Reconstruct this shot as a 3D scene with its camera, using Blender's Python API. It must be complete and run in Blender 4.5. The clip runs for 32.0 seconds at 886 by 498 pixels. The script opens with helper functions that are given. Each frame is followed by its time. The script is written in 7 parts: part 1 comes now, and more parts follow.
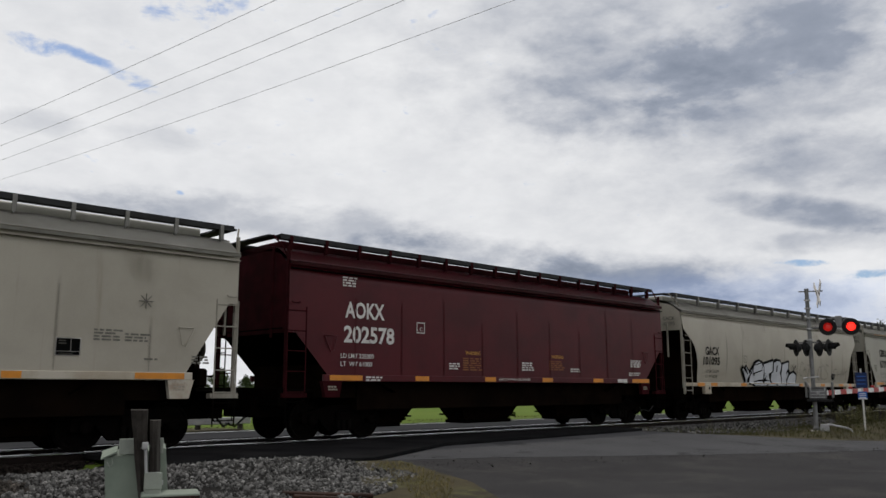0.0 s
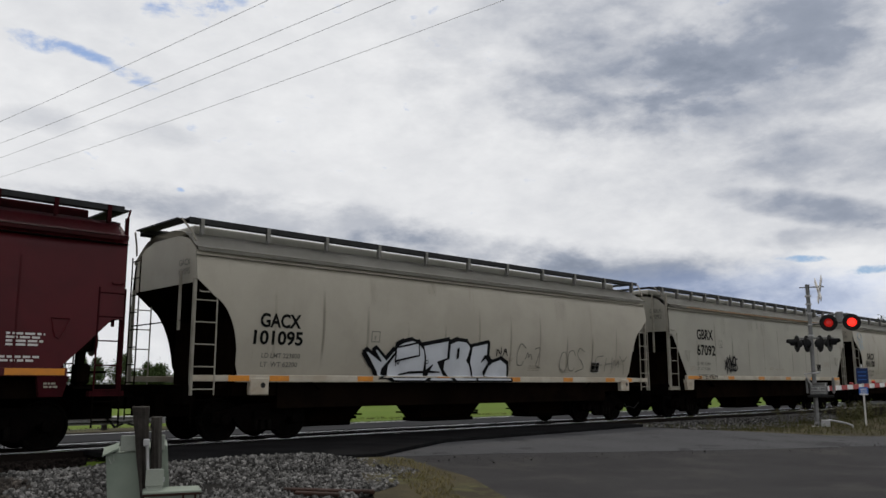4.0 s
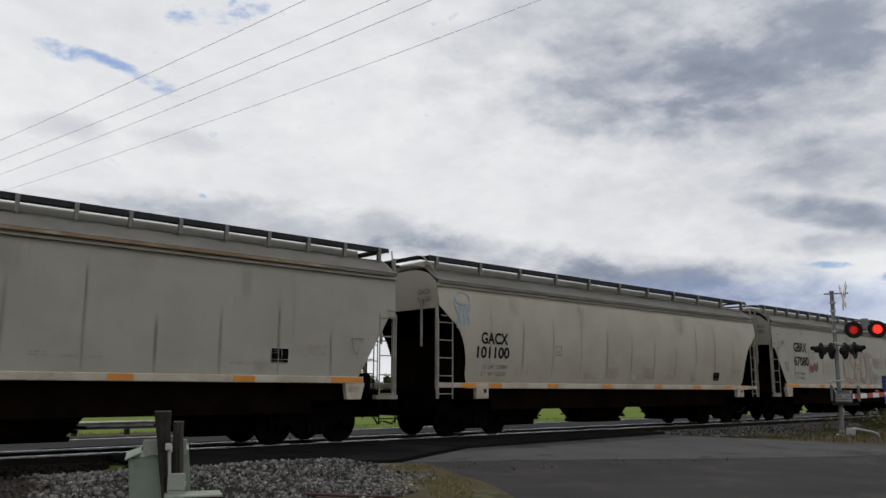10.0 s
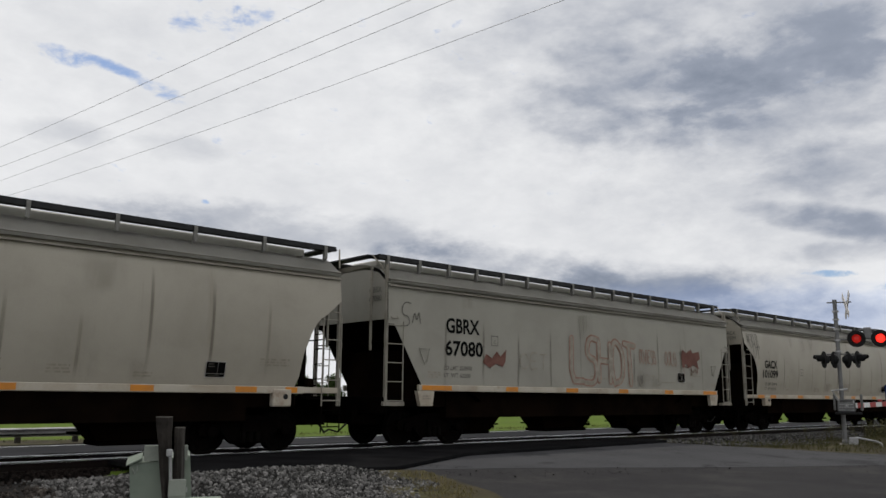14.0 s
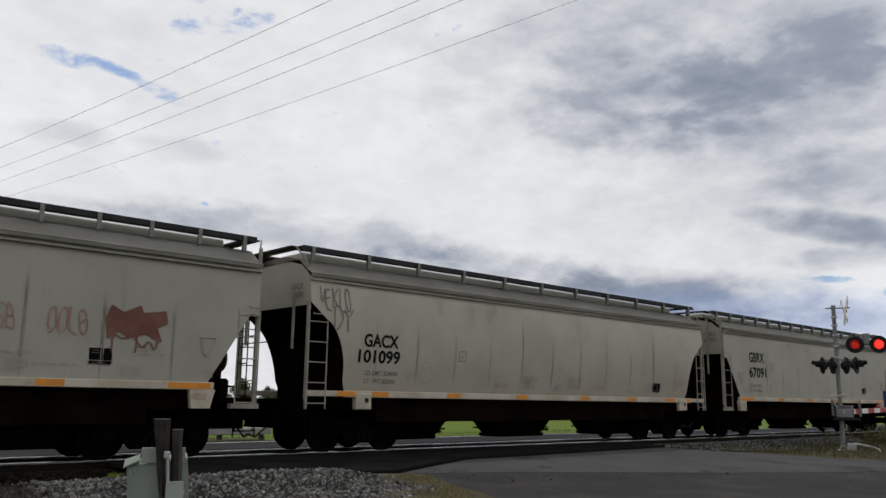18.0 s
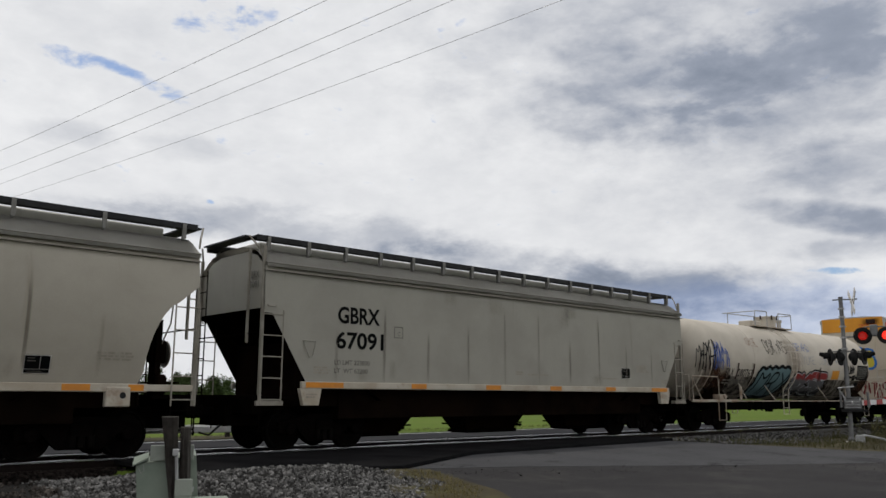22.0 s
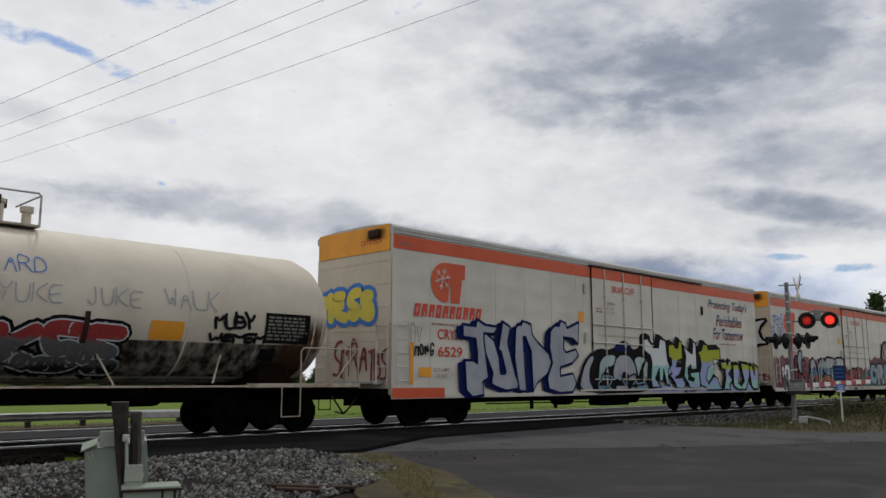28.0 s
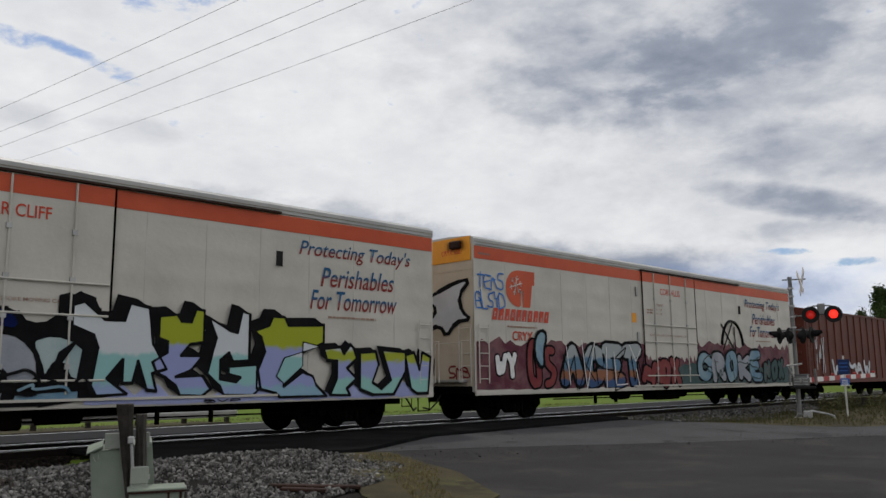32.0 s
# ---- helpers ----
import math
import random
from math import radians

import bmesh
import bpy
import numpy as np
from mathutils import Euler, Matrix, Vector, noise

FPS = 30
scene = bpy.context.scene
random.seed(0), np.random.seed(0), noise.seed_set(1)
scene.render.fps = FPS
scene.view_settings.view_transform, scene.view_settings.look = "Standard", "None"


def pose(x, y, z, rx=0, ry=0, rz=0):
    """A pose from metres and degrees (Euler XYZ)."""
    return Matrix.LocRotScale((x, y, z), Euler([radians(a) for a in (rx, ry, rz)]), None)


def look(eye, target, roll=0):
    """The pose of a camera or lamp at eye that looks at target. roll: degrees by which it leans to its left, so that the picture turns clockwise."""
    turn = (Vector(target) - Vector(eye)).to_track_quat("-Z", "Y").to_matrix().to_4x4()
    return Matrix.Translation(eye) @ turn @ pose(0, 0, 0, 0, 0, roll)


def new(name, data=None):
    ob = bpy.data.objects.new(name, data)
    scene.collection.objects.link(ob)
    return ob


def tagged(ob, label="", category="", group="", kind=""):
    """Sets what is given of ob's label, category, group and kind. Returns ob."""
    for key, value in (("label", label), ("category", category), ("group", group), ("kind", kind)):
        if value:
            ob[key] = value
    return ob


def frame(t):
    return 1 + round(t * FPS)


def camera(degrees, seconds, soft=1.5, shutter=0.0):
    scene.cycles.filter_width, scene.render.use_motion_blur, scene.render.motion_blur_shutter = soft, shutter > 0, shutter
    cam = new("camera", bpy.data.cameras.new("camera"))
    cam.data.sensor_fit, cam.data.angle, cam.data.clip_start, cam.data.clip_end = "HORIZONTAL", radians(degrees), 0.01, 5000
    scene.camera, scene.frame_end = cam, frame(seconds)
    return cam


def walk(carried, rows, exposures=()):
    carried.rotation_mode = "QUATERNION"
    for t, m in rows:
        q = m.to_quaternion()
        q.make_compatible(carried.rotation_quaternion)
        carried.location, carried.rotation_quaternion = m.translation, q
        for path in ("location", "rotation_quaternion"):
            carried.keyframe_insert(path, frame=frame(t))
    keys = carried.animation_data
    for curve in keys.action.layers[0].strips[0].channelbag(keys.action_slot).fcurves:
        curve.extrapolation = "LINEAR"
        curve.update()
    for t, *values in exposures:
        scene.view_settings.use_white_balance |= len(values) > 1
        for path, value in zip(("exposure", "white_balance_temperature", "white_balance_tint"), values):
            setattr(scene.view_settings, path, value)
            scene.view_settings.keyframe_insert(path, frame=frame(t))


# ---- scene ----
cam = camera(56.8, 32.0, shutter=0.0)

# camera: fixed stand, turning a little; seconds, heading from +y towards +x, tilt, lean
EYE = Vector((0.0, 0.0, 1.21))


def aim(heading, tilt, lean):
    h, p = radians(heading), radians(tilt)
    return look(EYE, EYE + Vector((math.cos(p) * math.sin(h), math.cos(p) * math.cos(h), math.sin(p))), lean)


walk(cam, [
    (0, aim(43.97, 9.63, 0.00)), (0.5, aim(43.92, 9.65, -0.00)), (1, aim(43.93, 9.71, -0.03)), (1.5, aim(44.09, 9.69, -0.12)),
    (2, aim(44.23, 9.72, -0.19)), (2.5, aim(44.26, 9.63, -0.10)), (3, aim(44.17, 9.53, -0.14)), (3.5, aim(43.98, 9.40, -0.11)),
    (5.5, aim(43.86, 9.39, -0.09)), (6, aim(43.87, 9.57, -0.11)), (6.5, aim(43.90, 9.73, -0.16)), (7, aim(43.87, 9.81, -0.21)),
    (7.5, aim(43.79, 9.72, -0.24)), (8, aim(43.69, 9.81, -0.22)), (8.5, aim(43.37, 9.94, -0.24)), (9, aim(43.05, 9.98, -0.17)),
    (9.5, aim(42.72, 9.86, 0.01)), (10, aim(42.50, 9.79, 0.16)), (10.5, aim(42.37, 9.84, 0.24)), (11, aim(42.34, 9.86, 0.26)),
    (11.5, aim(42.33, 9.83, 0.30)), (12, aim(42.44, 9.91, 0.35)), (12.5, aim(42.39, 9.99, 0.38)), (13, aim(42.32, 10.09, 0.43)),
    (13.5, aim(42.31, 10.19, 0.47)), (14, aim(42.33, 10.27, 0.45)), (14.5, aim(42.51, 10.28, 0.43)), (16.5, aim(42.33, 10.24, 0.60)),
    (17, aim(42.28, 10.36, 0.66)), (17.5, aim(42.38, 10.46, 0.66)), (18, aim(42.39, 10.51, 0.78)), (18.5, aim(42.40, 10.55, 0.74)),
    (19, aim(42.19, 10.52, 0.76)), (19.5, aim(41.91, 10.52, 0.73)), (20, aim(41.68, 10.31, 0.73)), (20.5, aim(41.50, 10.19, 0.60)),
    (21, aim(41.53, 10.23, 0.36)), (21.5, aim(41.63, 10.24, 0.27)), (22, aim(42.00, 10.19, 0.24)), (22.5, aim(42.61, 10.04, 0.27)),
    (23, aim(43.18, 9.89, 0.31)), (23.5, aim(43.54, 9.82, 0.41)), (24, aim(43.88, 9.72, 0.56)), (24.5, aim(44.09, 9.54, 0.58)),
    (25, aim(43.95, 9.19, 0.59)), (25.5, aim(44.02, 8.98, 0.44)), (27.5, aim(45.15, 9.12, 0.21)), (28, aim(45.16, 9.11, 0.06)),
    (28.5, aim(45.05, 9.04, -0.10)), (29, aim(44.94, 8.97, -0.33)), (29.5, aim(44.95, 9.03, -0.61)), (30, aim(45.01, 8.96, -0.64)),
    (30.5, aim(45.02, 8.86, -0.50)), (31, aim(45.13, 8.90, -0.47)), (31.5, aim(45.10, 8.97, -0.56)), (32, aim(44.98, 9.01, -0.60)),
], exposures=[(0, 0.0), (32, 0.0)])

# ---- world and sun ----
SUN_HEADING, SUN_HEIGHT = 25.0, 58.0


def heading(az, el):
    a, e = radians(az), radians(el)
    return Vector((math.cos(e) * math.sin(a), math.cos(e) * math.cos(a), math.sin(e)))


class Net:
    """A small helper to string shader nodes together."""

    def __init__(self, tree):
        self.tree, self.nodes, self.links = tree, tree.nodes, tree.links

    def add(self, kind, **sets):
        n = self.nodes.new(kind)
        for k, v in sets.items():
            if k == "op":
                n.operation = v
            elif k == "typ":
                n.sky_type = v
            elif k == "blend":
                n.data_type, n.blend_type = "RGBA", v
            elif k == "wave":
                n.wave_type = v
            elif k == "feature":
                n.feature = v
            elif k == "ints":
                n.interpolation_type = v
        return n

    def put(self, sock, v):
        if hasattr(v, "is_output"):
            self.links.new(v, sock)
        elif v is not None:
            sock.default_value = v

    def math(self, op, a, b=0.0, c=None, clamp=False):
        n = self.add("ShaderNodeMath", op=op)
        n.use_clamp = clamp
        self.put(n.inputs[0], a), self.put(n.inputs[1], b)
        if c is not None:
            self.put(n.inputs[2], c)
        return n.outputs[0]

    def vec(self, op, a, b=(0, 0, 0)):
        n = self.add("ShaderNodeVectorMath", op=op)
        self.put(n.inputs[0], a), self.put(n.inputs[1], b)
        return n.outputs["Value"] if op in ("DOT_PRODUCT", "LENGTH", "DISTANCE") else n.outputs[0]

    def mix(self, f, a, b, blend="MIX"):
        n = self.add("ShaderNodeMix", blend=blend)
        self.put(n.inputs[0], f), self.put(n.inputs[6], a), self.put(n.inputs[7], b)
        return n.outputs[2]

    def ramp(self, v, lo, hi, a=0.0, b=1.0):
        n = self.add("ShaderNodeMapRange", ints="SMOOTHSTEP")
        for i, x in enumerate((v, lo, hi, a, b)):
            self.put(n.inputs[i], x)
        return n.outputs[0]

    def noise(self, co, scale, detail=4.0, rough=0.55, warp=0.0):
        n = self.add("ShaderNodeTexNoise")
        self.put(n.inputs["Vector"], co)
        n.inputs["Scale"].default_value, n.inputs["Detail"].default_value = scale, detail
        n.inputs["Roughness"].default_value, n.inputs["Distortion"].default_value = rough, warp
        return n.outputs["Fac"]

    def scaled(self, co, s, off=(0, 0, 0)):
        n = self.add("ShaderNodeMapping")
        self.put(n.inputs[0], co)
        n.inputs["Scale"].default_value, n.inputs["Location"].default_value = s, off
        return n.outputs[0]


def rgb(r, g, b):
    return (r, g, b, 1.0)


def build_world():
    w = bpy.data.worlds.new("sky")
    scene.world = w
    w.use_nodes = True
    t = Net(w.node_tree)
    t.nodes.clear()
    out, bg = t.add("ShaderNodeOutputWorld"), t.add("ShaderNodeBackground")
    d = t.add("ShaderNodeTexCoord").outputs["Generated"]
    sky = t.add("ShaderNodeTexSky", typ="NISHITA")
    sky.sun_disc, sky.sun_elevation, sky.sun_rotation = False, radians(SUN_HEIGHT), radians(SUN_HEADING)
    blue = t.mix(1.0, sky.outputs[0], (0.06, 0.075, 0.095, 1), "MULTIPLY")
    # cloud texture: broad masses, rolls and wisps, drawn out along the horizon
    broad = t.noise(t.scaled(d, (1, 1, 1.8), (3.1, 1.7, 0.4)), 3.2, 3, 0.5, 0.3)
    rolls = t.noise(t.scaled(d, (1, 1, 2.3), (7.3, 4.2, 1.1)), 9.0, 8, 0.58, 0.12)
    wisps = t.noise(t.scaled(d, (1, 1, 1.9), (1.3, 9.2, 2.3)), 28.0, 8, 0.6, 0.2)

    def lump(az, el, wide, tall, lean=0.0, rag=1.0):
        """1 in the middle of a soft, ragged elliptic stretch of sky, 0 outside it; degrees."""
        c = heading(az, el)
        right = Vector((math.cos(radians(az)), -math.sin(radians(az)), 0))
        up = right.cross(c)
        l = radians(lean)
        a, b = right * math.cos(l) + up * math.sin(l), up * math.cos(l) - right * math.sin(l)
        u = t.math("DIVIDE", t.vec("DOT_PRODUCT", d, a), math.sin(radians(wide)))
        v = t.math("DIVIDE", t.vec("DOT_PRODUCT", d, b), math.sin(radians(tall)))
        r = t.math("ADD", t.math("MULTIPLY", u, u), t.math("MULTIPLY", v, v))
        r = t.math("ADD", r, t.math("MULTIPLY_ADD", t.math("SUBTRACT", wisps, 0.5), 1.4 * rag, t.math("MULTIPLY", t.math("SUBTRACT", rolls, 0.5), 3.0 * rag)))
        return t.math("MULTIPLY", t.ramp(r, -0.2, 1.6, 1.0, 0.0), t.ramp(t.vec("DOT_PRODUCT", d, c), 0.2, 0.4))

    def total(terms):
        s = 0.0
        for k, m in terms:
            s = t.math("MULTIPLY_ADD", m, k, s)
        return s

    dark = total([(0.20, lump(63, 23.5, 19, 7.5, 0, 0.4)), (0.15, lump(67.5, 21.9, 8.5, 2.3, 4, 0.8)), (0.12, lump(56.3, 20.8, 7, 4.2, 0, 0.8)), (0.17, lump(59.7, 18.8, 3.0, 0.7, -14, 0.6)),
                  (0.16, lump(70.5, 14.5, 6.5, 2.0, 0, 0.6)), (0.40, lump(68.8, 11.1, 5.8, 0.95, -13, 0.3)), (0.12, lump(68, 16, 15, 7, 0, 0.4)), (0.32, lump(57.5, 6.9, 12, 1.9, -2, 0.45)), (0.20, lump(66, 4.8, 12, 1.5, -1, 0.4)), (0.14, lump(70, 9.2, 5, 0.7, 0, 0.8)),
                  (0.20, lump(32, 11.3, 11, 1.5, -4, 0.9)), (0.26, lump(46.5, 9.2, 8.5, 1.3, -4, 0.8)), (0.14, lump(55, 8.2, 8, 1.2, -4, 0.8)), (0.13, lump(20, 11.4, 7, 1.0, -3, 0.8)), (0.11, lump(16.7, 16.5, 3.0, 0.8, 0, 0.6)), (0.08, lump(23.5, 16.3, 3.4, 1.0, 0, 0.6))])
    clear = total([(0.85, lump(17.3, 21.1, 3.6, 0.75, -6, 1.2)), (0.72, lump(21.2, 20.3, 3.0, 0.6, -18, 1.2)), (0.75, lump(26.2, 25.2, 3.6, 1.9, 0, 1.2)),
                   (0.95, lump(68.3, 7.9, 3.0, 0.26, -4, 0.35)), (1.1, lump(72.3, 7.0, 2.4, 0.36, 0, 0.35)), (0.8, lump(20.4, 13.8, 0.55, 0.15, -3, 0.25)), (0.7, lump(25.7, 12.9, 0.35, 0.18, -10, 0.25))])
    tone = t.math("MULTIPLY_ADD", t.math("SUBTRACT", rolls, 0.5), 0.22, 0.885)
    tone = t.math("MULTIPLY_ADD", t.math("SUBTRACT", broad, 0.5), 0.16, tone)
    tone = t.math("MULTIPLY_ADD", t.math("SUBTRACT", wisps, 0.5), 0.14, tone)
    tone = t.math("SUBTRACT", tone, t.math("MULTIPLY", dark, t.ramp(rolls, 0.3, 0.75, 1.35, 0.75)))
    tone = t.math("MAXIMUM", t.math("MINIMUM", tone, 1.0), 0.0)
    cloud = t.add("ShaderNodeValToRGB")
    t.put(cloud.inputs[0], tone)
    cr = cloud.color_ramp
    cr.elements[0].position, cr.elements[0].color = 0.12, rgb(0.24, 0.275, 0.345)
    cr.elements[1].position, cr.elements[1].color = 1.0, rgb(0.90, 0.905, 0.915)
    for pos, c in ((0.4, (0.32, 0.355, 0.43)), (0.65, (0.53, 0.551, 0.60)), (0.86, (0.745, 0.755, 0.778))):
        e = cr.elements.new(pos)
        e.color = rgb(*c)
    hole = t.ramp(t.math("MULTIPLY_ADD", t.math("SUBTRACT", wisps, 0.5), 3.4, clear), 0.45, 1.25, 0.0, 0.85)
    far_blue = t.mix(t.math("MULTIPLY", lump(63, 5.2, 17, 2.4), 0.75), rgb(1, 1, 1), rgb(0.80, 0.91, 1.14))
    t.put(bg.inputs[0], t.mix(hole, t.mix(1.0, cloud.outputs[0], far_blue, "MULTIPLY"), blue))
    bg.inputs[1].default_value = 1.0
    t.links.new(bg.outputs[0], out.inputs[0])


build_world()
sun = new("sun", bpy.data.lights.new("sun", "SUN"))
sun.data.energy, sun.data.angle, sun.data.color = 1.3, radians(4), (1.0, 0.95, 0.88)
sun.matrix_world = look(heading(SUN_HEADING, SUN_HEIGHT) * 60, (0, 0, 0))

# ---- materials ----


def surface(name, colour, other=None, scale=3.0, fine=60.0, rough=0.6, metal=0.0, bump=0.0, grain=0.12, dirt=None, dirt_at=(0.55, 0.75), streak=False, bump_scale=None, islands=0.0, objects=0.0, spec=0.2):
    """A painted or natural surface: two tones mixed by broad noise, fine grain, optional dirt or streaks that run down."""
    m = bpy.data.materials.new(name)
    m.use_nodes = True
    t = Net(m.node_tree)
    b = t.nodes["Principled BSDF"]
    co = t.add("ShaderNodeTexCoord").outputs["Object"]
    other = other or tuple(c * 0.8 for c in colour)
    c = t.mix(t.ramp(t.noise(co, scale, 5, 0.6, 0.3), 0.35, 0.68), rgb(*colour), rgb(*other))
    g = t.noise(co, fine, 3, 0.7)
    c = t.mix(1.0, c, t.mix(g, rgb(*[1 - grain] * 3), rgb(*[1 + grain] * 3)), "MULTIPLY")
    if dirt:
        at = t.scaled(co, (5.5, 5.5, 0.35)) if streak else co
        k = t.ramp(t.noise(at, 1.0 if streak else scale * 1.7, 6, 0.65, 0.2), *dirt_at)
        c = t.mix(t.math("MULTIPLY", k, 0.75), c, rgb(*dirt))
    if islands:
        v = t.add("ShaderNodeNewGeometry").outputs["Random Per Island"]
        c = t.mix(1.0, c, t.mix(v, rgb(*[1 - islands] * 3), rgb(*[1 + islands] * 3)), "MULTIPLY")
    if objects:
        v = t.add("ShaderNodeObjectInfo").outputs["Random"]
        c = t.mix(1.0, c, t.mix(v, rgb(*[1 - objects] * 3), rgb(*[1 + objects] * 3)), "MULTIPLY")
    t.put(b.inputs["Base Color"], c)
    t.put(b.inputs["Roughness"], t.ramp(g, 0.2, 0.8, max(rough - 0.1, 0.03), min(rough + 0.1, 1.0)))
    b.inputs["Metallic"].default_value, b.inputs["Specular IOR Level"].default_value = metal, spec
    if bump:
        n = t.add("ShaderNodeBump")
        n.inputs["Strength"].default_value, n.inputs["Distance"].default_value = bump, 0.02
        t.put(n.inputs["Height"], t.noise(co, bump_scale or fine, 4, 0.7))
        t.put(b.inputs["Normal"], n.outputs[0])
    return m


def banded(name, bands, wander=0.35):
    """Sprayed paint that changes colour with height: (height, colour) from below."""
    m = surface(name, bands[0][1])
    t = Net(m.node_tree)
    b = t.nodes["Principled BSDF"]
    co = t.add("ShaderNodeTexCoord").outputs["Object"]
    sep = t.add("ShaderNodeSeparateXYZ")
    t.put(sep.inputs[0], co)
    z = t.math("MULTIPLY_ADD", t.noise(co, 3.0, 3), wander, t.math("SUBTRACT", sep.outputs[2], wander / 2))
    c = rgb(*bands[0][1])
    for at, col in bands[1:]:
        c = t.mix(t.ramp(z, at - 0.06, at + 0.06), c, rgb(*col))
    t.put(b.inputs["Base Color"], c)
    return m


def glow(name, colour, power):
    m = bpy.data.materials.new(name)
    m.use_nodes = True
    b = m.node_tree.nodes["Principled BSDF"]
    b.inputs["Base Color"].default_value, b.inputs["Roughness"].default_value = rgb(*colour), 0.3
    b.inputs["Emission Color"].default_value, b.inputs["Emission Strength"].default_value = rgb(*colour), power
    return m


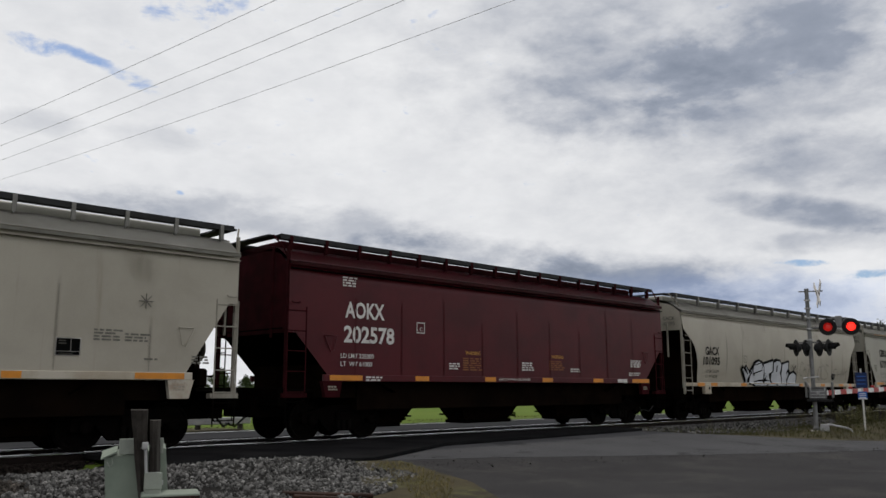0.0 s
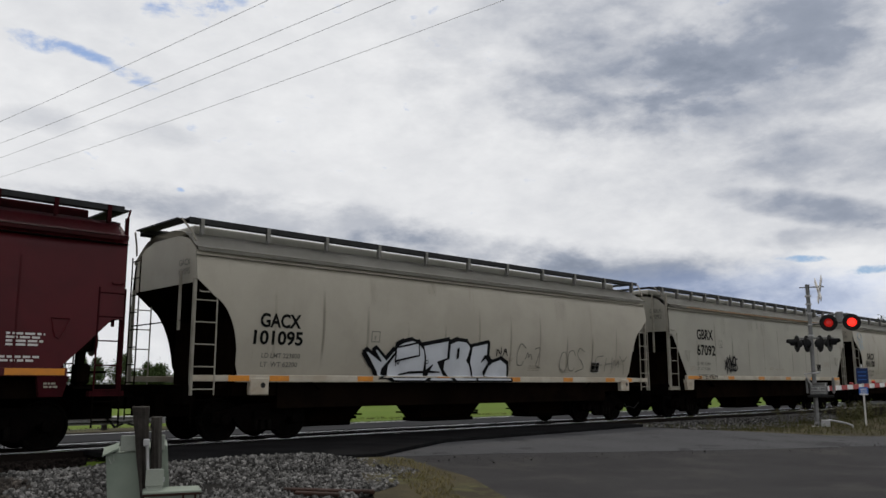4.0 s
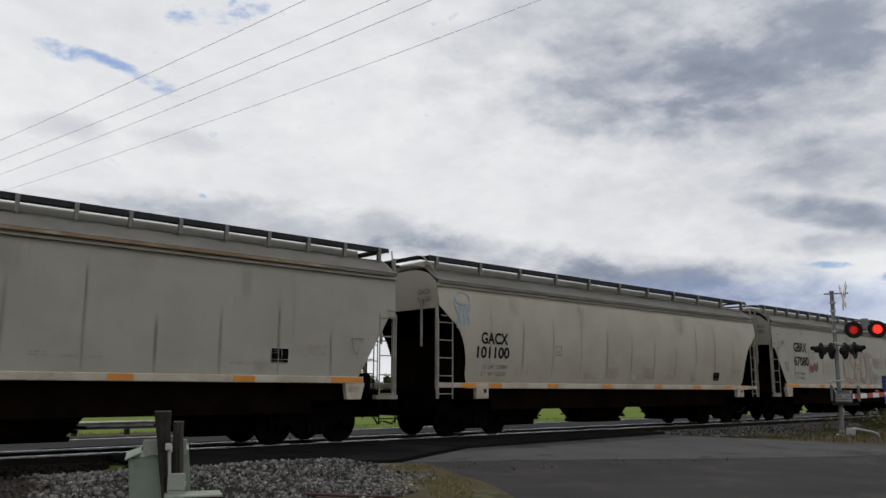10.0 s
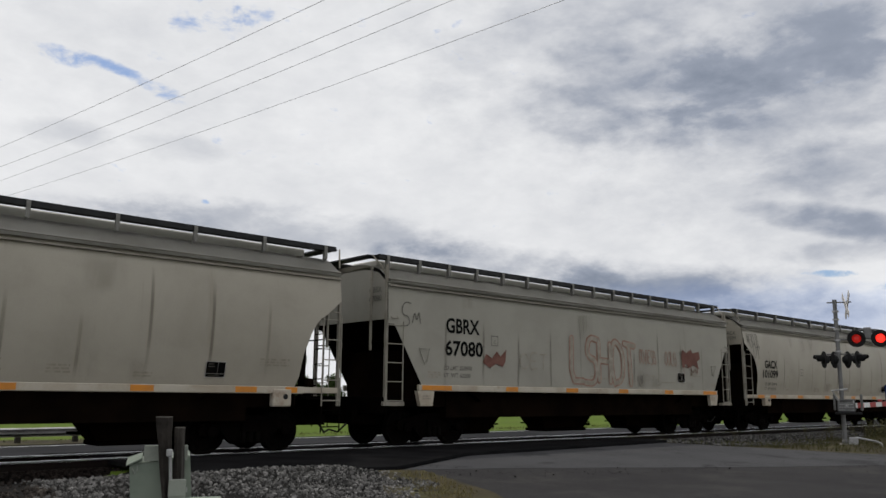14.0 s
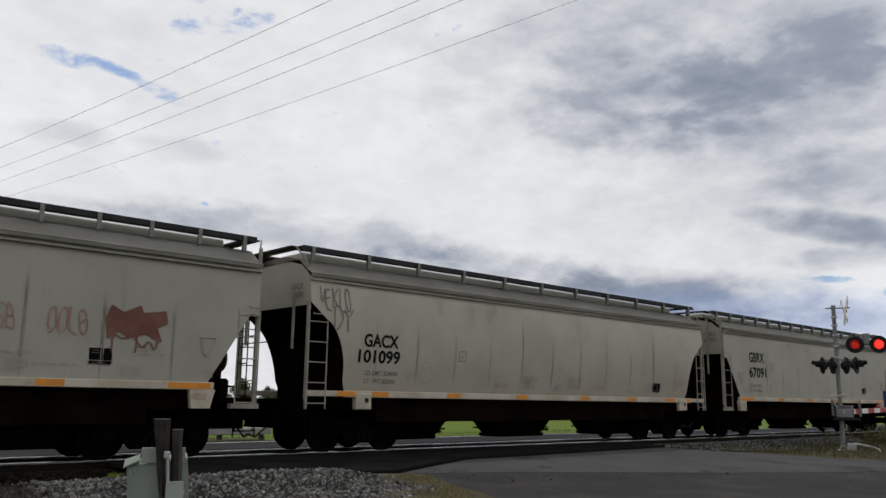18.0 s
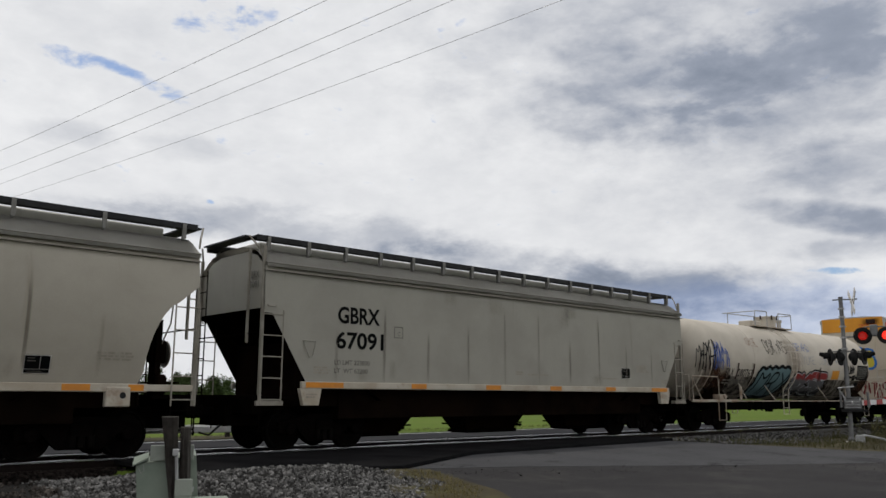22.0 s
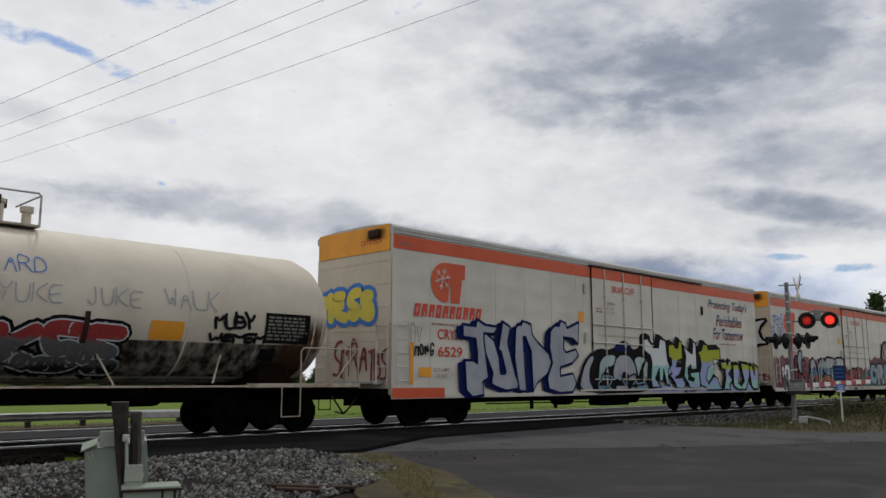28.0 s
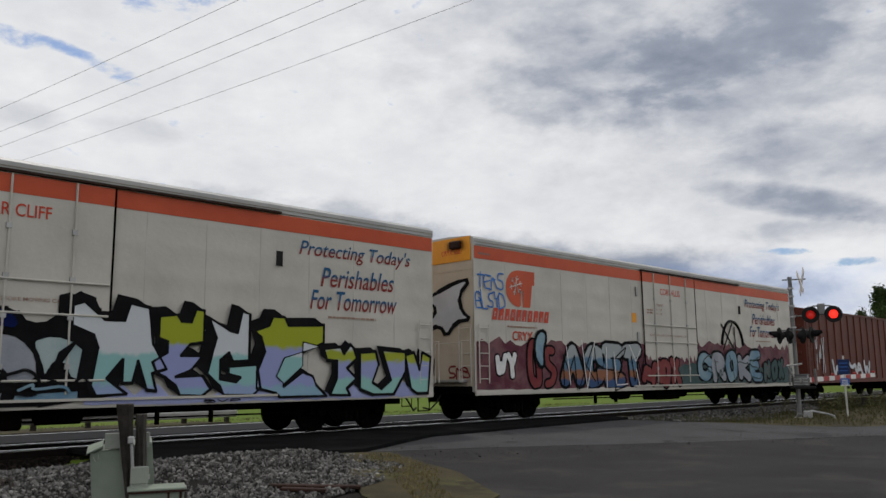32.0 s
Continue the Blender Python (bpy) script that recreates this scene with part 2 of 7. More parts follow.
M = {
    "asphalt": surface("worn_asphalt", (0.037, 0.036, 0.0365), (0.029, 0.028, 0.029), 0.5, 90, 0.92, spec=0.06, bump=0.35, grain=0.35, dirt=(0.050, 0.048, 0.046), dirt_at=(0.5, 0.66)),
    "pale_asphalt": surface("pale_asphalt", (0.067, 0.067, 0.070), (0.056, 0.056, 0.059), 0.45, 90, 0.92, spec=0.06, bump=0.35, grain=0.25, dirt=(0.034, 0.034, 0.036), dirt_at=(0.56, 0.64)),
    # new asphalt, its own dark tone deepened to hold the train's shade too
    "fresh_asphalt": surface("fresh_asphalt", (0.010, 0.010, 0.0105), (0.015, 0.015, 0.0155), 0.8, 90, 0.95, spec=0.0, bump=0.4, grain=0.3),
    "highway": surface("highway_asphalt", (0.026, 0.026, 0.028), (0.018, 0.018, 0.020), 0.25, 60, 0.9, grain=0.2, spec=0.03),
    "line": surface("road_paint", (0.65, 0.65, 0.64), (0.5, 0.5, 0.49), 2, 40, 0.6),
    "meadow": surface("meadow", (0.080, 0.125, 0.014), (0.095, 0.135, 0.02), 0.08, 6, 0.9, grain=0.35, dirt=(0.085, 0.095, 0.03), dirt_at=(0.55, 0.8), spec=0.05),
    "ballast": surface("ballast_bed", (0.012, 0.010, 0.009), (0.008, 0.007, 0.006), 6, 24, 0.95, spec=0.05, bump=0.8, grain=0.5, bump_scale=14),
    "dusty_stone": surface("dusty_stone", (0.062, 0.054, 0.047), (0.030, 0.026, 0.023), 9, 50, 0.9, spec=0.06, bump=0.3, grain=0.25, islands=0.7),
    "near_black_stone": surface("near_black_ballast_stone", (0.020, 0.016, 0.014), (0.010, 0.008, 0.007), 9, 50, 0.9, spec=0.04, bump=0.3, grain=0.25, islands=0.5),
    "stone": surface("ballast_stone", (0.125, 0.121, 0.116), (0.040, 0.039, 0.037), 9, 50, 0.85, spec=0.12, bump=0.3, grain=0.25, islands=0.75, objects=0.6),
    "rail": surface("rail_steel", (0.010, 0.007, 0.0055), (0.007, 0.005, 0.0045), 8, 60, 0.8, bump=0.2, spec=0.1),
    "railtop": surface("polished_rail_head", (0.75, 0.75, 0.76), (0.6, 0.6, 0.62), 4, 60, 0.16, metal=1.0, grain=0.05),
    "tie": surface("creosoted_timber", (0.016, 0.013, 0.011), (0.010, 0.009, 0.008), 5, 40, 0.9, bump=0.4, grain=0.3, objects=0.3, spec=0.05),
    "hop_grey": surface("hopper_paint_grey", (0.3038, 0.2905, 0.2486), (0.2679, 0.2542, 0.2182), 0.7, 30, 0.5, grain=0.06, dirt=(0.1657, 0.1452, 0.1132), dirt_at=(0.6, 0.95), streak=True, bump=0.2, bump_scale=1.3, spec=0.3),
    "hop_warm": surface("hopper_paint_warm_grey", (0.3591, 0.3315, 0.2774), (0.313, 0.2873, 0.2382), 0.7, 30, 0.5, grain=0.06, dirt=(0.1903, 0.1565, 0.1166), dirt_at=(0.58, 0.95), streak=True, bump=0.2, bump_scale=1.3, spec=0.3),
    "hop_red": surface("hopper_paint_maroon", (0.06664, 0.0051, 0.00884), (0.0476, 0.00408, 0.00714), 0.8, 30, 0.42, grain=0.1, dirt=(0.0408, 0.0068, 0.00816), dirt_at=(0.6, 0.95), streak=True, bump=0.2, bump_scale=1.3, spec=0.2),
    "seam": surface("weld_seam_grime", (0.21, 0.19, 0.16), (0.29, 0.27, 0.235), 2.5, 30, 0.7, grain=0.2),
    "seam_red": surface("weld_seam_dark", (0.048, 0.0052, 0.0078), (0.056, 0.0052, 0.008), 2.5, 30, 0.6, spec=0.15),
    # underframe, truck and wheel tones near black: the deep dark below cars is in the colour
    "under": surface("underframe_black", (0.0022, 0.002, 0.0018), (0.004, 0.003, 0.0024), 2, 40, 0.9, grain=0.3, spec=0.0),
    # rust brown taken darker, so it also holds the shade of the hopper cavities
    "under_brown": surface("hopper_rust_and_shade", (0.008, 0.005, 0.0034), (0.004, 0.0028, 0.0022), 1.2, 40, 0.9, grain=0.2, spec=0.0),
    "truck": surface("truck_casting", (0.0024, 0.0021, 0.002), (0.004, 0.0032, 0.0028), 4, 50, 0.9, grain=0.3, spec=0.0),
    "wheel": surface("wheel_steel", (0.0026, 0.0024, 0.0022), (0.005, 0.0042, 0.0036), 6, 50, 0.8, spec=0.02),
    "grate": surface("running_board_grating", (0.030, 0.031, 0.033), (0.02, 0.02, 0.021), 4, 50, 0.7, spec=0.15),
    "reflector": surface("orange_reflector", (0.62, 0.24, 0.03), (0.5, 0.2, 0.04), 3, 30, 0.4, grain=0.05, dirt=(0.3, 0.16, 0.06), dirt_at=(0.55, 0.9)),
    "black_paint": surface("black_stencil", (0.006, 0.006, 0.0065), (0.009, 0.009, 0.009), 5, 50, 0.7, spec=0.03),
    "white_paint": surface("white_stencil", (0.62, 0.60, 0.58), (0.5, 0.48, 0.46), 5, 50, 0.6),
    "yellow_paint": surface("amber_stencil", (0.5, 0.25, 0.06), (0.4, 0.2, 0.05), 5, 50, 0.6),
    "red_paint": surface("red_stencil", (0.50, 0.06, 0.03), (0.42, 0.05, 0.03), 5, 50, 0.5),
    "faint": surface("faded_stencil", (0.115, 0.11, 0.095), (0.17, 0.16, 0.14), 5, 50, 0.6),
    "reefer": surface("reefer_white_paint", (0.505, 0.48, 0.435), (0.43, 0.41, 0.37), 0.6, 25, 0.4, grain=0.05, dirt=(0.40, 0.37, 0.32), dirt_at=(0.62, 0.95), streak=True, bump=1.0, bump_scale=1.0),
    "reefer_roof": surface("reefer_roof_metal", (0.42, 0.42, 0.415), (0.34, 0.34, 0.34), 1, 30, 0.5),
    "stripe": surface("vermilion_stripe", (0.50, 0.085, 0.035), (0.44, 0.07, 0.03), 1, 25, 0.45, grain=0.06, dirt=(0.3, 0.08, 0.05), dirt_at=(0.6, 0.9)),
    "amber": surface("amber_end_panel", (0.70, 0.30, 0.03), (0.62, 0.26, 0.03), 1, 25, 0.45, grain=0.06),
    "tank": surface("tank_white_paint", (0.52, 0.472, 0.40), (0.435, 0.39, 0.325), 0.7, 25, 0.6, spec=0.25, grain=0.06, dirt=(0.30, 0.22, 0.15), dirt_at=(0.6, 0.92), streak=True),
    "brown": surface("boxcar_brown_paint", (0.1054, 0.0279, 0.0186), (0.0806, 0.0217, 0.0155), 0.8, 25, 0.55, grain=0.1, dirt=(0.0496, 0.0217, 0.01736), dirt_at=(0.55, 0.9), streak=True),
    "galv": surface("galvanised_steel", (0.42, 0.42, 0.42), (0.33, 0.33, 0.33), 3, 40, 0.5, metal=0.6),
    "alu": surface("mast_aluminium", (0.19, 0.19, 0.19), (0.13, 0.13, 0.13), 3, 40, 0.5, metal=0.4),
    "matt_black": surface("matt_black_enamel", (0.016, 0.016, 0.017), (0.02, 0.02, 0.02), 3, 40, 0.7, spec=0.1),
    "cabinet": surface("pale_green_enamel", (0.215, 0.25, 0.205), (0.18, 0.215, 0.175), 3, 40, 0.5, grain=0.06, dirt=(0.16, 0.10, 0.06), dirt_at=(0.66, 0.85)),
    "grey_box": surface("grey_meter_box", (0.27, 0.29, 0.25), (0.23, 0.25, 0.22), 4, 40, 0.5),
    "post_wood": surface("weathered_post", (0.044, 0.039, 0.034), (0.023, 0.020, 0.018), 4, 60, 0.9, bump=0.5, grain=0.35, dirt=(0.085, 0.08, 0.073), streak=True, spec=0.1),
    "rust": surface("rusty_scrap", (0.035, 0.016, 0.011), (0.022, 0.012, 0.009), 6, 50, 0.85, bump=0.3),
    "concrete": surface("concrete", (0.36, 0.35, 0.33), (0.3, 0.29, 0.27), 3, 50, 0.85, bump=0.3),
    "wire": surface("weathered_cable", (0.42, 0.42, 0.44), (0.36, 0.36, 0.38), 2, 20, 0.5),
    "bark": surface("bark", (0.06, 0.045, 0.035), (0.04, 0.03, 0.025), 3, 20, 0.9, bump=0.5),
    "leaf": surface("dark_foliage", (0.035, 0.055, 0.018), (0.055, 0.08, 0.025), 0.6, 8, 0.8, grain=0.3, islands=0.4, spec=0.1),
    "weed": surface("weed_blades", (0.055, 0.060, 0.022), (0.085, 0.075, 0.032), 0.8, 8, 0.85, grain=0.2, islands=0.4, spec=0.1),
    "dry": surface("dry_grass_blades", (0.185, 0.155, 0.07), (0.12, 0.105, 0.045), 0.8, 8, 0.85, grain=0.2, islands=0.4, spec=0.1),
    "lamp_on": glow("lit_red_lens", (1.0, 0.025, 0.015), 1.8),
    "lamp_dim": glow("dim_red_lens", (0.6, 0.015, 0.01), 0.35),
    "sign_blue": surface("blue_sign_face", (0.03, 0.12, 0.42), (0.03, 0.10, 0.36), 5, 40, 0.4),
    "verge": surface("verge_soil", (0.060, 0.050, 0.027), (0.036, 0.031, 0.02), 0.8, 14, 0.95, bump=0.6, grain=0.4, dirt=(0.10, 0.10, 0.04), dirt_at=(0.5, 0.7), bump_scale=9, spec=0.1),
    "gravel": surface("gravel_bed", (0.020, 0.019, 0.018), (0.012, 0.0115, 0.011), 3, 18, 0.95, spec=0.05, bump=0.9, grain=0.5, bump_scale=16),
    "pale_grey": surface("pale_grey_spray", (0.30, 0.315, 0.355), (0.22, 0.235, 0.275), 1.2, 30, 0.5),
    "silver": surface("silver_spray", (0.52, 0.54, 0.58), (0.44, 0.46, 0.5), 1.2, 30, 0.45),
    "navy": surface("navy_spray", (0.002, 0.006, 0.048), (0.003, 0.010, 0.07), 1.5, 30, 0.6, spec=0.06),
    "ink": surface("black_spray", (0.006, 0.006, 0.007), (0.010, 0.010, 0.011), 2, 40, 0.6, spec=0.04),
    "lavender": surface("lavender_spray", (0.27, 0.30, 0.52), (0.33, 0.36, 0.58), 0.8, 30, 0.5),
    "tank_teal": surface("dull_teal_spray", (0.13, 0.215, 0.235), (0.10, 0.165, 0.185), 0.8, 30, 0.5),
    "sky_blue": surface("blue_spray", (0.03, 0.13, 0.42), (0.04, 0.17, 0.5), 1.5, 30, 0.5),
    "pale_blue": surface("pale_blue_spray", (0.10, 0.20, 0.30), (0.20, 0.30, 0.36), 1.5, 30, 0.5),
    "magenta": surface("magenta_overspray", (0.085, 0.014, 0.030), (0.17, 0.075, 0.085), 1.6, 25, 0.55, dirt=(0.05, 0.045, 0.05), dirt_at=(0.5, 0.75), spec=0.2),
    "deep_teal": surface("deep_teal_overspray", (0.02, 0.055, 0.06), (0.05, 0.085, 0.085), 0.9, 25, 0.55, dirt=(0.12, 0.06, 0.055), dirt_at=(0.55, 0.8), spec=0.2),
    "mottled": surface("mottled_spray", (0.05, 0.12, 0.20), (0.22, 0.10, 0.05), 2.2, 30, 0.5, dirt=(0.30, 0.33, 0.33), dirt_at=(0.52, 0.62)),
    "faded_red": surface("faded_red_spray", (0.25, 0.14, 0.105), (0.34, 0.24, 0.19), 2.5, 30, 0.6),
    "dried_red": surface("dull_red_spray", (0.13, 0.052, 0.04), (0.18, 0.085, 0.065), 2, 30, 0.6),
    "maroon_spray": surface("maroon_spray", (0.16, 0.025, 0.03), (0.2, 0.04, 0.04), 2, 30, 0.6),
    "sun_yellow": surface("yellow_spray", (0.58, 0.48, 0.06), (0.5, 0.42, 0.06), 2, 30, 0.5),
    "bracket_grey": surface("bracket_paint", (0.22, 0.215, 0.20), (0.16, 0.155, 0.145), 3, 30, 0.6, spec=0.2),
    "joint": surface("panel_joint_grime", (0.44, 0.42, 0.385), (0.52, 0.505, 0.47), 1.5, 30, 0.6),
    "soft_teal": surface("pale_teal_spray", (0.34, 0.42, 0.43), (0.24, 0.33, 0.35), 1.0, 30, 0.5),
    "blue_tag": surface("blue_marker", (0.05, 0.10, 0.34), (0.06, 0.12, 0.38), 2, 30, 0.5),
    "pale_tag": surface("worn_blue_grey_marker", (0.26, 0.28, 0.32), (0.33, 0.34, 0.36), 3, 30, 0.6),
    # car white tinted tan: warm light on the end walls is put into the colour
    "end_warm_lit": surface("warm_lit_end_wall_paint", (0.52, 0.455, 0.37), (0.45, 0.39, 0.31), 0.8, 25, 0.5, grain=0.06, dirt=(0.30, 0.20, 0.13), dirt_at=(0.6, 0.9), streak=True),
    "doodle_blue": surface("sky_blue_marker", (0.20, 0.31, 0.42), (0.26, 0.35, 0.43), 1.5, 30, 0.5),
    "sill_paint": surface("grimy_sill_paint", (0.46, 0.42, 0.35), (0.36, 0.31, 0.24), 1.2, 30, 0.6, grain=0.1, dirt=(0.20, 0.12, 0.07), dirt_at=(0.55, 0.8), spec=0.2),
    "rusty_rail": surface("rust_stained_rail", (0.40, 0.36, 0.30), (0.24, 0.17, 0.12), 2.5, 30, 0.6, spec=0.2),
    "soft_stencil": surface("worn_stencil", (0.25, 0.22, 0.18), (0.33, 0.30, 0.25), 5, 50, 0.6),
    "gate_red": surface("gate_red", (0.35, 0.02, 0.02), (0.3, 0.02, 0.02), 4, 40, 0.4),
    "gate_white": surface("gate_white", (0.7, 0.7, 0.7), (0.6, 0.6, 0.6), 4, 40, 0.4),
    "fade_white": banded("white_to_teal_spray", [(0, (0.25, 0.33, 0.50)), (1.15, (0.24, 0.44, 0.44)), (1.75, (0.52, 0.55, 0.58))]),
    "fade_lime": banded("lime_over_lavender_spray", [(0, (0.22, 0.36, 0.46)), (1.1, (0.26, 0.29, 0.52)), (1.95, (0.30, 0.34, 0.02))]),
    "fade_mix": banded("lime_lavender_teal_spray", [(0, (0.24, 0.46, 0.42)), (1.25, (0.27, 0.30, 0.52)), (1.65, (0.30, 0.34, 0.03)), (1.9, (0.5, 0.53, 0.55))]),
    "rust_eave": surface("rust_line", (0.24, 0.14, 0.08), (0.36, 0.27, 0.18), 1.2, 30, 0.8, dirt=(0.42, 0.36, 0.28), dirt_at=(0.5, 0.7)),
    # body paint taken darker, so ladders and posts carry their shade in the colour
    "trim_grey": surface("shaded_trim_paint", (0.288, 0.268, 0.228), (0.208, 0.188, 0.156), 2, 30, 0.6, spec=0.2),
    "trim_red": surface("dark_maroon_trim", (0.035, 0.006, 0.008), (0.022, 0.005, 0.006), 2, 30, 0.9, spec=0.03),
    "hop_roof": surface("weathered_roof_paint", (0.3655, 0.3527, 0.3187), (0.306, 0.2932, 0.2592), 0.9, 30, 0.55, grain=0.08, dirt=(0.187, 0.1615, 0.1275), dirt_at=(0.6, 0.9), spec=0.2),
    "eave_shade": surface("eave_shadow_paint", (0.11, 0.10, 0.085), (0.16, 0.145, 0.12), 2, 30, 0.8, spec=0.1),
    "sign_navy": surface("dark_blue_sign_face", (0.012, 0.03, 0.10), (0.012, 0.026, 0.09), 5, 40, 0.4),
    "amber_dim": surface("faded_amber_stencil", (0.22, 0.09, 0.03), (0.15, 0.05, 0.025), 5, 50, 0.6, spec=0.2),
}


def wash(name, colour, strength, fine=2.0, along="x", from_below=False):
    """Thin stain that fades out towards its edges and runs down in streaks; from_below fades it upwards."""
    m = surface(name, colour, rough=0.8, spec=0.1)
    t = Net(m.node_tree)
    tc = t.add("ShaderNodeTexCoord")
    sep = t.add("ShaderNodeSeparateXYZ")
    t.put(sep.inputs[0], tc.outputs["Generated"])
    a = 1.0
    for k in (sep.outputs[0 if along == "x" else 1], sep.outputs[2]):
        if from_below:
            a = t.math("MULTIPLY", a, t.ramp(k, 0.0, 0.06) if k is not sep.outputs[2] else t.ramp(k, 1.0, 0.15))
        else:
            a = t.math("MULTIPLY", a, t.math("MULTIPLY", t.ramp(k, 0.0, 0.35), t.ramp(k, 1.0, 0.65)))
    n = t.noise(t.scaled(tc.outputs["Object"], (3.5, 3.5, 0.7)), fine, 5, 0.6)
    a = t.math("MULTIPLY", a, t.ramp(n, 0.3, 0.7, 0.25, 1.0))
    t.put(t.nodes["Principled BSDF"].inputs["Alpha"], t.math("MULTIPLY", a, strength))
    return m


M["slogan"] = banded("slogan_paint", [(0, (0.22, 0.035, 0.03)), (3.06, (0.018, 0.085, 0.19)), (3.36, (0.22, 0.035, 0.03)), (3.62, (0.018, 0.085, 0.19)), (3.93, (0.22, 0.035, 0.03)), (4.24, (0.018, 0.085, 0.19))], 0.03)
M["letter_fade"] = banded("slate_orange_spray", [(0, (0.03, 0.07, 0.17)), (1.15, (0.24, 0.10, 0.05)), (1.45, (0.09, 0.17, 0.26)), (1.85, (0.30, 0.33, 0.34))])
M["seam_wash"] = wash("seam_streaks", (0.11, 0.088, 0.06), 0.4, 0.6)
M["red_over_grey"] = banded("red_over_grey_spray", [(0, (0.012, 0.012, 0.014)), (1.5, (0.11, 0.11, 0.115)), (1.98, (0.26, 0.035, 0.035))])
M["rust_wash"] = wash("rust_wash", (0.17, 0.09, 0.045), 0.35, 0.8)
M["deep_rust"] = wash("deep_rust_wash", (0.07, 0.03, 0.016), 0.95, 1.0)
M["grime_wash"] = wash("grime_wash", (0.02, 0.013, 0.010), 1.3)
M["end_rust"] = wash("end_light_rust", (0.05, 0.022, 0.012), 0.95, 2.0, "y")
M["side_grime"] = wash("side_grime", (0.12, 0.095, 0.065), 0.15, 1.4)
# dirt and underside shade in one dark band, strongest at the bottom
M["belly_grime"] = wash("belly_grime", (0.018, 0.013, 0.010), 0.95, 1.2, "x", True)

# ---- mesh helpers ----


def part(name, bm, material, parent=None, label="", smooth=False, at=None):
    """Links a bmesh as one mesh object, under a thing or part if one is given."""
    me = bpy.data.meshes.new(name)
    bm.normal_update()
    bm.to_mesh(me)
    bm.free()
    return place(name, me, material, parent, label, smooth, at)


def place(name, me, material, parent=None, label="", smooth=False, at=None):
    if not me.materials:
        me.materials.append(material)
    if smooth:
        me.shade_smooth()
    ob = new(name, me)
    ob.parent = parent
    if at is not None:
        ob.matrix_basis = at
    if label:
        ob["label"] = label
    return ob


def thing(name, label, category, at=None, group="", kind=""):
    ob = new(name)
    ob.empty_display_size = 0.2
    if at is not None:
        ob.matrix_basis = at
    return tagged(ob, label, category, group, kind)


def box(x0, x1, y0, y1, z0, z1, bm=None, bevel=0.0):
    """A box between two corners, with bevelled edges if asked for."""
    own = bmesh.new()
    bmesh.ops.create_cube(own, size=1)
    for v in own.verts:
        v.co = Vector(((x0 + x1) / 2 + v.co.x * (x1 - x0), (y0 + y1) / 2 + v.co.y * (y1 - y0), (z0 + z1) / 2 + v.co.z * (z1 - z0)))
    if bevel:
        bmesh.ops.bevel(own, geom=own.edges[:], offset=bevel, segments=1, affect="EDGES")
    return merged(own, bm)


def merged(own, bm):
    if bm is None:
        return own
    me = bpy.data.meshes.new("piece")
    own.to_mesh(me)
    own.free()
    bm.from_mesh(me)
    bpy.data.meshes.remove(me)
    return bm


def hull(points, faces, bm=None):
    bm = bm or bmesh.new()
    vs = [bm.verts.new(p) for p in points]
    for f in faces:
        bm.faces.new([vs[i] for i in f])
    return bm


def tube(points, radius, sides=6, bm=None):
    """A round bar through the points."""
    bm = bm or bmesh.new()
    pts = [Vector(p) for p in points]
    rings = []
    for i, p in enumerate(pts):
        d = (pts[min(i + 1, len(pts) - 1)] - pts[max(i - 1, 0)]).normalized()
        a = d.cross(Vector((0, 0, 1)))
        if a.length < 0.05:
            a = d.cross(Vector((0, 1, 0)))
        a.normalize()
        b = d.cross(a)
        rings.append([bm.verts.new(p + (a * math.cos(k * math.tau / sides) + b * math.sin(k * math.tau / sides)) * radius) for k in range(sides)])
    for r, s in zip(rings, rings[1:]):
        for k in range(sides):
            bm.faces.new((r[k], r[(k + 1) % sides], s[(k + 1) % sides], s[k]))
    bm.faces.new(rings[0][::-1]), bm.faces.new(rings[-1])
    return bm


def lathe(profile, axis="y", sides=24, bm=None, centre=(0, 0, 0)):
    """A turned body: (radius, place along the axis) pairs."""
    bm = bm or bmesh.new()
    c = Vector(centre)
    rings = []
    for r, h in profile:
        ring = []
        for k in range(sides):
            u, v = r * math.cos(k * math.tau / sides), r * math.sin(k * math.tau / sides)
            ring.append(bm.verts.new(c + Vector({"x": (h, u, v), "y": (u, h, v), "z": (u, v, h)}[axis])))
        rings.append(ring)
    for a, b in zip(rings, rings[1:]):
        for k in range(sides):
            bm.faces.new((a[k], a[(k + 1) % sides], b[(k + 1) % sides], b[k]))
    bm.faces.new(rings[0]), bm.faces.new(rings[-1][::-1])
    bmesh.ops.recalc_face_normals(bm, faces=bm.faces[:])
    return bm


def plate(outline, y0, y1, bm=None):
    """A flat plate in the x-z plane with the given outline, from y0 to y1."""
    bm = bm or bmesh.new()
    a = [bm.verts.new((x, y0, z)) for x, z in outline]
    b = [bm.verts.new((x, y1, z)) for x, z in outline]
    bm.faces.new(a), bm.faces.new(b[::-1])
    for i in range(len(a)):
        j = (i + 1) % len(a)
        bm.faces.new((a[j], a[i], b[i], b[j]))
    bmesh.ops.recalc_face_normals(bm, faces=bm.faces[:])
    return bm


def grid(us, vs, fn, bm=None, thick=None):
    """A sheet of quads over us and vs by fn(u, v)."""
    bm = bm or bmesh.new()
    rows = [[bm.verts.new(fn(u, v)) for v in vs] for u in us]
    for a, b in zip(rows, rows[1:]):
        for j in range(len(vs) - 1):
            bm.faces.new((a[j], b[j], b[j + 1], a[j + 1]))
    return bm


def lerp(a, b, k):
    return a + (b - a) * k


def steps(a, b, n):
    return [lerp(a, b, i / n) for i in range(n + 1)]


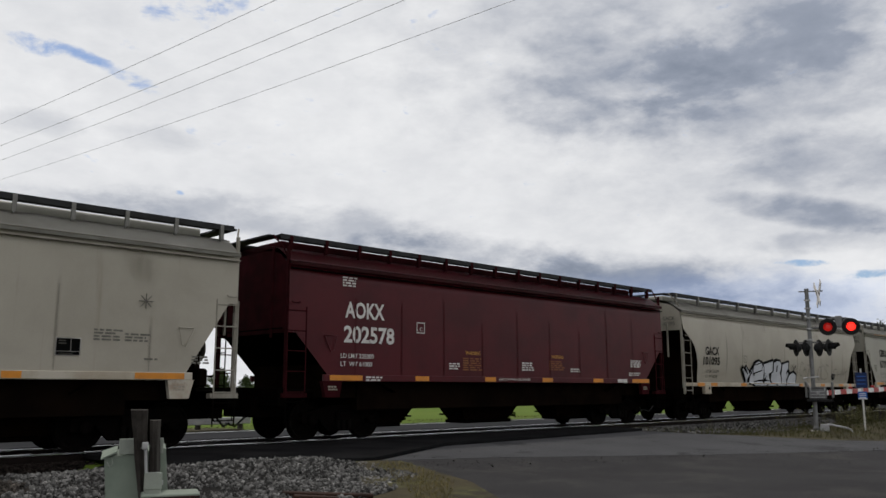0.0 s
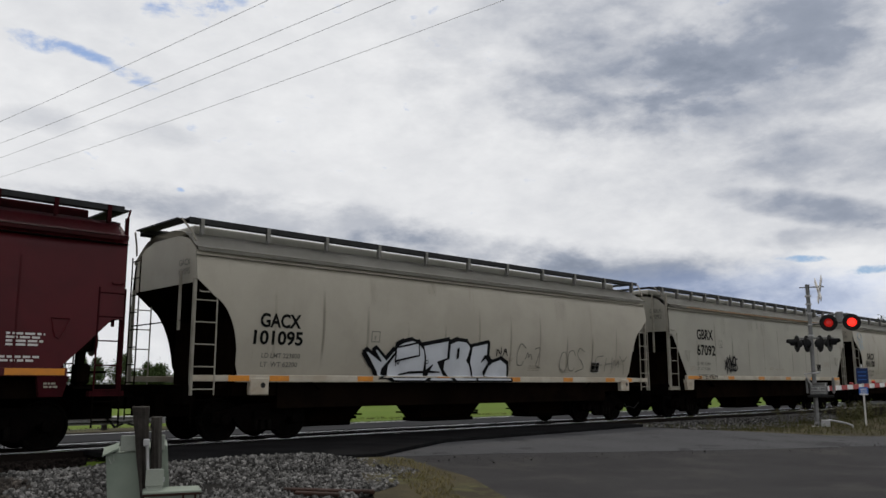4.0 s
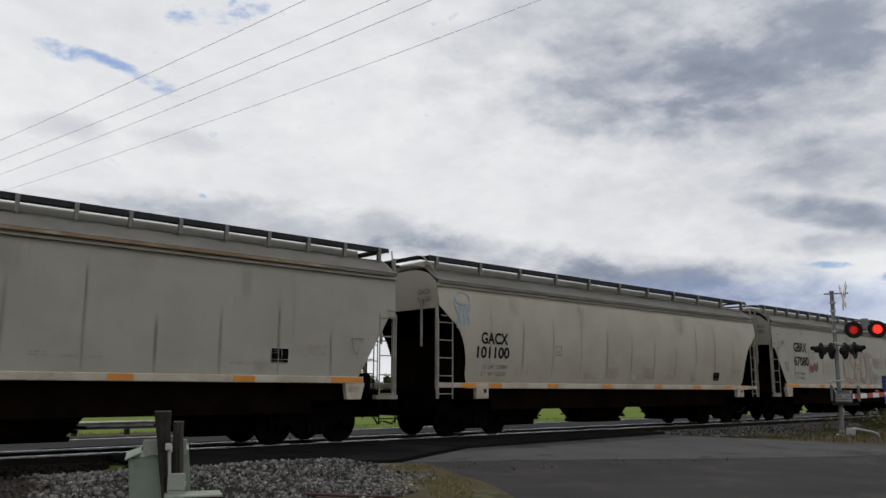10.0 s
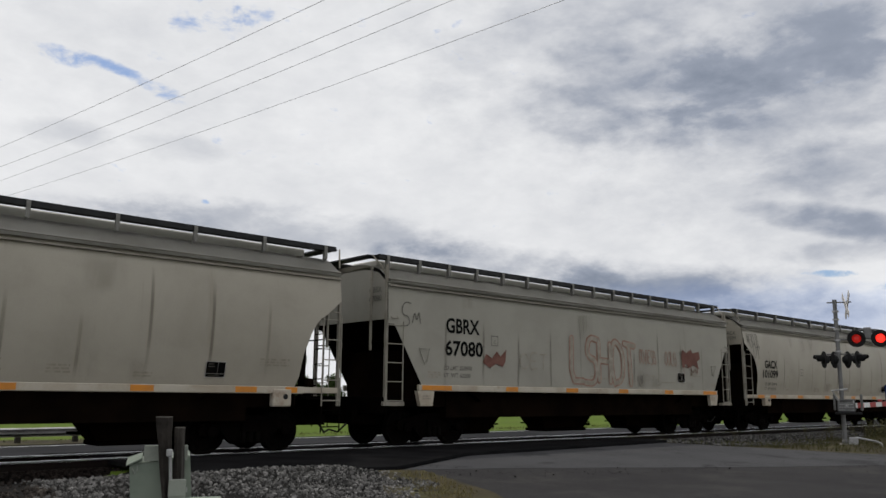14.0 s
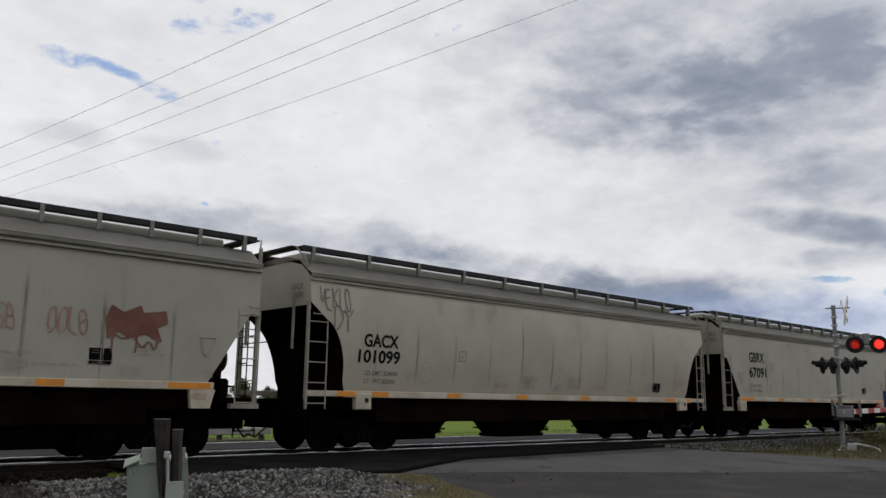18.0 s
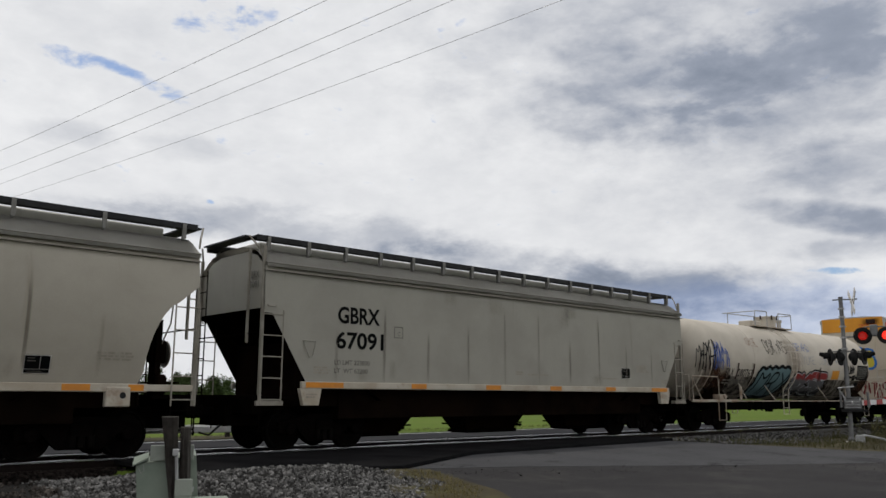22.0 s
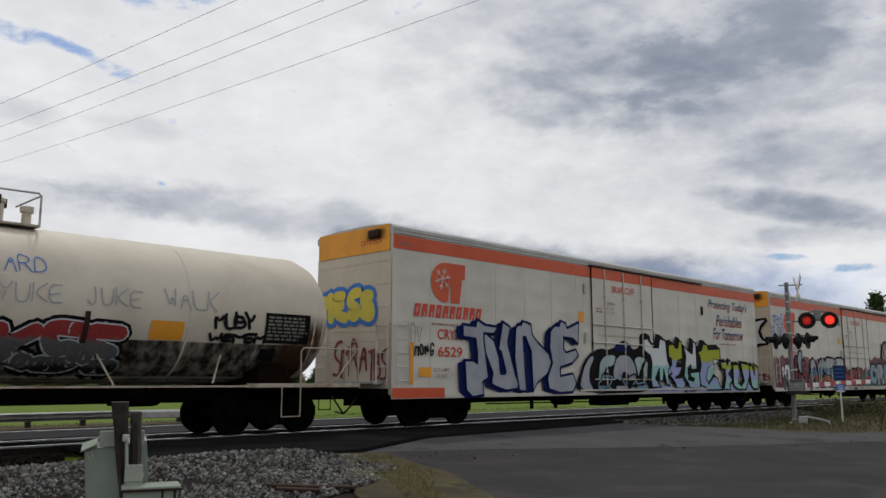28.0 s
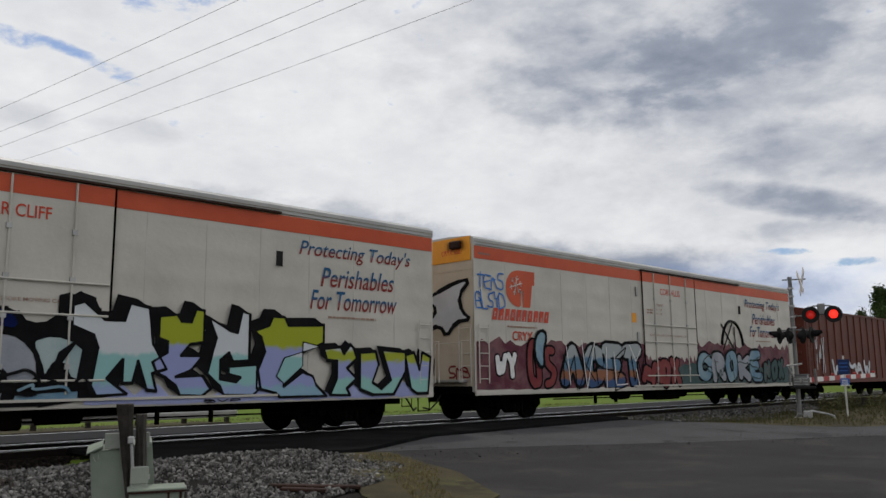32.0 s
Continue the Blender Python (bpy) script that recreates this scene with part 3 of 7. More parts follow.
def smooth01(x, lo, hi):
    k = min(max((x - lo) / (hi - lo), 0), 1)
    return k * k * (3 - 2 * k)


# ---- ground ----
TRACK_Y = 17.26


def ground_z(x, y):
    """Height of the ground sheet; the rail heads lie at 0."""
    near = -0.36 + 0.24 * smooth01(y, 6.5, 14.5)
    near -= 0.16 * smooth01(x, 22, 28) * (1 - smooth01(y, 13.0, 15.5))
    far = -0.12 - 0.36 * smooth01(y, 19.2, 23.5) - 0.35 * smooth01(y, 31, 40)
    off = max(smooth01(x, 6.0, 5.2), smooth01(x, 22.8, 23.6))
    near -= 0.30 * off * smooth01(y, 13.4, 14.6)
    far = min(far, -0.12 - 0.32 * off)
    return near if y < 16.5 else far


def sheet(name, outline, material, lift, step=0.8, parent=None, label=""):
    """A paved area: the ground inside an outline, cut into cells and lifted a little, with a thin edge."""
    bm = bmesh.new()
    bm.faces.new([bm.verts.new((x, y, 0)) for x, y in outline])
    xs, ys = [p[0] for p in outline], [p[1] for p in outline]
    for axis, lo, hi in (((1, 0, 0), min(xs), max(xs)), ((0, 1, 0), min(ys), max(ys))):
        k = lo + step
        while k < hi - 0.05:
            bmesh.ops.bisect_plane(bm, geom=bm.verts[:] + bm.edges[:] + bm.faces[:], plane_co=Vector(axis) * k, plane_no=axis)
            k += step
    for v in bm.verts:
        v.co.z = ground_z(v.co.x, v.co.y) + lift
    ret = bmesh.ops.extrude_face_region(bm, geom=bm.faces[:])
    for v in ret["geom"]:
        if isinstance(v, bmesh.types.BMVert):
            v.co.z -= 0.08
    bmesh.ops.recalc_face_normals(bm, faces=bm.faces[:])
    return tagged(part(name, bm, material, parent), label, "", "", "structure") if parent is None else part(name, bm, material, parent, label)


def build_ground():
    xs = [-3000, -800, -250, -90] + sorted(steps(-40, 60, 50) + [5.1, 5.4, 5.7, 6.1, 22.7, 23.0, 23.3, 23.7]) + [75, 100, 150, 260, 600, 1500, 3000]
    ys = [-3000, -700, -200, -60, -20, -8] + steps(-2, 44, 46) + [50, 60, 80, 120, 200, 400, 900, 2000, 4000]
    bm = grid(xs, ys, lambda x, y: (x, y, ground_z(x, y) - (0.06 if -14.5 < y < 31 else 0.0)))
    tagged(part("ground", bm, M["meadow"], smooth=True), "green meadow and verge grass around the crossing", "ground", kind="structure")


build_ground()
ROAD = sheet("road", [(10.2, 12.3), (13.5, 13.9), (22.3, 14.4), (22.9, 12.6), (25.2, 10.9), (28.3, 9.35), (36, 7.6), (70, 4.0), (70, -14), (-30, -14), (-30, 3.0), (2.0, 3.4), (7.4, 6.4), (9.3, 9.3)], M["asphalt"], 0.02, 1.0, label="worn grey asphalt side road leading to the crossing")
PALE = sheet("road", [(10.0, 12.35), (13.5, 13.95), (22.3, 14.45), (22.95, 12.65), (25.2, 10.95), (28.3, 9.4), (36, 7.65), (70, 4.05), (70, 1.5), (36, 4.7), (24, 7.0), (17.5, 9.4), (12.5, 11.5)], M["pale_asphalt"], 0.026, 1.0, label="pale bleached asphalt band of the side road")
CROSS = sheet("road", [(6.2, 13.3), (10.0, 12.2), (13.4, 13.8), (22.4, 14.35), (22.6, 16.35), (6.2, 16.35)], M["fresh_asphalt"], 0.10, 0.9, label="dark fresh asphalt apron beside the rails")
sheet("road", [(6.2, 16.62), (22.6, 16.62), (22.6, 17.9), (6.2, 17.9)], M["fresh_asphalt"], 0.085, 0.9, label="dark asphalt between the rails of the crossing")
sheet("road", [(6.2, 18.17), (22.6, 18.17), (24, 21.5), (5.2, 21.5)], M["fresh_asphalt"], 0.05, 0.9, label="dark asphalt ramp beyond the rails")
sheet("road", [(-400, 21.3), (600, 21.3), (600, 29.8), (-400, 29.8)], M["highway"], 0.03, 40, label="grey highway running parallel to the track")
for ya, yb in ((22.1, 22.25), (29.0, 29.15)):
    sheet("trim", [(-400, ya), (600, ya), (600, yb), (-400, yb)], M["line"], 0.034, 60, label="white painted edge line of the highway")


sheet("verge", [(-120, 29.85), (14, 29.85), (18, 30.4), (17, 33), (12, 40), (-40, 44), (-120, 44)], M["verge"], 0.045, 2.5, label="brown gravelly highway shoulder below the guard rail")


def build_track():
    """Ballast bed, timber ties and two rails, left and right of the crossing and through it."""
    prof = [(-2.6, -0.42), (-1.55, -0.19), (1.55, -0.19), (2.6, -0.42)]
    for x0, x1 in ((-160, 6.2), (22.6, 420)):
        bm = grid(steps(x0, x1, 60), range(4), lambda x, i: (x, TRACK_Y + prof[i][0], prof[i][1] + 0.03 * noise.noise((x * 3, i, 0))))
        bmesh.ops.solidify(bm, geom=bm.faces[:], thickness=0.1)
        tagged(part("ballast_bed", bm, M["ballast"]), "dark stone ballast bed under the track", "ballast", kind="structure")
    for y in (TRACK_Y - 0.753, TRACK_Y + 0.753):
        rail = tagged(new("rail"), "steel running rail with a shiny worn head", "rail", "rails", "structure")
        bm = box(-160, 420, y - 0.075, y + 0.075, -0.185, -0.165)
        box(-160, 420, y - 0.012, y + 0.012, -0.166, -0.03, bm)
        box(-160, 420, y - 0.037, y + 0.037, -0.036, -0.003, bm)
        part("web", bm, M["rail"], rail)
        part("head", box(-160, 420, y - 0.0385, y + 0.0385, -0.034, 0.0), M["railtop"], rail, "bright worn running surface")
    ties = tagged(new("tie_row"), "dark creosoted timber ties in ballast", "railway tie", kind="structure")
    me = None
    for x in [x for x in steps(-12, 64.5, 150) if not 6.0 < x < 22.8]:
        if me is None:
            bm = box(-0.11, 0.11, -1.3, 1.3, -0.09, 0.09, bevel=0.012)
            me = bpy.data.meshes.new("tie")
            bm.to_mesh(me)
            bm.free()
        place("tie", me, M["tie"], ties, at=pose(x + random.uniform(-0.03, 0.03), TRACK_Y, -0.262, 0, 0, random.uniform(-1, 1)))


build_track()
sheet("verge", [(-60, 2.9), (2.0, 3.35), (7.35, 6.35), (9.2, 9.2), (6.25, 12.9), (6.25, 15.0), (-60, 15.0)], M["gravel"], 0.015, 0.8, label="dark cinders between gravel and track")

# ---- train ----
NEAR = -1.60   # the side of a car that faces the camera, in the car's own space


def wheelset(parent, x):
    """Axle with two wheels; turns about its own y axis."""
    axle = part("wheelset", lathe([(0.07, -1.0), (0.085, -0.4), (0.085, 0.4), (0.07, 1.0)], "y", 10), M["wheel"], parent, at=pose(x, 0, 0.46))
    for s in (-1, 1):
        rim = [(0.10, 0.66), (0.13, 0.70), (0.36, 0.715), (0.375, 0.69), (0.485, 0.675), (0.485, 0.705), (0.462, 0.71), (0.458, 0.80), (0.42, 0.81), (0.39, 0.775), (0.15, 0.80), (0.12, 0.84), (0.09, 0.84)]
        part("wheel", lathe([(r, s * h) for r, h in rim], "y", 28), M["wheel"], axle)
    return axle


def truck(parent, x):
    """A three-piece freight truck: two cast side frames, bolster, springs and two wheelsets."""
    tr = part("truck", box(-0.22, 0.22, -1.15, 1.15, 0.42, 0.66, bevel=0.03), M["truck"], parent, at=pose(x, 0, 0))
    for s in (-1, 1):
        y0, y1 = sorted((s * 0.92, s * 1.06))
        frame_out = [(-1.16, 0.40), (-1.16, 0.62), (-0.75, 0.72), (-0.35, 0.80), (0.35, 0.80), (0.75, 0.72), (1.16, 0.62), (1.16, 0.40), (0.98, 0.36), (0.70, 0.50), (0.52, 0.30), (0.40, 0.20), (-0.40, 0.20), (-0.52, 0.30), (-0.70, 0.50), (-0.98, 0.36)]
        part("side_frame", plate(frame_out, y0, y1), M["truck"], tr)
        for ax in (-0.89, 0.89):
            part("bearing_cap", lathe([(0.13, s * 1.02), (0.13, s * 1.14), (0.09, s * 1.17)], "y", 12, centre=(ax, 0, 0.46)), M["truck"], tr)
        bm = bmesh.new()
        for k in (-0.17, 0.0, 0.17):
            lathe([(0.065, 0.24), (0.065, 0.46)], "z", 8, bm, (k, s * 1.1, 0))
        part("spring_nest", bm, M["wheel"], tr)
    sets = [wheelset(tr, -0.89), wheelset(tr, 0.89)]
    return tr, sets


WHEELS = []


def bogie(parent, x):
    WHEELS.append(truck(parent, x)[1])


def coupler(parent, x, d):
    bm = box(min(x, x + d * 0.55), max(x, x + d * 0.55), -0.07, 0.07, 0.78, 0.96, bevel=0.02)
    box(min(x + d * 0.45, x + d * 0.72), max(x + d * 0.45, x + d * 0.72), -0.15, 0.15, 0.72, 1.0, bm, bevel=0.04)
    part("coupler", bm, M["truck"], parent)
    part("air_hose", tube([(x, -0.35, 0.8), (x + d * 0.2, -0.36, 0.55), (x + d * 0.4, -0.3, 0.36), (x + d * 0.6, -0.2, 0.42)], 0.025, 6), M["matt_black"], parent)


def ladder(parent, x0, x1, y, z0, z1, rungs, material, name="ladder", across="x"):
    bm = bmesh.new()
    for x in (x0, x1):
        a, b = ((x, y, z0), (x, y, z1)) if across == "x" else ((y, x, z0), (y, x, z1))
        tube([a, b], 0.017, 5, bm)
    for z in steps(z0 + 0.12, z1 - 0.1, rungs - 1):
        a, b = ((x0, y, z), (x1, y, z)) if across == "x" else ((y, x0, z), (y, x1, z))
        tube([a, b], 0.014, 5, bm)
    return part(name, bm, material, parent)


def flat_side(z):
    return NEAR - 0.008


def swell(round_cut, z):
    """How far a hopper's side sheet stands out at a height: the rounded cars belly and lean inwards."""
    sill = 1.42 if round_cut else 1.52
    k = (z - sill) / (4.02 - sill)
    if round_cut:
        return -0.15 + 0.67 * k - 0.62 * k * k
    return 0.012 * math.sin(math.pi * k) - 0.02 * k


def round_side(z):
    return NEAR + 0.02 - 0.007 - swell(1, max(z, 1.42)) if z > 1.42 else NEAR - 0.04


def straight_side(z):
    return NEAR + 0.02 - 0.007 - swell(0, max(z, 1.52)) if z > 1.52 else NEAR - 0.04


def words(parent, text, x, z, height, material, width=None, bold=0.012, name="lettering", lean=0.0, side=flat_side):
    """Painted letters on the side; x, z is the lower left corner. side gives the depth of the wall at a height."""
    cu = bpy.data.curves.new(name, "FONT")
    cu.body, cu.size, cu.offset, cu.shear, cu.resolution_u = text, 1.0, bold, lean, 3
    ob = new("lettering", cu)
    me = bpy.data.meshes.new_from_object(ob.evaluated_get(bpy.context.evaluated_depsgraph_get()))
    bpy.data.objects.remove(ob), bpy.data.curves.remove(cu)
    xs, ys = [v.co.x for v in me.vertices], [v.co.y for v in me.vertices]
    sy = height / (max(ys) - min(ys))
    sx = width / (max(xs) - min(xs)) if width else sy
    x0, y0 = min(xs), min(ys)
    for v in me.vertices:
        zz = z + (v.co.y - y0) * sy
        v.co = Vector((x + (v.co.x - x0) * sx, side(zz), zz))
    return tagged(place(name, me, material, parent), kind="stuff")


def bars(parent, x, z, w, h, rows, material, name="stencil", side=flat_side, longest=0.2):
    """Small writing that cannot be read: rows of short bars."""
    bm = bmesh.new()
    rnd = random.Random(int(x * 100 + z * 1000))
    pitch = h / rows
    for r in range(rows):
        u = x
        end = x + w * rnd.uniform(0.8, 1.0)
        while u < end:
            k = min(rnd.uniform(0.3, 1.0) * longest, end - u)
            if k < 0.02:
                break
            z0, z1 = z + r * pitch, z + (r + 0.6) * pitch
            hull([(u, side(z0), z0), (u + k, side(z0), z0), (u + k, side(z1), z1), (u, side(z1), z1)], [(0, 1, 2, 3)], bm)
            u += k + longest * 0.18
    return tagged(part(name, bm, material, parent), kind="stuff")


def panel(parent, name, x0, x1, z0, z1, material, y=NEAR - 0.004, depth=0.004, label=""):
    return part(name, box(x0, x1, y - depth, y, z0, z1), material, parent, label)


# letter skeletons on a 5 by 5 raster: strokes of two-digit places, column then row
GLYPHS = {"A": "00 24 40|12 32", "B": "00 04 34 42 22 02|22 42 40 00", "C": "43 34 14 03 01 10 30 41", "D": "00 04 24 43 41 20 00", "E": "44 04 00 40|02 32",
          "F": "00 04 44|02 32", "G": "43 34 14 03 01 10 30 41 42 22", "H": "00 04|40 44|02 42", "I": "20 24", "J": "34 31 20 10 01", "K": "00 04|44 02 40", "L": "04 00 40",
          "M": "00 04 22 44 40", "N": "00 04 40 44", "O": "10 01 03 14 34 43 41 30 10", "P": "00 04 34 43 32 02", "R": "00 04 34 43 32 02|22 40", "S": "44 14 03 12 32 41 30 00",
          "T": "04 44|24 20", "U": "04 01 10 30 41 44", "V": "04 20 44", "W": "04 10 23 30 44", "X": "04 40|00 44", "Y": "04 22 44|22 20", "Z": "04 44 00 40", "~": "01 13 21 33 41", "^": "00 13 20 34 40"}


def curve_of(points, rounds):
    """Corner cutting, to round a polyline."""
    for _ in range(rounds):
        out = [points[0]]
        for a, b in zip(points, points[1:]):
            out += [a.lerp(b, 0.25), a.lerp(b, 0.75)]
        points = out + [points[-1]]
    return points


def spray(parent, text, x, z, w, h, material, thick, side=flat_side, outline=None, edge=0.07, seed=1, wobble=0.06, lean=0.0, rounds=1, gap=0.12, name="graffiti", lift=0.0, fills=None, halo=None):
    """Sprayed letters: each stroke a ribbon with round ends, over a wider outline of another colour."""
    rnd = random.Random(seed)
    cell = w / len(text)
    count = [0]
    made = []

    def lay(bm, outline_pts, up):
        up = up + (count[0] % 24) * 0.00025
        count[0] += 1
        bm.faces.new([bm.verts.new((p.x, side(p.y) - up, p.y)) for p in outline_pts])

    def ribbon(bm, pts, r, up):
        for p, q in zip(pts, pts[1:]):
            d = q - p
            if d.length < 1e-4:
                continue
            m = max(1, int(d.length / 0.25)) if side is not flat_side else 1
            nrm = Vector((-d.y, d.x)).normalized() * r
            for i in range(m):
                a, b = p.lerp(q, i / m), p.lerp(q, (i + 1) / m)
                lay(bm, [a + nrm, a - nrm, b - nrm, b + nrm], up)
        for p in (pts if r > 0.05 else pts[:1] + pts[-1:]):
            lay(bm, [p + Vector((math.cos(k * math.tau / 8), math.sin(k * math.tau / 8))) * r for k in range(8)], up)

    for i, ch in enumerate(text):
        gx, gw = x + i * cell + cell * gap / 2, cell * (1 - gap)
        gh = h * rnd.uniform(0.88, 1.0)
        tilt = lean + rnd.uniform(-0.1, 0.1)
        behind, below, above = bmesh.new(), bmesh.new(), bmesh.new()
        for path in GLYPHS[ch].split("|"):
            pts = []
            for k in path.split():
                u = int(k[0]) / 4 + rnd.uniform(-wobble, wobble)
                v = int(k[1]) / 4 + rnd.uniform(-wobble, wobble)
                pts.append(Vector((gx + thick / 2 + u * (gw - thick) + v * gh * tilt, z + thick / 2 + v * (gh - thick))))
            pts = curve_of(pts, rounds)
            ribbon(above, pts, thick / 2, lift + 0.008)
            if outline:
                ribbon(below, pts, thick / 2 + edge, lift)
            if halo:
                ribbon(behind, pts, thick / 2 + edge + halo[1], lift - 0.006)
        if halo:
            made.append(part(name + "_halo", behind, halo[0], parent))
        else:
            behind.free()
        if outline:
            made.append(part(name + "_outline", below, outline, parent))
        else:
            below.free()
        made.append(part(name + "_letter", above, fills[i % len(fills)] if fills else material, parent))
    for ob in made:
        ob["kind"] = "stuff"
    return made


def block_letters(parent, shapes, x0, x1, z0, z1, fills, ink, edge=0.03, shade=None, side=flat_side, lift=0.0, rounds=0, name="graffiti", lowest=0.0):
    """Solid sprayed letters, each drawn as an outline on a raster of 100 by 100 over a field of the side."""
    every = []
    for i, shape in enumerate(shapes):
        pts = [Vector((lerp(x0, x1, int(k[:2]) / 99), lerp(z0, z1, int(k[2:]) / 99))) for k in shape.split()]
        for _ in range(rounds):
            pts = [q for a, b in zip(pts, pts[1:] + pts[:1]) for q in (a.lerp(b, 0.25), a.lerp(b, 0.75))]
        count = [0]

        def lay(bm, poly, up):
            up = up + (count[0] % 30) * 0.0001
            count[0] += 1
            own = bmesh.new()
            own.faces.new([own.verts.new((q.x, 0, q.y)) for q in poly])
            if side is not flat_side:
                for z in steps(z0 - 0.3, z1 + 0.3, 24):
                    bmesh.ops.bisect_plane(own, geom=own.verts[:] + own.edges[:] + own.faces[:], plane_co=(0, 0, z), plane_no=(0, 0, 1))
            for v in own.verts:
                v.co.z = max(v.co.z, lowest)
                v.co.y = side(v.co.z) - up
            merged(own, bm)

        pairs = list(zip(pts, pts[1:] + pts[:1]))
        made = []
        if shade:
            bm, off = bmesh.new(), Vector(shade[1])
            for a, b in pairs:
                lay(bm, [a, b, b + off, a + off], lift)
            lay(bm, [q + off for q in pts], lift)
            made.append(part(name + "_shade", bm, shade[0], parent))
        bm = bmesh.new()
        lay(bm, pts, lift + 0.006 + 0.0005 * i)
        made.append(part(name + "_letter", bm, fills[i % len(fills)], parent))
        bm = bmesh.new()
        for a, b in pairs:
            n = (b - a).normalized()
            n = Vector((-n.y, n.x)) * edge * (0.8 + 0.4 * ((i * 7 + count[0] * 3) % 5) / 4)
            e = (b - a).normalized() * edge * 0.6
            lay(bm, [a - e + n, a - e - n, b + e - n, b + e + n], lift + 0.012)
        made.append(part(name + "_outline", bm, ink, parent))
        for ob in made:
            ob["kind"] = "stuff"
        every += made
    return every


def cloud_patch(parent, x0, x1, z0, z1, material, seed, side=flat_side, lift=0.0, name="overspray"):
    """An uneven field of overspray behind graffiti."""
    rnd = random.Random(seed)
    n = 36
    top = [(lerp(x1, x0, i / n), z1 + rnd.uniform(-0.18, 0.12)) for i in range(n + 1)]
    low = [(lerp(x0, x1, i / n), z0 + rnd.uniform(0.0, 0.04)) for i in range(n + 1)]
    bm = bmesh.new()
    a = [bm.verts.new((x, side(z) - lift, z)) for x, z in low]
    b = [bm.verts.new((x, side(z) - lift, z)) for x, z in reversed(top)]
    for i in range(n):
        bm.faces.new((a[i], a[i + 1], b[i + 1], b[i]))
    return part(name, bm, material, parent)


def hopper(name, X0, X1, round_cut, paint, label, seams):
    """A three-bay covered hopper car from X0 to X1 along the train."""
    L = X1 - X0
    h = L / 2
    car = thing(name, label, "hopper car", pose((X0 + X1) / 2, TRACK_Y, 0), "freight cars of the train")
    seam_mat = M["seam_red"] if paint is M["hop_red"] else M["seam"]
    trim = M["trim_red"] if paint is M["hop_red"] else M["trim_grey"]
    eave, sill = 4.02, (1.42 if round_cut else 1.52)
    sill_low = sill - 0.155
    red = paint is M["hop_red"]
    cut = 2.45 if red else 2.98
    end_low = 3.34 if round_cut else (2.45 if red else 3.1)

    def bulge(z):
        return swell(round_cut, z)

    def low(x):
        """Lower edge of the side sheet at x."""
        e = h - abs(x)
        if round_cut:
            if e < 0.42:
                return 3.40 - 0.36 * e / 0.42
            if e < 1.02:
                k = (e - 0.42) / 0.60
                return 3.04 - 1.15 * (1 - math.sqrt(max(1 - k * k, 0))) - 0.25 * k
            return sill
        if e < 0.2:
            return cut
        if e < 1.1:
            return cut - (e - 0.2) / 0.9 * (cut - sill)
        return sill

    ends = [0, 0.1, 0.2, 0.3, 0.42, 0.52, 0.62, 0.72, 0.82, 0.9, 0.96, 1.0, 1.02, 1.1]
    us = [-h + e for e in ends] + steps(-h + 1.6, h - 1.6, 22) + [h - e for e in reversed(ends)]
    for s in (1, -1):
        skin = [(k / 8, 0.0) for k in range(9)] + [(k / 8, 0.012) for k in range(8, -1, -1)] + [(0, 0.0)]
        bm = grid(us, skin, lambda u, v: (u, s * (-NEAR + bulge(lerp(low(u), eave, v[0])) - 0.02 - v[1]), lerp(low(u), eave, v[0])))
        if s > 0:
            bmesh.ops.reverse_faces(bm, faces=bm.faces[:])
        sheet_ob = part("side_sheet", bm, paint, car, smooth=True)
        # inner faces: rusty, with the shade behind the sheet painted into their colour
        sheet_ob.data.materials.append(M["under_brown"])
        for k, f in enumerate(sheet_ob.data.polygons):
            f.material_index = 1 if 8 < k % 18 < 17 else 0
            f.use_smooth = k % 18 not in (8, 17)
    # roof with rolled eaves
    ye = -NEAR - (0.08 if round_cut else 0.0)
    prof = [(ye + 0.035, 3.99), (ye + 0.04, 4.06), (ye + 0.01, 4.09), (ye - 0.09, 4.13), (ye - 0.42, 4.36), (ye - 0.62, 4.46), (0.5, 4.55), (0.0, 4.57)]
    prof = [(-a, b) for a, b in prof] + [(a, b) for a, b in reversed(prof[:-1])]
    bm = grid(steps(-h, h, 24), range(len(prof)), lambda x, i: (x, *prof[i]))
    bmesh.ops.solidify(bm, geom=bm.faces[:], thickness=-0.012)
    part("roof", bm, paint if red else M["hop_roof"], car)
    # dark eave angle and strip above it: the flange's shadow lines as painted strips
    part("eave_angle", box(-h, h, -ye - 0.045, -ye + 0.02, 3.90, 3.925), M["under"] if paint is M["hop_red"] else seam_mat, car)
    part("eave_gap", box(-h, h, -ye - 0.046, -ye + 0.0, 4.058, 4.07), M["under"] if red else M["eave_shade"], car)
    # trough hatches and running board
    part("hatch_trough", box(-h + 0.4, h - 0.4, -0.55, 0.55, 4.5, 4.72, bevel=0.03), M["trim_red"] if red else M["hop_roof"], car)
    for s in (-1, 1):
        yb = s * 0.95
        bm = box(-h - 0.05, h + 0.05, yb - 0.26, yb + 0.26, 4.70, 4.735)
        part("running_board", bm, M["grate"], car)
        part("board_edge", box(-h - 0.05, h + 0.05, yb + s * 0.262, yb + s * 0.275, 4.63, 4.745), M["grate"], car)
        n = 10 if round_cut else 15
        me = None
        for x in steps(-h + 0.25, h - 0.25, n):
            if me is None:
                me = bpy.data.meshes.new("board_bracket")
                bm = box(-0.04, 0.04, -0.01, 0.01, 4.41, 4.73)
                box(-0.012, 0.012, -0.12, 0.0, 4.38, 4.68, bm)
                bm.to_mesh(me)
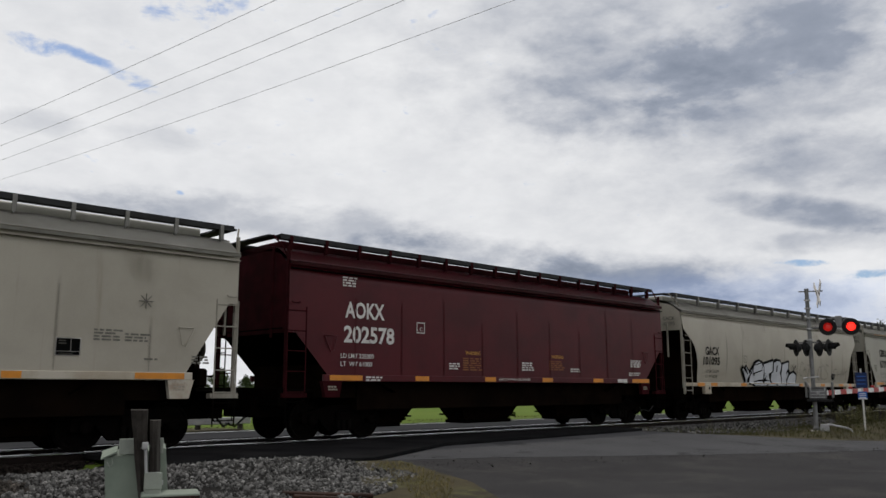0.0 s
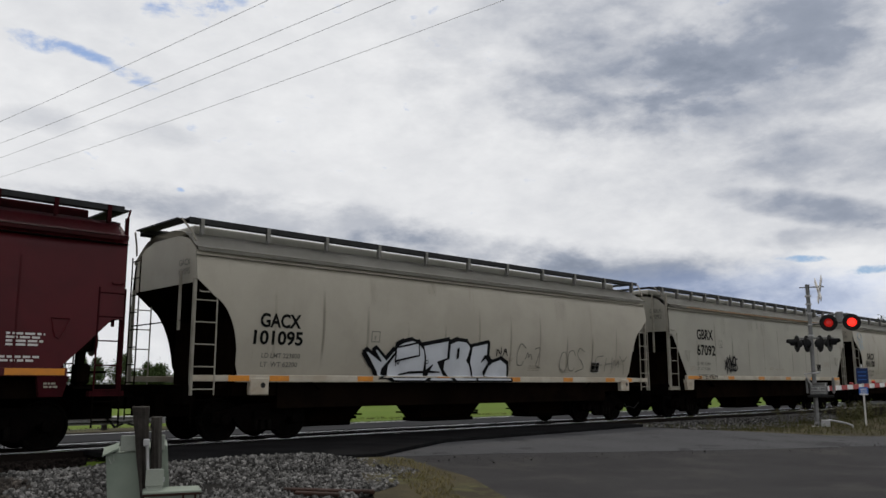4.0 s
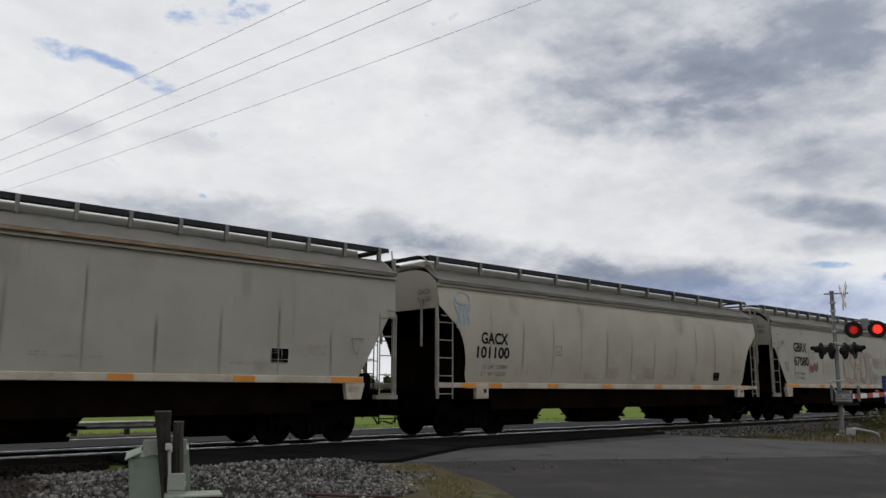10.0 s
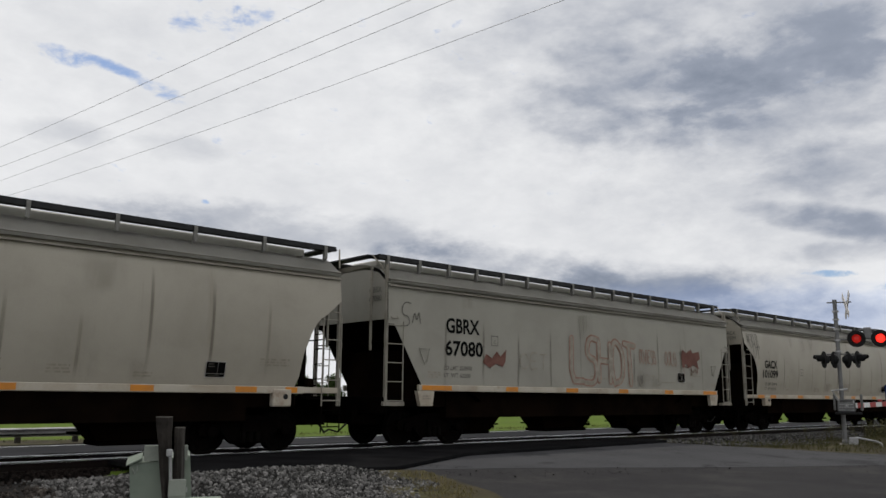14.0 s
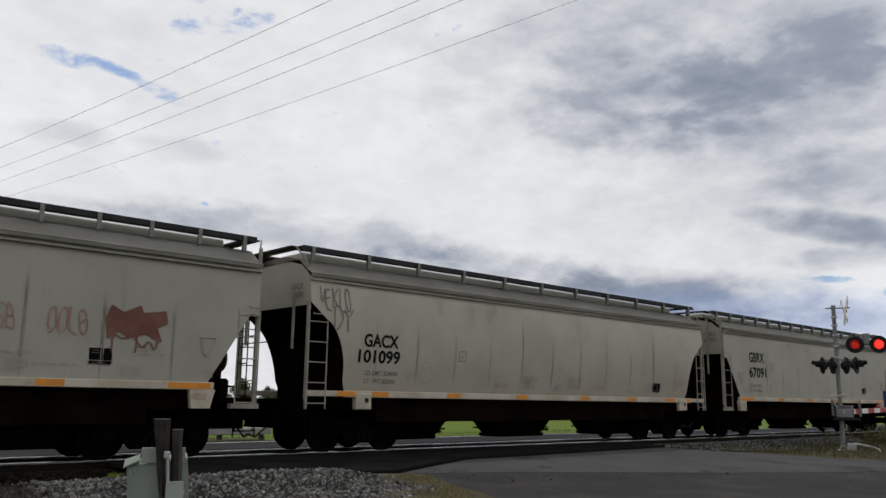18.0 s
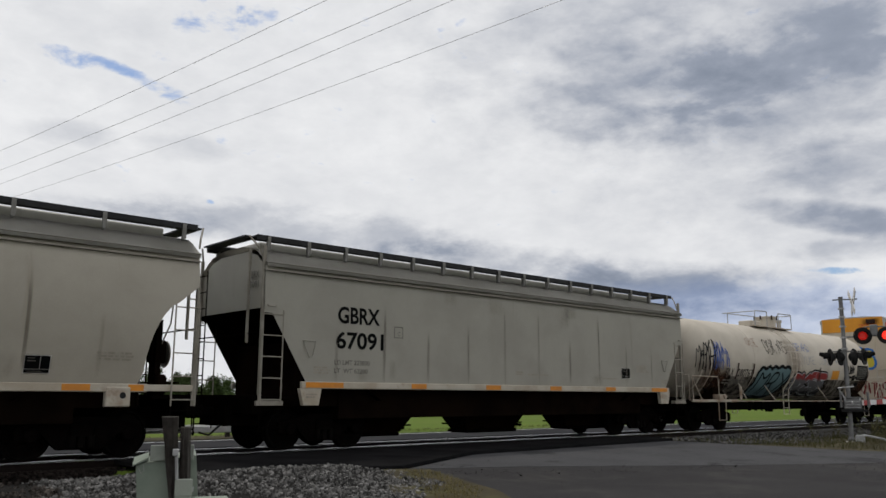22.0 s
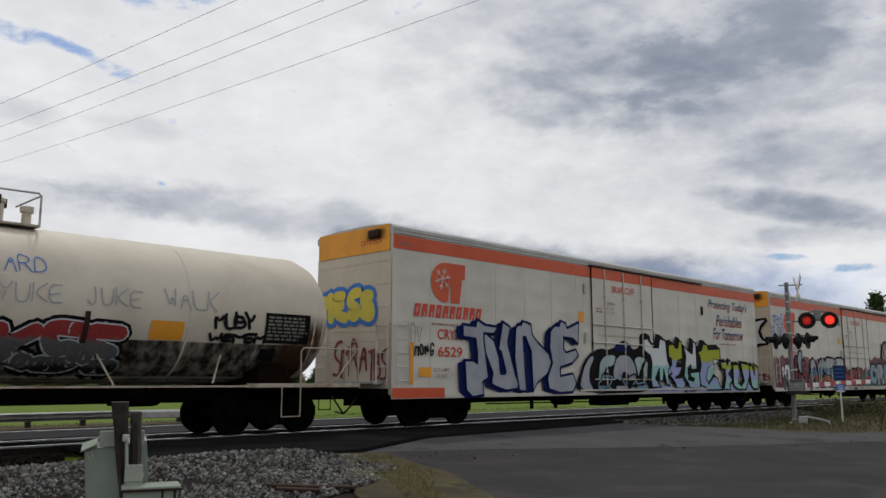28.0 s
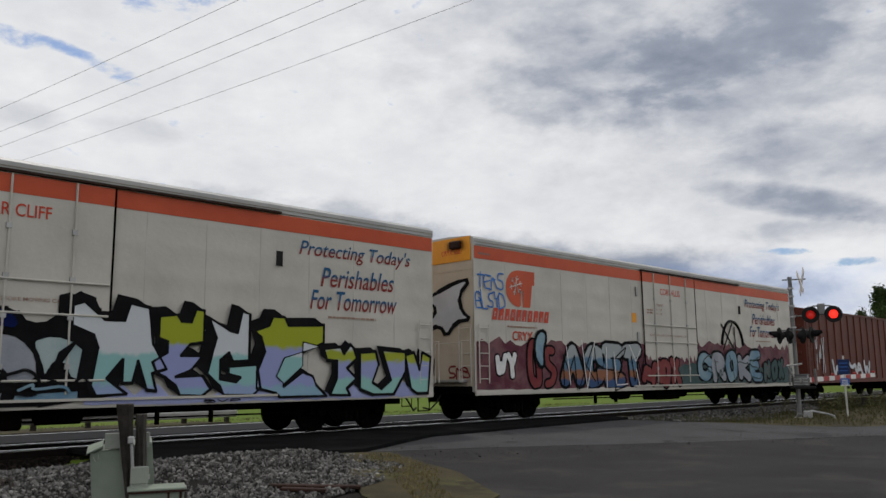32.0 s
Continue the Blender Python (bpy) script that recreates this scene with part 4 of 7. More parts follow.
                bm.free()
            place("board_bracket", me, M["trim_red"] if paint is M["hop_red"] else M["bracket_grey"], car, at=pose(x, yb + s * 0.285, 0, 0, 0, 0 if s > 0 else 180))
    # end platforms above the roof ends
    for d in (-1, 1):
        part("end_crossover", box(min(d * (h - 0.1), d * (h + 0.24)), max(d * (h - 0.1), d * (h + 0.24)), -1.0, 1.0, 4.70, 4.735), M["grate"], car)
        for s in (-1, 1):
            part("crossover_brace", tube([(d * (h + 0.2), s * 1.15, 4.70), (d * (h + 0.06), s * 1.36, 4.42), (d * (h + 0.0), s * 1.46, 4.2)], 0.022, 5), trim, car)
    # end sheets, slope sheets, hopper bays
    for d in (-1, 1):
        e = d * (h - 0.03)
        out = [(-1.5, end_low), (-1.52, 3.95), (-1.1, 4.3), (-0.6, 4.42), (0.6, 4.42), (1.1, 4.3), (1.52, 3.95), (1.5, end_low)]
        bm = hull([(e, y, z) for y, z in out] + [(e - d * 0.02, y, z) for y, z in out], [tuple(range(8)), tuple(range(15, 7, -1))] + [(i, (i + 1) % 8, 8 + (i + 1) % 8, 8 + i) for i in range(8)])
        part("end_sheet", bm, trim if red else paint, car)
        w = 1.40 if round_cut else 1.5
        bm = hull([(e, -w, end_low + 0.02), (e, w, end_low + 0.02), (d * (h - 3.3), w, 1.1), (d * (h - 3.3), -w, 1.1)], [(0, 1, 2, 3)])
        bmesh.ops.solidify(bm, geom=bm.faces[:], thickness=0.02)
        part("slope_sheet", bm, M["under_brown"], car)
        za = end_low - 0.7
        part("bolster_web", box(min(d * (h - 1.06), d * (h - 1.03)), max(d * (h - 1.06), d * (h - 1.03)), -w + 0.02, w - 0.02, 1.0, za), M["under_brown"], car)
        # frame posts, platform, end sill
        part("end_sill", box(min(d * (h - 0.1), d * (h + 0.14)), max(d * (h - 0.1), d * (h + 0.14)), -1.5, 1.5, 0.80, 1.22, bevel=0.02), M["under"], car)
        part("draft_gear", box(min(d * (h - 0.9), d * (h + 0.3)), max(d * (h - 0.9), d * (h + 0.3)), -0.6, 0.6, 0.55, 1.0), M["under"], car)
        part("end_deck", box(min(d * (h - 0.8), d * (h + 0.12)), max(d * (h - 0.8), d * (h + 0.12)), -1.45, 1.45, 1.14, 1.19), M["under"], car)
        if d > 0:
            part("brake_housing", box(h - 0.12, h + 0.2, 0.3, 0.62, 1.9, 2.4, bevel=0.04), M["under_brown"], car)
            part("brake_stand", box(h - 0.08, h + 0.02, 0.36, 0.56, 1.19, end_low + 0.05), M["under_brown"], car)
            for y in (-0.62, 0.85):
                part("end_post", box(h - 0.46, h - 0.34, y - 0.06, y + 0.06, 1.19, 2.75), M["under_brown"], car)
            part("control_valve", box(h - 0.62, h - 0.38, -1.15, -0.75, 1.22, 1.62, bevel=0.05), M["under_brown"], car)
            part("air_reservoir", lathe([(0.05, -0.1), (0.2, -0.02), (0.2, 0.95), (0.05, 1.02)], "y", 14, centre=(h - 0.6, 0.25, 1.46)), M["under_brown"], car)
            part("retainer_pipe", tube([(h - 0.3, -0.5, 1.2), (h - 0.3, -0.5, 2.2), (h - 0.1, -0.5, 2.7), (h - 0.05, -0.5, end_low)], 0.018, 5), trim, car)
            part("brake_chain", tube([(h + 0.1, 0.45, 1.95), (h + 0.06, 0.5, 1.5), (h - 0.2, 0.4, 1.2)], 0.02, 5), M["under"], car)
            part("brake_step", box(h - 0.1, h + 0.3, -0.2, 1.0, 1.45, 1.49), M["under_brown"], car)
        for s in (-1, 1):
            part("corner_post", box(min(d * (h - 0.03), d * (h + 0.03)), max(d * (h - 0.03), d * (h + 0.03)), s * 1.5 - 0.035, s * 1.5 + 0.035, 1.0, 3.4 if round_cut else 4.45), trim, car)
            xa, xb = d * (h + 0.02), d * (h - 0.48)
            ladder(car, min(xa, xb), max(xa, xb), s * 1.585, 1.0, 3.05, 5, trim)
            if round_cut:
                part("sill_extension", box(min(d * (h - 1.0), d * (h - 0.02)), max(d * (h - 1.0), d * (h - 0.02)), s * 1.52 - 0.03, s * 1.52 + 0.03, 1.28, 1.41, bevel=0.01), M["sill_paint"], car)
            else:
                part("step_sill", box(min(d * (h - 0.55), d * (h + 0.1)), max(d * (h - 0.55), d * (h + 0.1)), s * 1.5 - 0.08, s * 1.5 + 0.08, 1.0, 1.1), trim, car)
            ladder(car, min(xa, xb), max(xa, xb), s * 1.585, 0.42, 1.0, 2, M["under"], "stirrup")
        ladder(car, 1.05, 1.5, d * (h + 0.07), 1.15, 4.15, 8, M["under_brown"], "end_ladder", across="y")
        part("end_stile", box(min(d * (h + 0.03), d * (h + 0.08)), max(d * (h + 0.03), d * (h + 0.08)), -0.98, -0.93, 2.35, 3.6 if round_cut else 4.45), trim, car)
        if not round_cut:
            xp = d * (h - 1.24)
            pad = part("jacking_pad", hull([(xp + a * d, NEAR + q, z) for q in (-0.02, 0.1) for a, z in ((0.30, 1.37), (-0.26, 1.37), (-0.20, 1.0), (0.20, 1.0))], [(0, 1, 2, 3), (7, 6, 5, 4), (0, 4, 5, 1), (1, 5, 6, 2), (2, 6, 7, 3), (3, 7, 4, 0)]), M["trim_red"] if red else M["sill_paint"], car)
            bars(pad, xp - 0.14, 1.16, 0.28, 0.12, 2, M["soft_stencil"], side=lambda z: NEAR - 0.024, longest=0.09)
            part("corner_bracket", tube([(d * (h - 0.98), NEAR - 0.012, 2.42), (d * (h - 1.32), NEAR - 0.012, 2.42), (d * (h - 1.24), NEAR - 0.012, 2.08), (d * (h - 1.16), NEAR - 0.012, 2.04), (d * (h - 0.98), NEAR - 0.012, 2.42)], 0.012, 4), paint, car)
        part("corner_grab", tube([(d * (h - 0.06), NEAR - 0.01, 3.15), (d * (h - 0.06), NEAR - 0.05, 3.12), (d * (h - 0.26), NEAR - 0.05, 3.12), (d * (h - 0.26), NEAR - 0.01, 3.15)], 0.014, 5), trim, car)
        part("grab_rail", tube([(d * (h + 0.05), -1.4, 2.55), (d * (h + 0.05), 1.4, 2.55)], 0.015, 5), M["under"], car)
        coupler(car, d * (h + 0.1), d)
        bogie(car, d * (h - 1.95))
    part("brake_wheel", lathe([(0.02, -0.02), (0.28, -0.02), (0.30, 0.0), (0.28, 0.02), (0.02, 0.02)], "x", 16, centre=(h + 0.22, 0.45, 2.1)), M["trim_grey"], car)
    part("side_sill", box(-h + 0.98, h - 0.98, NEAR - 0.03, NEAR + 0.06, sill_low, sill, bevel=0.012), paint if paint is M["hop_red"] else M["sill_paint"], car)
    part("side_sill", box(-h + 0.98, h - 0.98, -NEAR - 0.06, -NEAR + 0.03, sill_low, sill, bevel=0.012), paint, car)
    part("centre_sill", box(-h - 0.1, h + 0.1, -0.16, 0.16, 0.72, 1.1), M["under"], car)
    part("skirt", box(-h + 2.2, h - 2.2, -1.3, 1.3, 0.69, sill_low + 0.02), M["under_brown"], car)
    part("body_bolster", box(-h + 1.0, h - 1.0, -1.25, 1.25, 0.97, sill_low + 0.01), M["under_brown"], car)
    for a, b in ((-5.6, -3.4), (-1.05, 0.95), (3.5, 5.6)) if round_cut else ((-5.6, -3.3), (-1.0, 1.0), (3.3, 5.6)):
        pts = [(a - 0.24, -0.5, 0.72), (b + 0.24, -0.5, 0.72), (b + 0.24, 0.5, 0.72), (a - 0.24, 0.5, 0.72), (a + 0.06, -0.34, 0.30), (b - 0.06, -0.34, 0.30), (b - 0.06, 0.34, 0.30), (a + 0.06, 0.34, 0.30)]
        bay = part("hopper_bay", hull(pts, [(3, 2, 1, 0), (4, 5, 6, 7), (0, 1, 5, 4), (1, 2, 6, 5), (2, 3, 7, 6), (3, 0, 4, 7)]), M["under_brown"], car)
        for c in ((a + b) / 2,):
            part("outlet_gate", box(c - 1.0, c + 1.0, -0.42, 0.42, 0.21, 0.31, bevel=0.02), M["under"], bay)
            part("gate_shaft", tube([(c + 1.08, -0.5, 0.40), (c + 1.08, 0.5, 0.40)], 0.04, 6), M["under"], bay)
        for x in (a - 0.2, b + 0.2):
            part("gate_arm", box(x - 0.14, x + 0.14, -0.3, 0.3, 0.44, 0.48), M["under"], bay)
    if round_cut:
        for x in (-h + 1.53, h - 1.53):
            pad = part("jacking_pad", box(x - 0.23, x + 0.23, NEAR - 0.05, NEAR + 0.1, 0.99, 1.36, bevel=0.02), M["sill_paint"], car)
            part("lifting_hole", lathe([(0.06, NEAR - 0.056), (0.06, NEAR - 0.03)], "y", 12, centre=(x + 0.08, 0, 1.2)), M["matt_black"], pad)
    # grime that runs down from the eave and splashes up from the sill
    if not red:
        rnd = random.Random(int(X0 * 7))
        for _ in range(7):
            x, wide = rnd.uniform(-h + 1.6, h - 2.2), rnd.uniform(0.25, 0.8)
            z0, z1 = (rnd.uniform(2.9, 3.5), 3.94) if rnd.random() < 0.6 else (sill, rnd.uniform(1.8, 2.2))
            bm = grid([x, x + wide], steps(z0, z1, 6), lambda u, v: (u, NEAR - bulge(v) + 0.012, v))
            part("stain", bm, M["side_grime"], car)
    # weld seams down the side
    for x in steps(-h + 1.9, h - 1.9, seams):
        z1 = random.Random(int(x * 10 + X0)).uniform(2.7, 3.9)
        wide = 0.05 if paint is not M["hop_red"] else 0.014
        bm = grid([x - wide, x + wide], steps(0, 1, 8), lambda u, v: (u, NEAR - bulge(lerp(sill, z1, v)) + 0.006, lerp(sill, z1, v)))
        part("weld_seam", bm, seam_mat if paint is M["hop_red"] else M["seam_wash"], car)
        if not round_cut:
            bm = grid([x - 0.007, x + 0.007], steps(0, 1, 8), lambda u, v: (u, NEAR - bulge(lerp(sill, z1, v)) + 0.003, lerp(sill, z1 - 0.4, v)))
            part("weld_seam", bm, seam_mat, car)
    return car


def blocks(car, h, sill, xs):
    for a, b in xs:
        panel(car, "reflector", -h + a, -h + b, sill - 0.135, sill - 0.015, M["reflector"], NEAR - 0.03, 0.004, "orange reflective strip")


def plate_mark(car, x, z, w, ink, side, mark="C"):
    """A small square frame with a letter in it."""
    bm = bmesh.new()
    t = w * 0.08
    for a, b, c, d in ((x, x + w, z, z + t), (x, x + w, z + w - t, z + w), (x, x + t, z + t, z + w - t), (x + w - t, x + w, z + t, z + w - t)):
        hull([(a, side(c), c), (b, side(c), c), (b, side(d), d), (a, side(d), d)], [(0, 1, 2, 3)], bm)
    frame_mark = part("stencil_frame", bm, ink, car)
    words(car, mark, x + w * 0.38, z + w * 0.2, w * 0.36, ink, bold=0.02, side=side)
    return frame_mark


def board_on(parent, name, x0, x1, z0, z1, material, side, lift, label=""):
    """A thin plate that follows the side's curve."""
    bm = grid([x0, x1], steps(z0, z1, 2), lambda u, v: (u, side(v) - lift, v))
    bmesh.ops.solidify(bm, geom=bm.faces[:], thickness=0.003)
    return part(name, bm, material, parent, label)


def black_board(car, x, z, side=straight_side):
    """A black consolidated stencil panel in a white border, with white bars."""
    b = board_on(car, "stencil_panel", x - 0.015, x + 0.435, z - 0.015, z + 0.315, M["white_paint"], side, 0.002, "black stencil panel with a white border")
    for a, c, e, f in ((0.0, 0.25, 0.07, 0.3), (0.262, 0.42, 0.07, 0.3), (0.0, 0.42, 0.0, 0.06)):
        board_on(b, "stencil_field", x + a, x + c, z + e, z + f, M["black_paint"], side, 0.006)
    for a, c, e, f in ((0.04, 0.18, 0.2, 0.22), (0.04, 0.16, 0.25, 0.27), (0.05, 0.3, 0.02, 0.035)):
        board_on(b, "stencil_bar", x + a, x + c, z + e, z + f, M["faint"], side, 0.010)


def end_words(car, h, text, y, z, height, width):
    """Letters on the end sheet that faces forward; y is where they begin."""
    ob = words(car, text, 0, z, height, M["faint"], width)
    for v in ob.data.vertices:
        v.co = Vector((-h - 0.006, y - v.co.x, v.co.z))


def marks(car, X0, X1, code, number, kind, weights):
    """Reporting marks and stencils; kind g: rounded cars, b: straight cars, r: maroon car."""
    h = (X1 - X0) / 2
    ink = M["white_paint"] if kind == "r" else M["black_paint"]
    side = round_side if kind == "g" else straight_side
    if kind == "g":
        words(car, code, -h + 1.52, 2.45, 0.32, ink, 1.06, 0.03, side=side)
        words(car, number, -h + 1.38, 2.07, 0.32, ink, 1.27, 0.03, side=side)
        plate_mark(car, -h + 4.64, 2.23, 0.27, M["faint"], side, "F")
        black_board(car, -h + 13.68, 1.59, side)
        wz, wx = 1.62, 1.62
        for x, z, w, k in ((7.2, 1.60, 0.62, 6), (9.2, 1.62, 0.7, 6), (6.1, 1.58, 0.5, 3), (10.6, 1.60, 0.5, 3), (12.2, 1.56, 0.4, 2), (14.9, 1.85, 0.75, 3)):
            bars(car, -h + x, z, w, 0.06 * k, k, M["soft_stencil"], side=side)
        board_on(car, "stencil_panel", -h + 8.58, -h + 8.82, 1.55, 1.70, M["white_paint"], side, 0.004)
        blocks(car, h, 1.42, [(0.78, 1.28), (1.78, 2.28), (4.2, 4.67), (6.82, 7.27), (9.67, 10.1), (12.1, 12.56), (14.3, 14.8), (15.5, 15.8)])
        for text, z in ((code, 3.72), (number, 3.52)):
            end_words(car, h, text, -0.75, z, 0.14, 0.5)
    else:
        words(car, code, -h + (1.58 if kind == "r" else 1.92), 2.86, 0.40, ink, 1.22, 0.026, side=side)
        words(car, number, -h + (1.55 if kind == "r" else 1.88), 2.27, 0.41, ink, 1.57 if kind == "r" else 1.38, 0.026, side=side)
        plate_mark(car, -h + (3.88 if kind == "r" else 3.58), 2.60, 0.28, ink if kind == "r" else M["faint"], side)
        wz, wx = 1.74, (1.47 if kind == "r" else 1.85)
        if kind == "r":
            blocks(car, h, 1.52, [(1.14, 2.1), (3.81, 4.28), (6.39, 6.83), (8.88, 9.36), (11.41, 11.94), (13.61, 14.62)])
            for x, z, w, k in ((5.57, 1.68, 0.8, 7), (9.26, 1.74, 0.76, 6)):
                bars(car, -h + x, z, w, 0.06 * (k - 1), k - 1, M["amber_dim"], longest=0.3, side=side)
                words(car, "WARNING", -h + x + 0.1, z + 0.07 * (k - 1), 0.10, M["yellow_paint"], 0.58, side=side)
            for x, z, w, k in ((1.5, 3.62, 0.48, 4), (5.05, 1.7, 0.45, 3), (8.0, 1.71, 0.56, 4), (10.3, 1.70, 0.5, 2), (13.6, 1.9, 0.7, 4), (2.2, 1.38, 0.6, 2), (13.5, 1.62, 0.7, 2)):
                bars(car, -h + x, z, w, 0.065 * k, k, M["white_paint"], side=side)
            words(car, "VENT CAR WHEN UNLOADING", -h + 6.95, 1.42, 0.062, M["white_paint"], 1.35, side=lambda z: NEAR - 0.035)
            panel(car, "stencil_panel", -h + 12.75, -h + 13.3, 1.39, 1.50, M["white_paint"], NEAR - 0.034)
        else:
            blocks(car, h, 1.52, [(1.08, 2.09), (4.12, 4.6), (6.7, 7.26), (9.3, 9.8), (11.9, 12.4), (14.35, 15.25)])
            black_board(car, -h + 12.8, 1.80)
            for x, z, w, k in ((7.9, 1.80, 0.35, 2), (8.4, 1.80, 0.95, 1), (1.3, 1.70, 0.45, 3), (13.6, 2.0, 0.7, 4), (11.8, 1.75, 0.9, 1), (15.0, 1.62, 0.35, 3)):
                bars(car, -h + x, z, w, 0.06 * k, k, M["soft_stencil"], side=side)
            for text, z in ((code, 3.78), (number, 3.56)):
                end_words(car, h, text, -0.8, z, 0.15, 0.5)
    if weights:
        faint = ink if kind == "r" else M["faint"]
        words(car, "LD LMT " + weights[0], -h + wx, wz + 0.17, 0.11, faint, 1.0, side=side)
        words(car, "LT  WT " + weights[1], -h + wx, wz - 0.02, 0.11, faint, 0.95, side=side)


def build_train():
    cars = []
    specs = [(-7.3, 9.0, 0, "hop_warm", "pale grey covered hopper car with weathered paint", 7, "", "", "b", ()),
             (10.3, 25.95, 0, "hop_red", "dark maroon covered hopper car with white lettering", 8, "AOKX", "202578", "r", ("225000", "61000")),
             (27.45, 44.35, 1, "hop_warm", "warm grey covered hopper car with large silver graffiti", 10, "GACX", "101095", "g", ("223800", "62200")),
             (45.85, 62.1, 0, "hop_grey", "grey covered hopper car with rust along its eaves", 9, "GBRX", "67092", "b", ("223800", "62200")),
             (63.55, 80.5, 1, "hop_warm", "warm grey covered hopper car with a blue doodle", 10, "GACX", "101100", "g", ("223800", "62200")),
             (81.9, 98.2, 0, "hop_grey", "grey covered hopper car with faded red graffiti", 9, "GBRX", "67080", "b", ("223800", "62200")),
             (99.5, 116.35, 1, "hop_warm", "warm grey covered hopper car with a scrawled tag", 10, "GACX", "101099", "g", ("224000", "62000")),
             (117.85, 134.2, 0, "hop_grey", "clean grey covered hopper car", 9, "GBRX", "67091", "b", ("223800", "62200"))]
    for a, b, rc, p, lab, n, code, number, kind, weights in specs:
        car = hopper("covered_hopper", a, b, rc, M[p], lab, n)
        if code:
            marks(car, a, b, code, number, kind, weights)
        cars.append(car)
    # what sets the cars apart
    h = 8.15
    c = cars[0]
    black_board(c, -h + 12.64, 1.81)
    blocks(c, h, 1.52, [(1.0, 2.0), (4.1, 4.6), (6.7, 7.2), (9.3, 9.8), (11.75, 12.08), (14.12, 15.14)])
    bm = bmesh.new()
    for k in range(8):
        a = k * math.tau / 8
        tube([(-h + 14.27, NEAR - 0.008, 2.9), (-h + 14.27 + 0.15 * math.cos(a), NEAR - 0.008, 2.9 + 0.15 * math.sin(a))], 0.008, 4, bm)
    part("snowflake_stencil", bm, M["faint"], c)
    for x, z, w, k in ((13.3, 2.1, 0.55, 4), (13.9, 2.1, 0.5, 3), (14.3, 1.75, 0.3, 1), (15.3, 1.7, 0.4, 3)):
        bars(c, -h + x, z, w, 0.06 * k, k, M["faint"], side=straight_side)
    h = 8.45
    c = cars[2]
    piece = ["0355 0458 1239 0859 0962 1542 1960 2057 1324 1311 1111 1020 0735", "1620 1632 2055 2170 2476 2981 3377 3763 3842 3823 3807 3602 1802 1608", "3672 5284 5247 4640 5113 5502 3902 4334 3922 3849",
             "5378 5885 6483 6772 6656 6545 6737 6920 7002 6202 5602 5024 5043 5347", "6874 7983 7956 8146 7930 8342 8949 9439 9519 9502 7102 6925 6741"]
    block_letters(c, piece, -h + 4.3, -h + 9.9, 1.27, 2.55, [M["ink"]], M["ink"], 0.085, None, round_side, 0.004, lowest=1.272)
    block_letters(c, piece, -h + 4.3, -h + 9.9, 1.27, 2.55, [M["silver"]], M["ink"], 0.018, None, round_side, 0.022, lowest=1.275)
    block_letters(c, ["5867 5970 5965 5950 5848", "2315 2920 4222 4820 4319 2917 2313", "4640 5041 5022 4830", "7542 7756 8154 8142 7812 7722 8042 7850"], -h + 4.3, -h + 9.9, 1.27, 2.55, [M["ink"]], M["ink"], 0.012, None, round_side, 0.036)
    block_letters(c, ["2066 3377 3452 2040"], -h + 4.3, -h + 9.9, 1.27, 2.55, [M["silver"]], M["ink"], 0.02, None, round_side, 0.036)
    for text, x in (("N", 5.42), ("P", 6.42)):
        spray(c, text, -h + x, 1.66, 0.14, 0.18, M["ink"], 0.025, seed=5, wobble=0.02, lift=0.05, side=round_side)
    spray(c, "NA", -h + 9.15, 1.98, 0.5, 0.3, M["ink"], 0.03, seed=3, side=round_side)
    for i, (x, z, w, hh, tx) in enumerate(((10.0, 1.75, 1.2, 0.6, "C~Z"), (12.0, 1.6, 1.3, 0.7, "OCS"), (13.9, 1.55, 1.8, 0.6, "FH~Y"))):
        spray(c, tx, -h + x, z, w, hh, M["faint"], 0.025, seed=20 + i, wobble=0.14, rounds=2, side=round_side)
    h = 8.125
    c = cars[3]
    spray(c, "XKGBBS", -h + 4.0, 1.72, 0.98, 0.5, M["ink"], 0.05, seed=7, wobble=0.16, gap=-0.5, side=straight_side)
    spray(c, "MXO", -h + 4.15, 1.66, 0.7, 0.66, M["ink"], 0.045, seed=6, wobble=0.2, gap=-0.3, rounds=1, side=straight_side)
    spray(c, "STEVER", -h + 1.78, 1.40, 1.5, 0.17, M["ink"], 0.025, seed=8, wobble=0.05, side=straight_side)
    part("rust_band", box(-h + 1.2, h - 2.0, NEAR - 0.05, NEAR - 0.038, 4.0, 4.05), M["rust_eave"], c, "rusty streak along the eave")
    h = 8.475
    c = cars[4]
    bm = tube([(-h + 0.84 + 0.27 * math.cos(a), round_side(3.62 + 0.17 * math.sin(a)), 3.62 + 0.17 * math.sin(a)) for a in steps(0, math.tau, 20)], 0.012, 4)
    part("graffiti", bm, M["doodle_blue"], c)
    spray(c, "XIY", -h + 0.6, 2.9, 0.55, 0.62, M["doodle_blue"], 0.04, seed=9, wobble=0.16, rounds=2, gap=-0.5, side=round_side)
    spray(c, "N~", -h + 3.0, 1.55, 0.9, 0.55, M["soft_stencil"], 0.015, seed=4, wobble=0.2, rounds=2, side=round_side)
    h = 8.15
    c = cars[5]
    spray(c, "LSHOT", -h + 6.95, 1.66, 3.4, 1.5, M["soft_stencil"], 0.13, outline=M["faded_red"], edge=0.05, seed=11, wobble=0.05, rounds=1, gap=-0.05, side=straight_side)
    spray(c, "GOOESB", -h + 10.5, 2.35, 1.0, 0.5, M["faded_red"], 0.03, seed=12, wobble=0.1, side=straight_side)
    spray(c, "AUJRTS", -h + 9.8, 1.65, 2.0, 0.36, M["soft_stencil"], 0.025, seed=13, wobble=0.1, side=straight_side)
